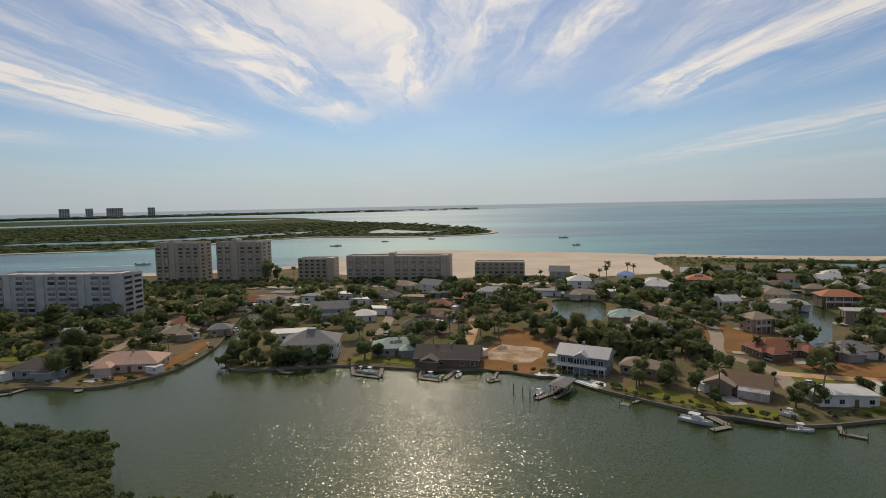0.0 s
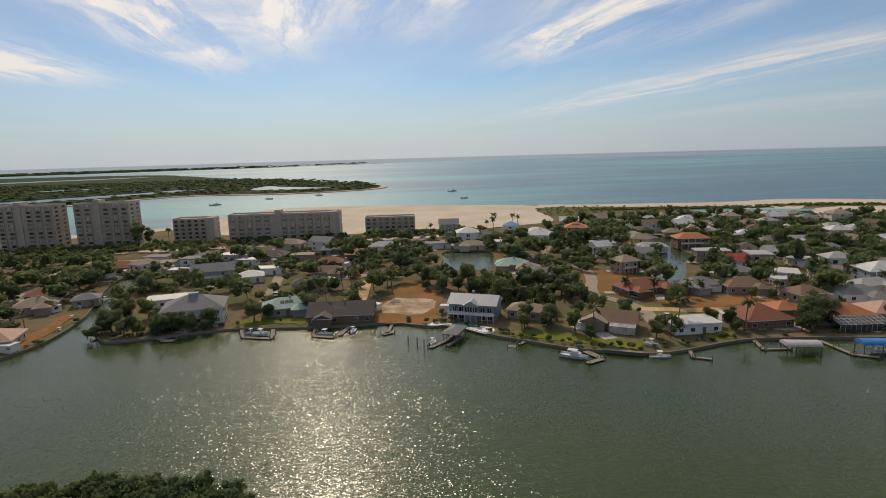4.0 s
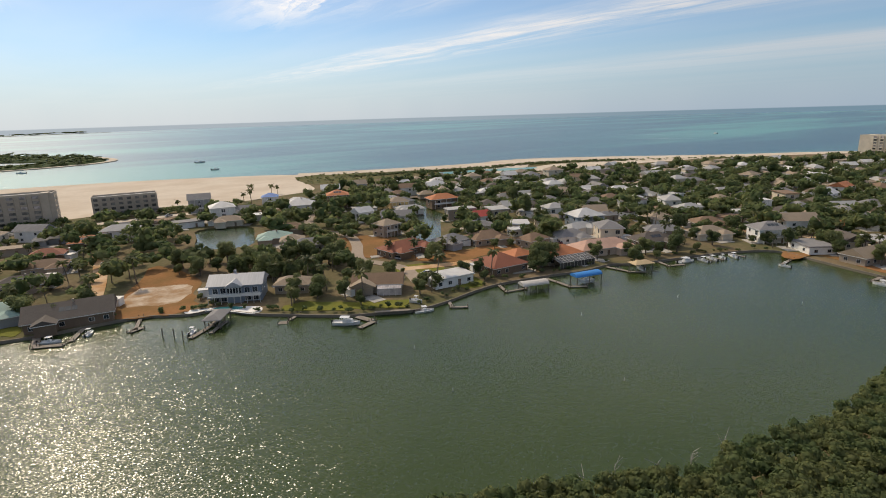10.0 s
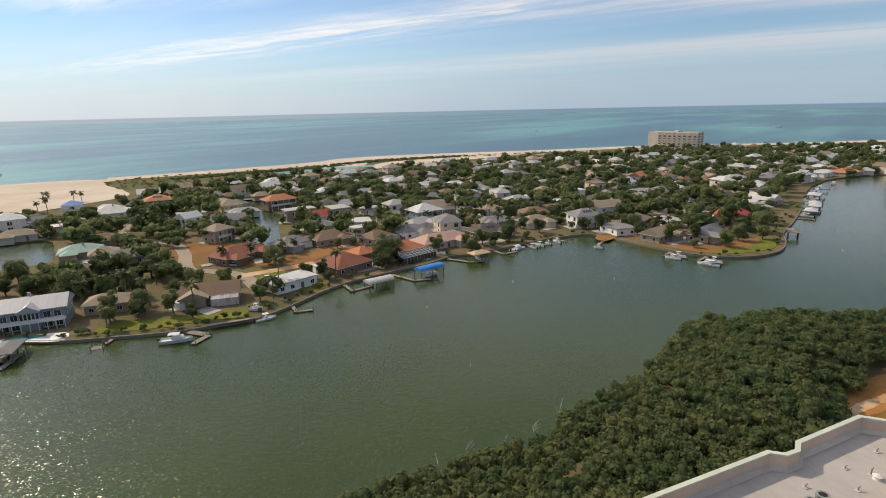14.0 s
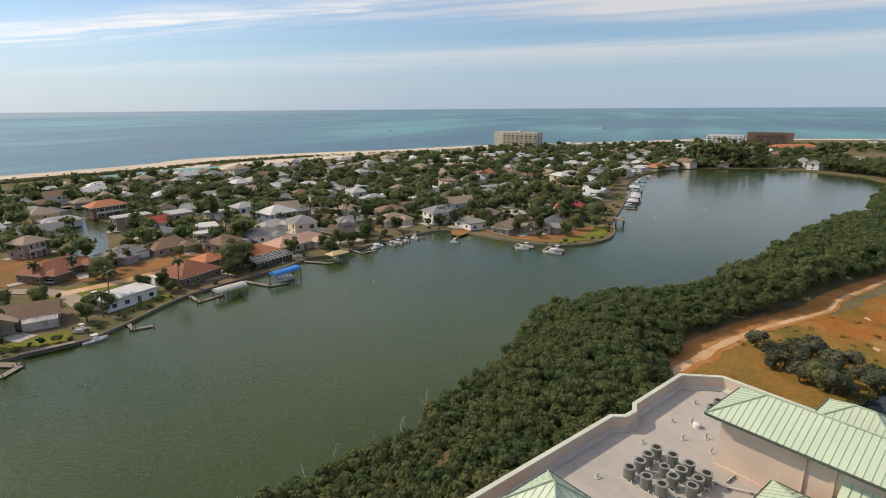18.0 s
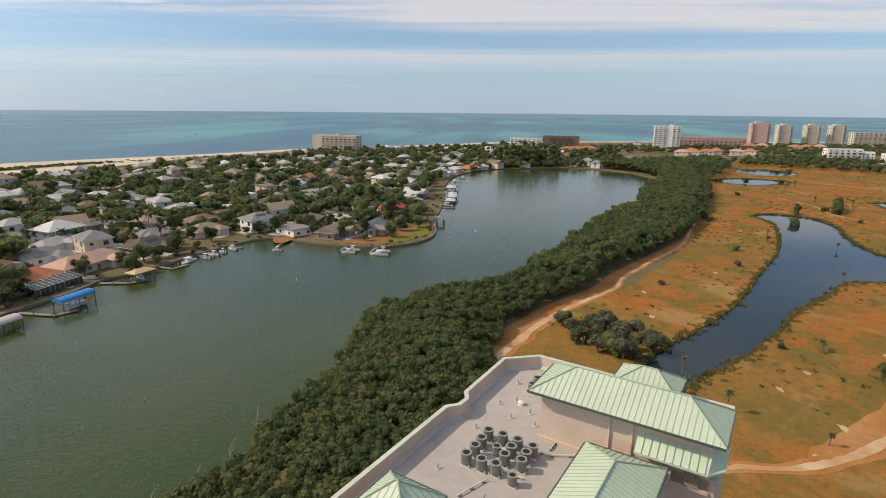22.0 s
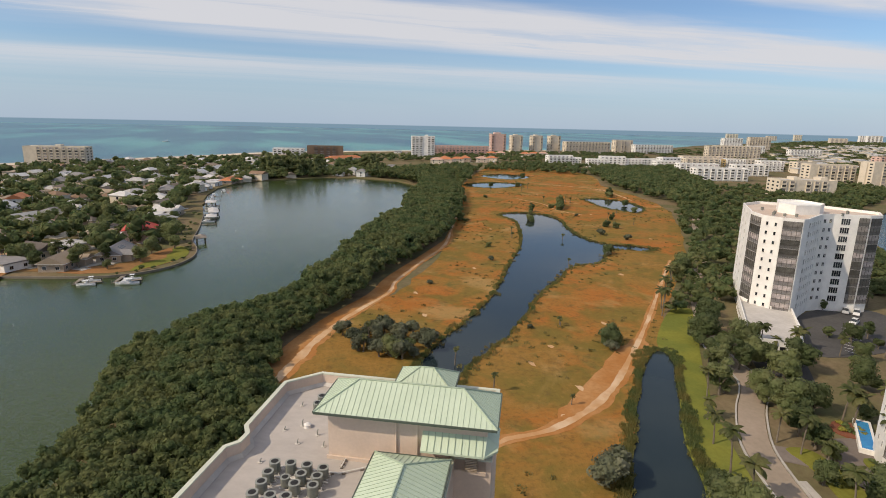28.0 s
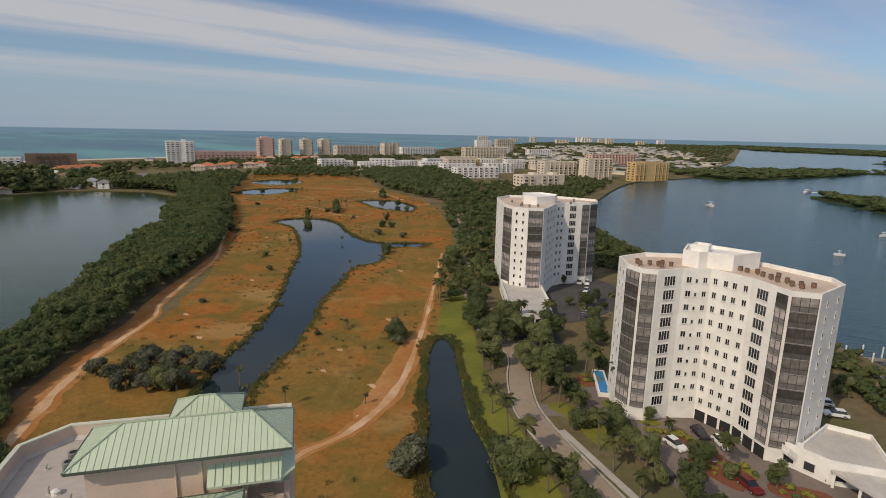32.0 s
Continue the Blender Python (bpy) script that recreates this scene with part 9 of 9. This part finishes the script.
for i, (x, y, s) in enumerate(((69.6, -76.9, 0.95), (62, -72.7, 0.95), (76.6, -82.6, 0.9), (54.5, -68.6, 0.95), (66.3, -88.6, 0.9), (61.9, -89.0, 0.85), (57.6, -89.6, 0.9), (67.1, -107.1, 1.0), (65.5, -108, 1.05), (56.2, -101.2, 1.0), (55.2, -102.8, 1.05), (47.0, -64.6, 0.9), (43, -77.8, 0.9), (48, -81.6, 0.9), (36.4, -74.4, 0.9), (84, -90, 0.8), (92, -98, 0.8), (98, -121.5, 0.9), (96, -124.5, 0.9), (94, -128, 0.9), (96.5, -134, 0.9), (118, -186, 1.0), (115, -189.5, 1.0), (121, -192, 1.0), (134, -122, 1.0), (139, -128, 1.0), (144, -134, 1.0), (150, -140, 1.0), (156, -146, 1.0), (128, -117, 1.0), (41.5, -95.6, 0.7), (30.5, -91.8, 0.8), (90, -140, 0.8), (86, -151, 0.9), (148, -146, 1.0), (158, -160, 1.1), (166, -170, 1.1), (64, -117, 1.0), (68, -121, 1.0))):
    plant("palm", i, x, y, s * 0.98, i * 61)
for i, (x, y, s) in enumerate(((106.9, -113, 1.2), (93.5, -103, 1.2), (83.8, -93.2, 1.1), (86.5, -121.4, 1.2), (54.7, -84.6, 0.9), (52.0, -64.9, 1.0), (55.8, -63.8, 0.9), (112, -118, 1.3), (118, -124, 1.3), (124, -130, 1.2))):
    plant("broad", i + 2, x, y, s, i * 83)
for i, (x, y) in enumerate(((44.8, -94.3), (44.0, -95.3), (43.2, -95.8), (42.3, -96.2), (41.7, -96.7), (41.1, -97.1), (40.4, -97.6), (39.8, -98.0), (38.4, -97.4), (37.0, -96.9), (36.2, -96.3), (35.4, -95.7), (34.2, -95.6), (33.3, -96.1), (63.2, -107), (62.2, -106.2), (55, -99.6), (54.4, -98.8))):
    part("leaves", SHRUBS[1], thing("shrub", x, y, GROUND + 0.15, i * 53, "bright yellow-green shrub in a planting bed", "shrub", "bed shrubs"))
ribbon("mulch_strip", [(32.7, -95.9), (30.2, -94.5), (27.9, -93.6), (25.7, -92.7)], 1.6, GROUND + 0.3, 0.2, M["mulch"], "strip of red mulch between parking bays", "planting bed")
# dead branches at the mangrove edge
for i, (x, y) in enumerate(((58, 46), (64, 44.6), (70, 41), (52, 50), (45, 52), (84, 38.6), (76, 39.6))):
    dead = thing("dead_tree", x, y, 0, i * 50, "bare grey dead mangrove branches", "dead tree", "dead trees")
    S = Solid()
    q = random.Random(i)
    S.tube((0, 0, 0), (0.3, 0.2, 5.0), 0.12, 0.07, 5)
    for k in range(7):
        z = 2.5 + k * 0.45
        p = (0.3 * z / 5, 0.2 * z / 5, z)
        e = (p[0] + q.uniform(-1.6, 1.6), p[1] + q.uniform(-1.6, 1.6), z + q.uniform(0.5, 1.8))
        S.tube(p, e, 0.06, 0.02, 4)
    part("crown", S.mesh("crown", M["concrete"]), dead)
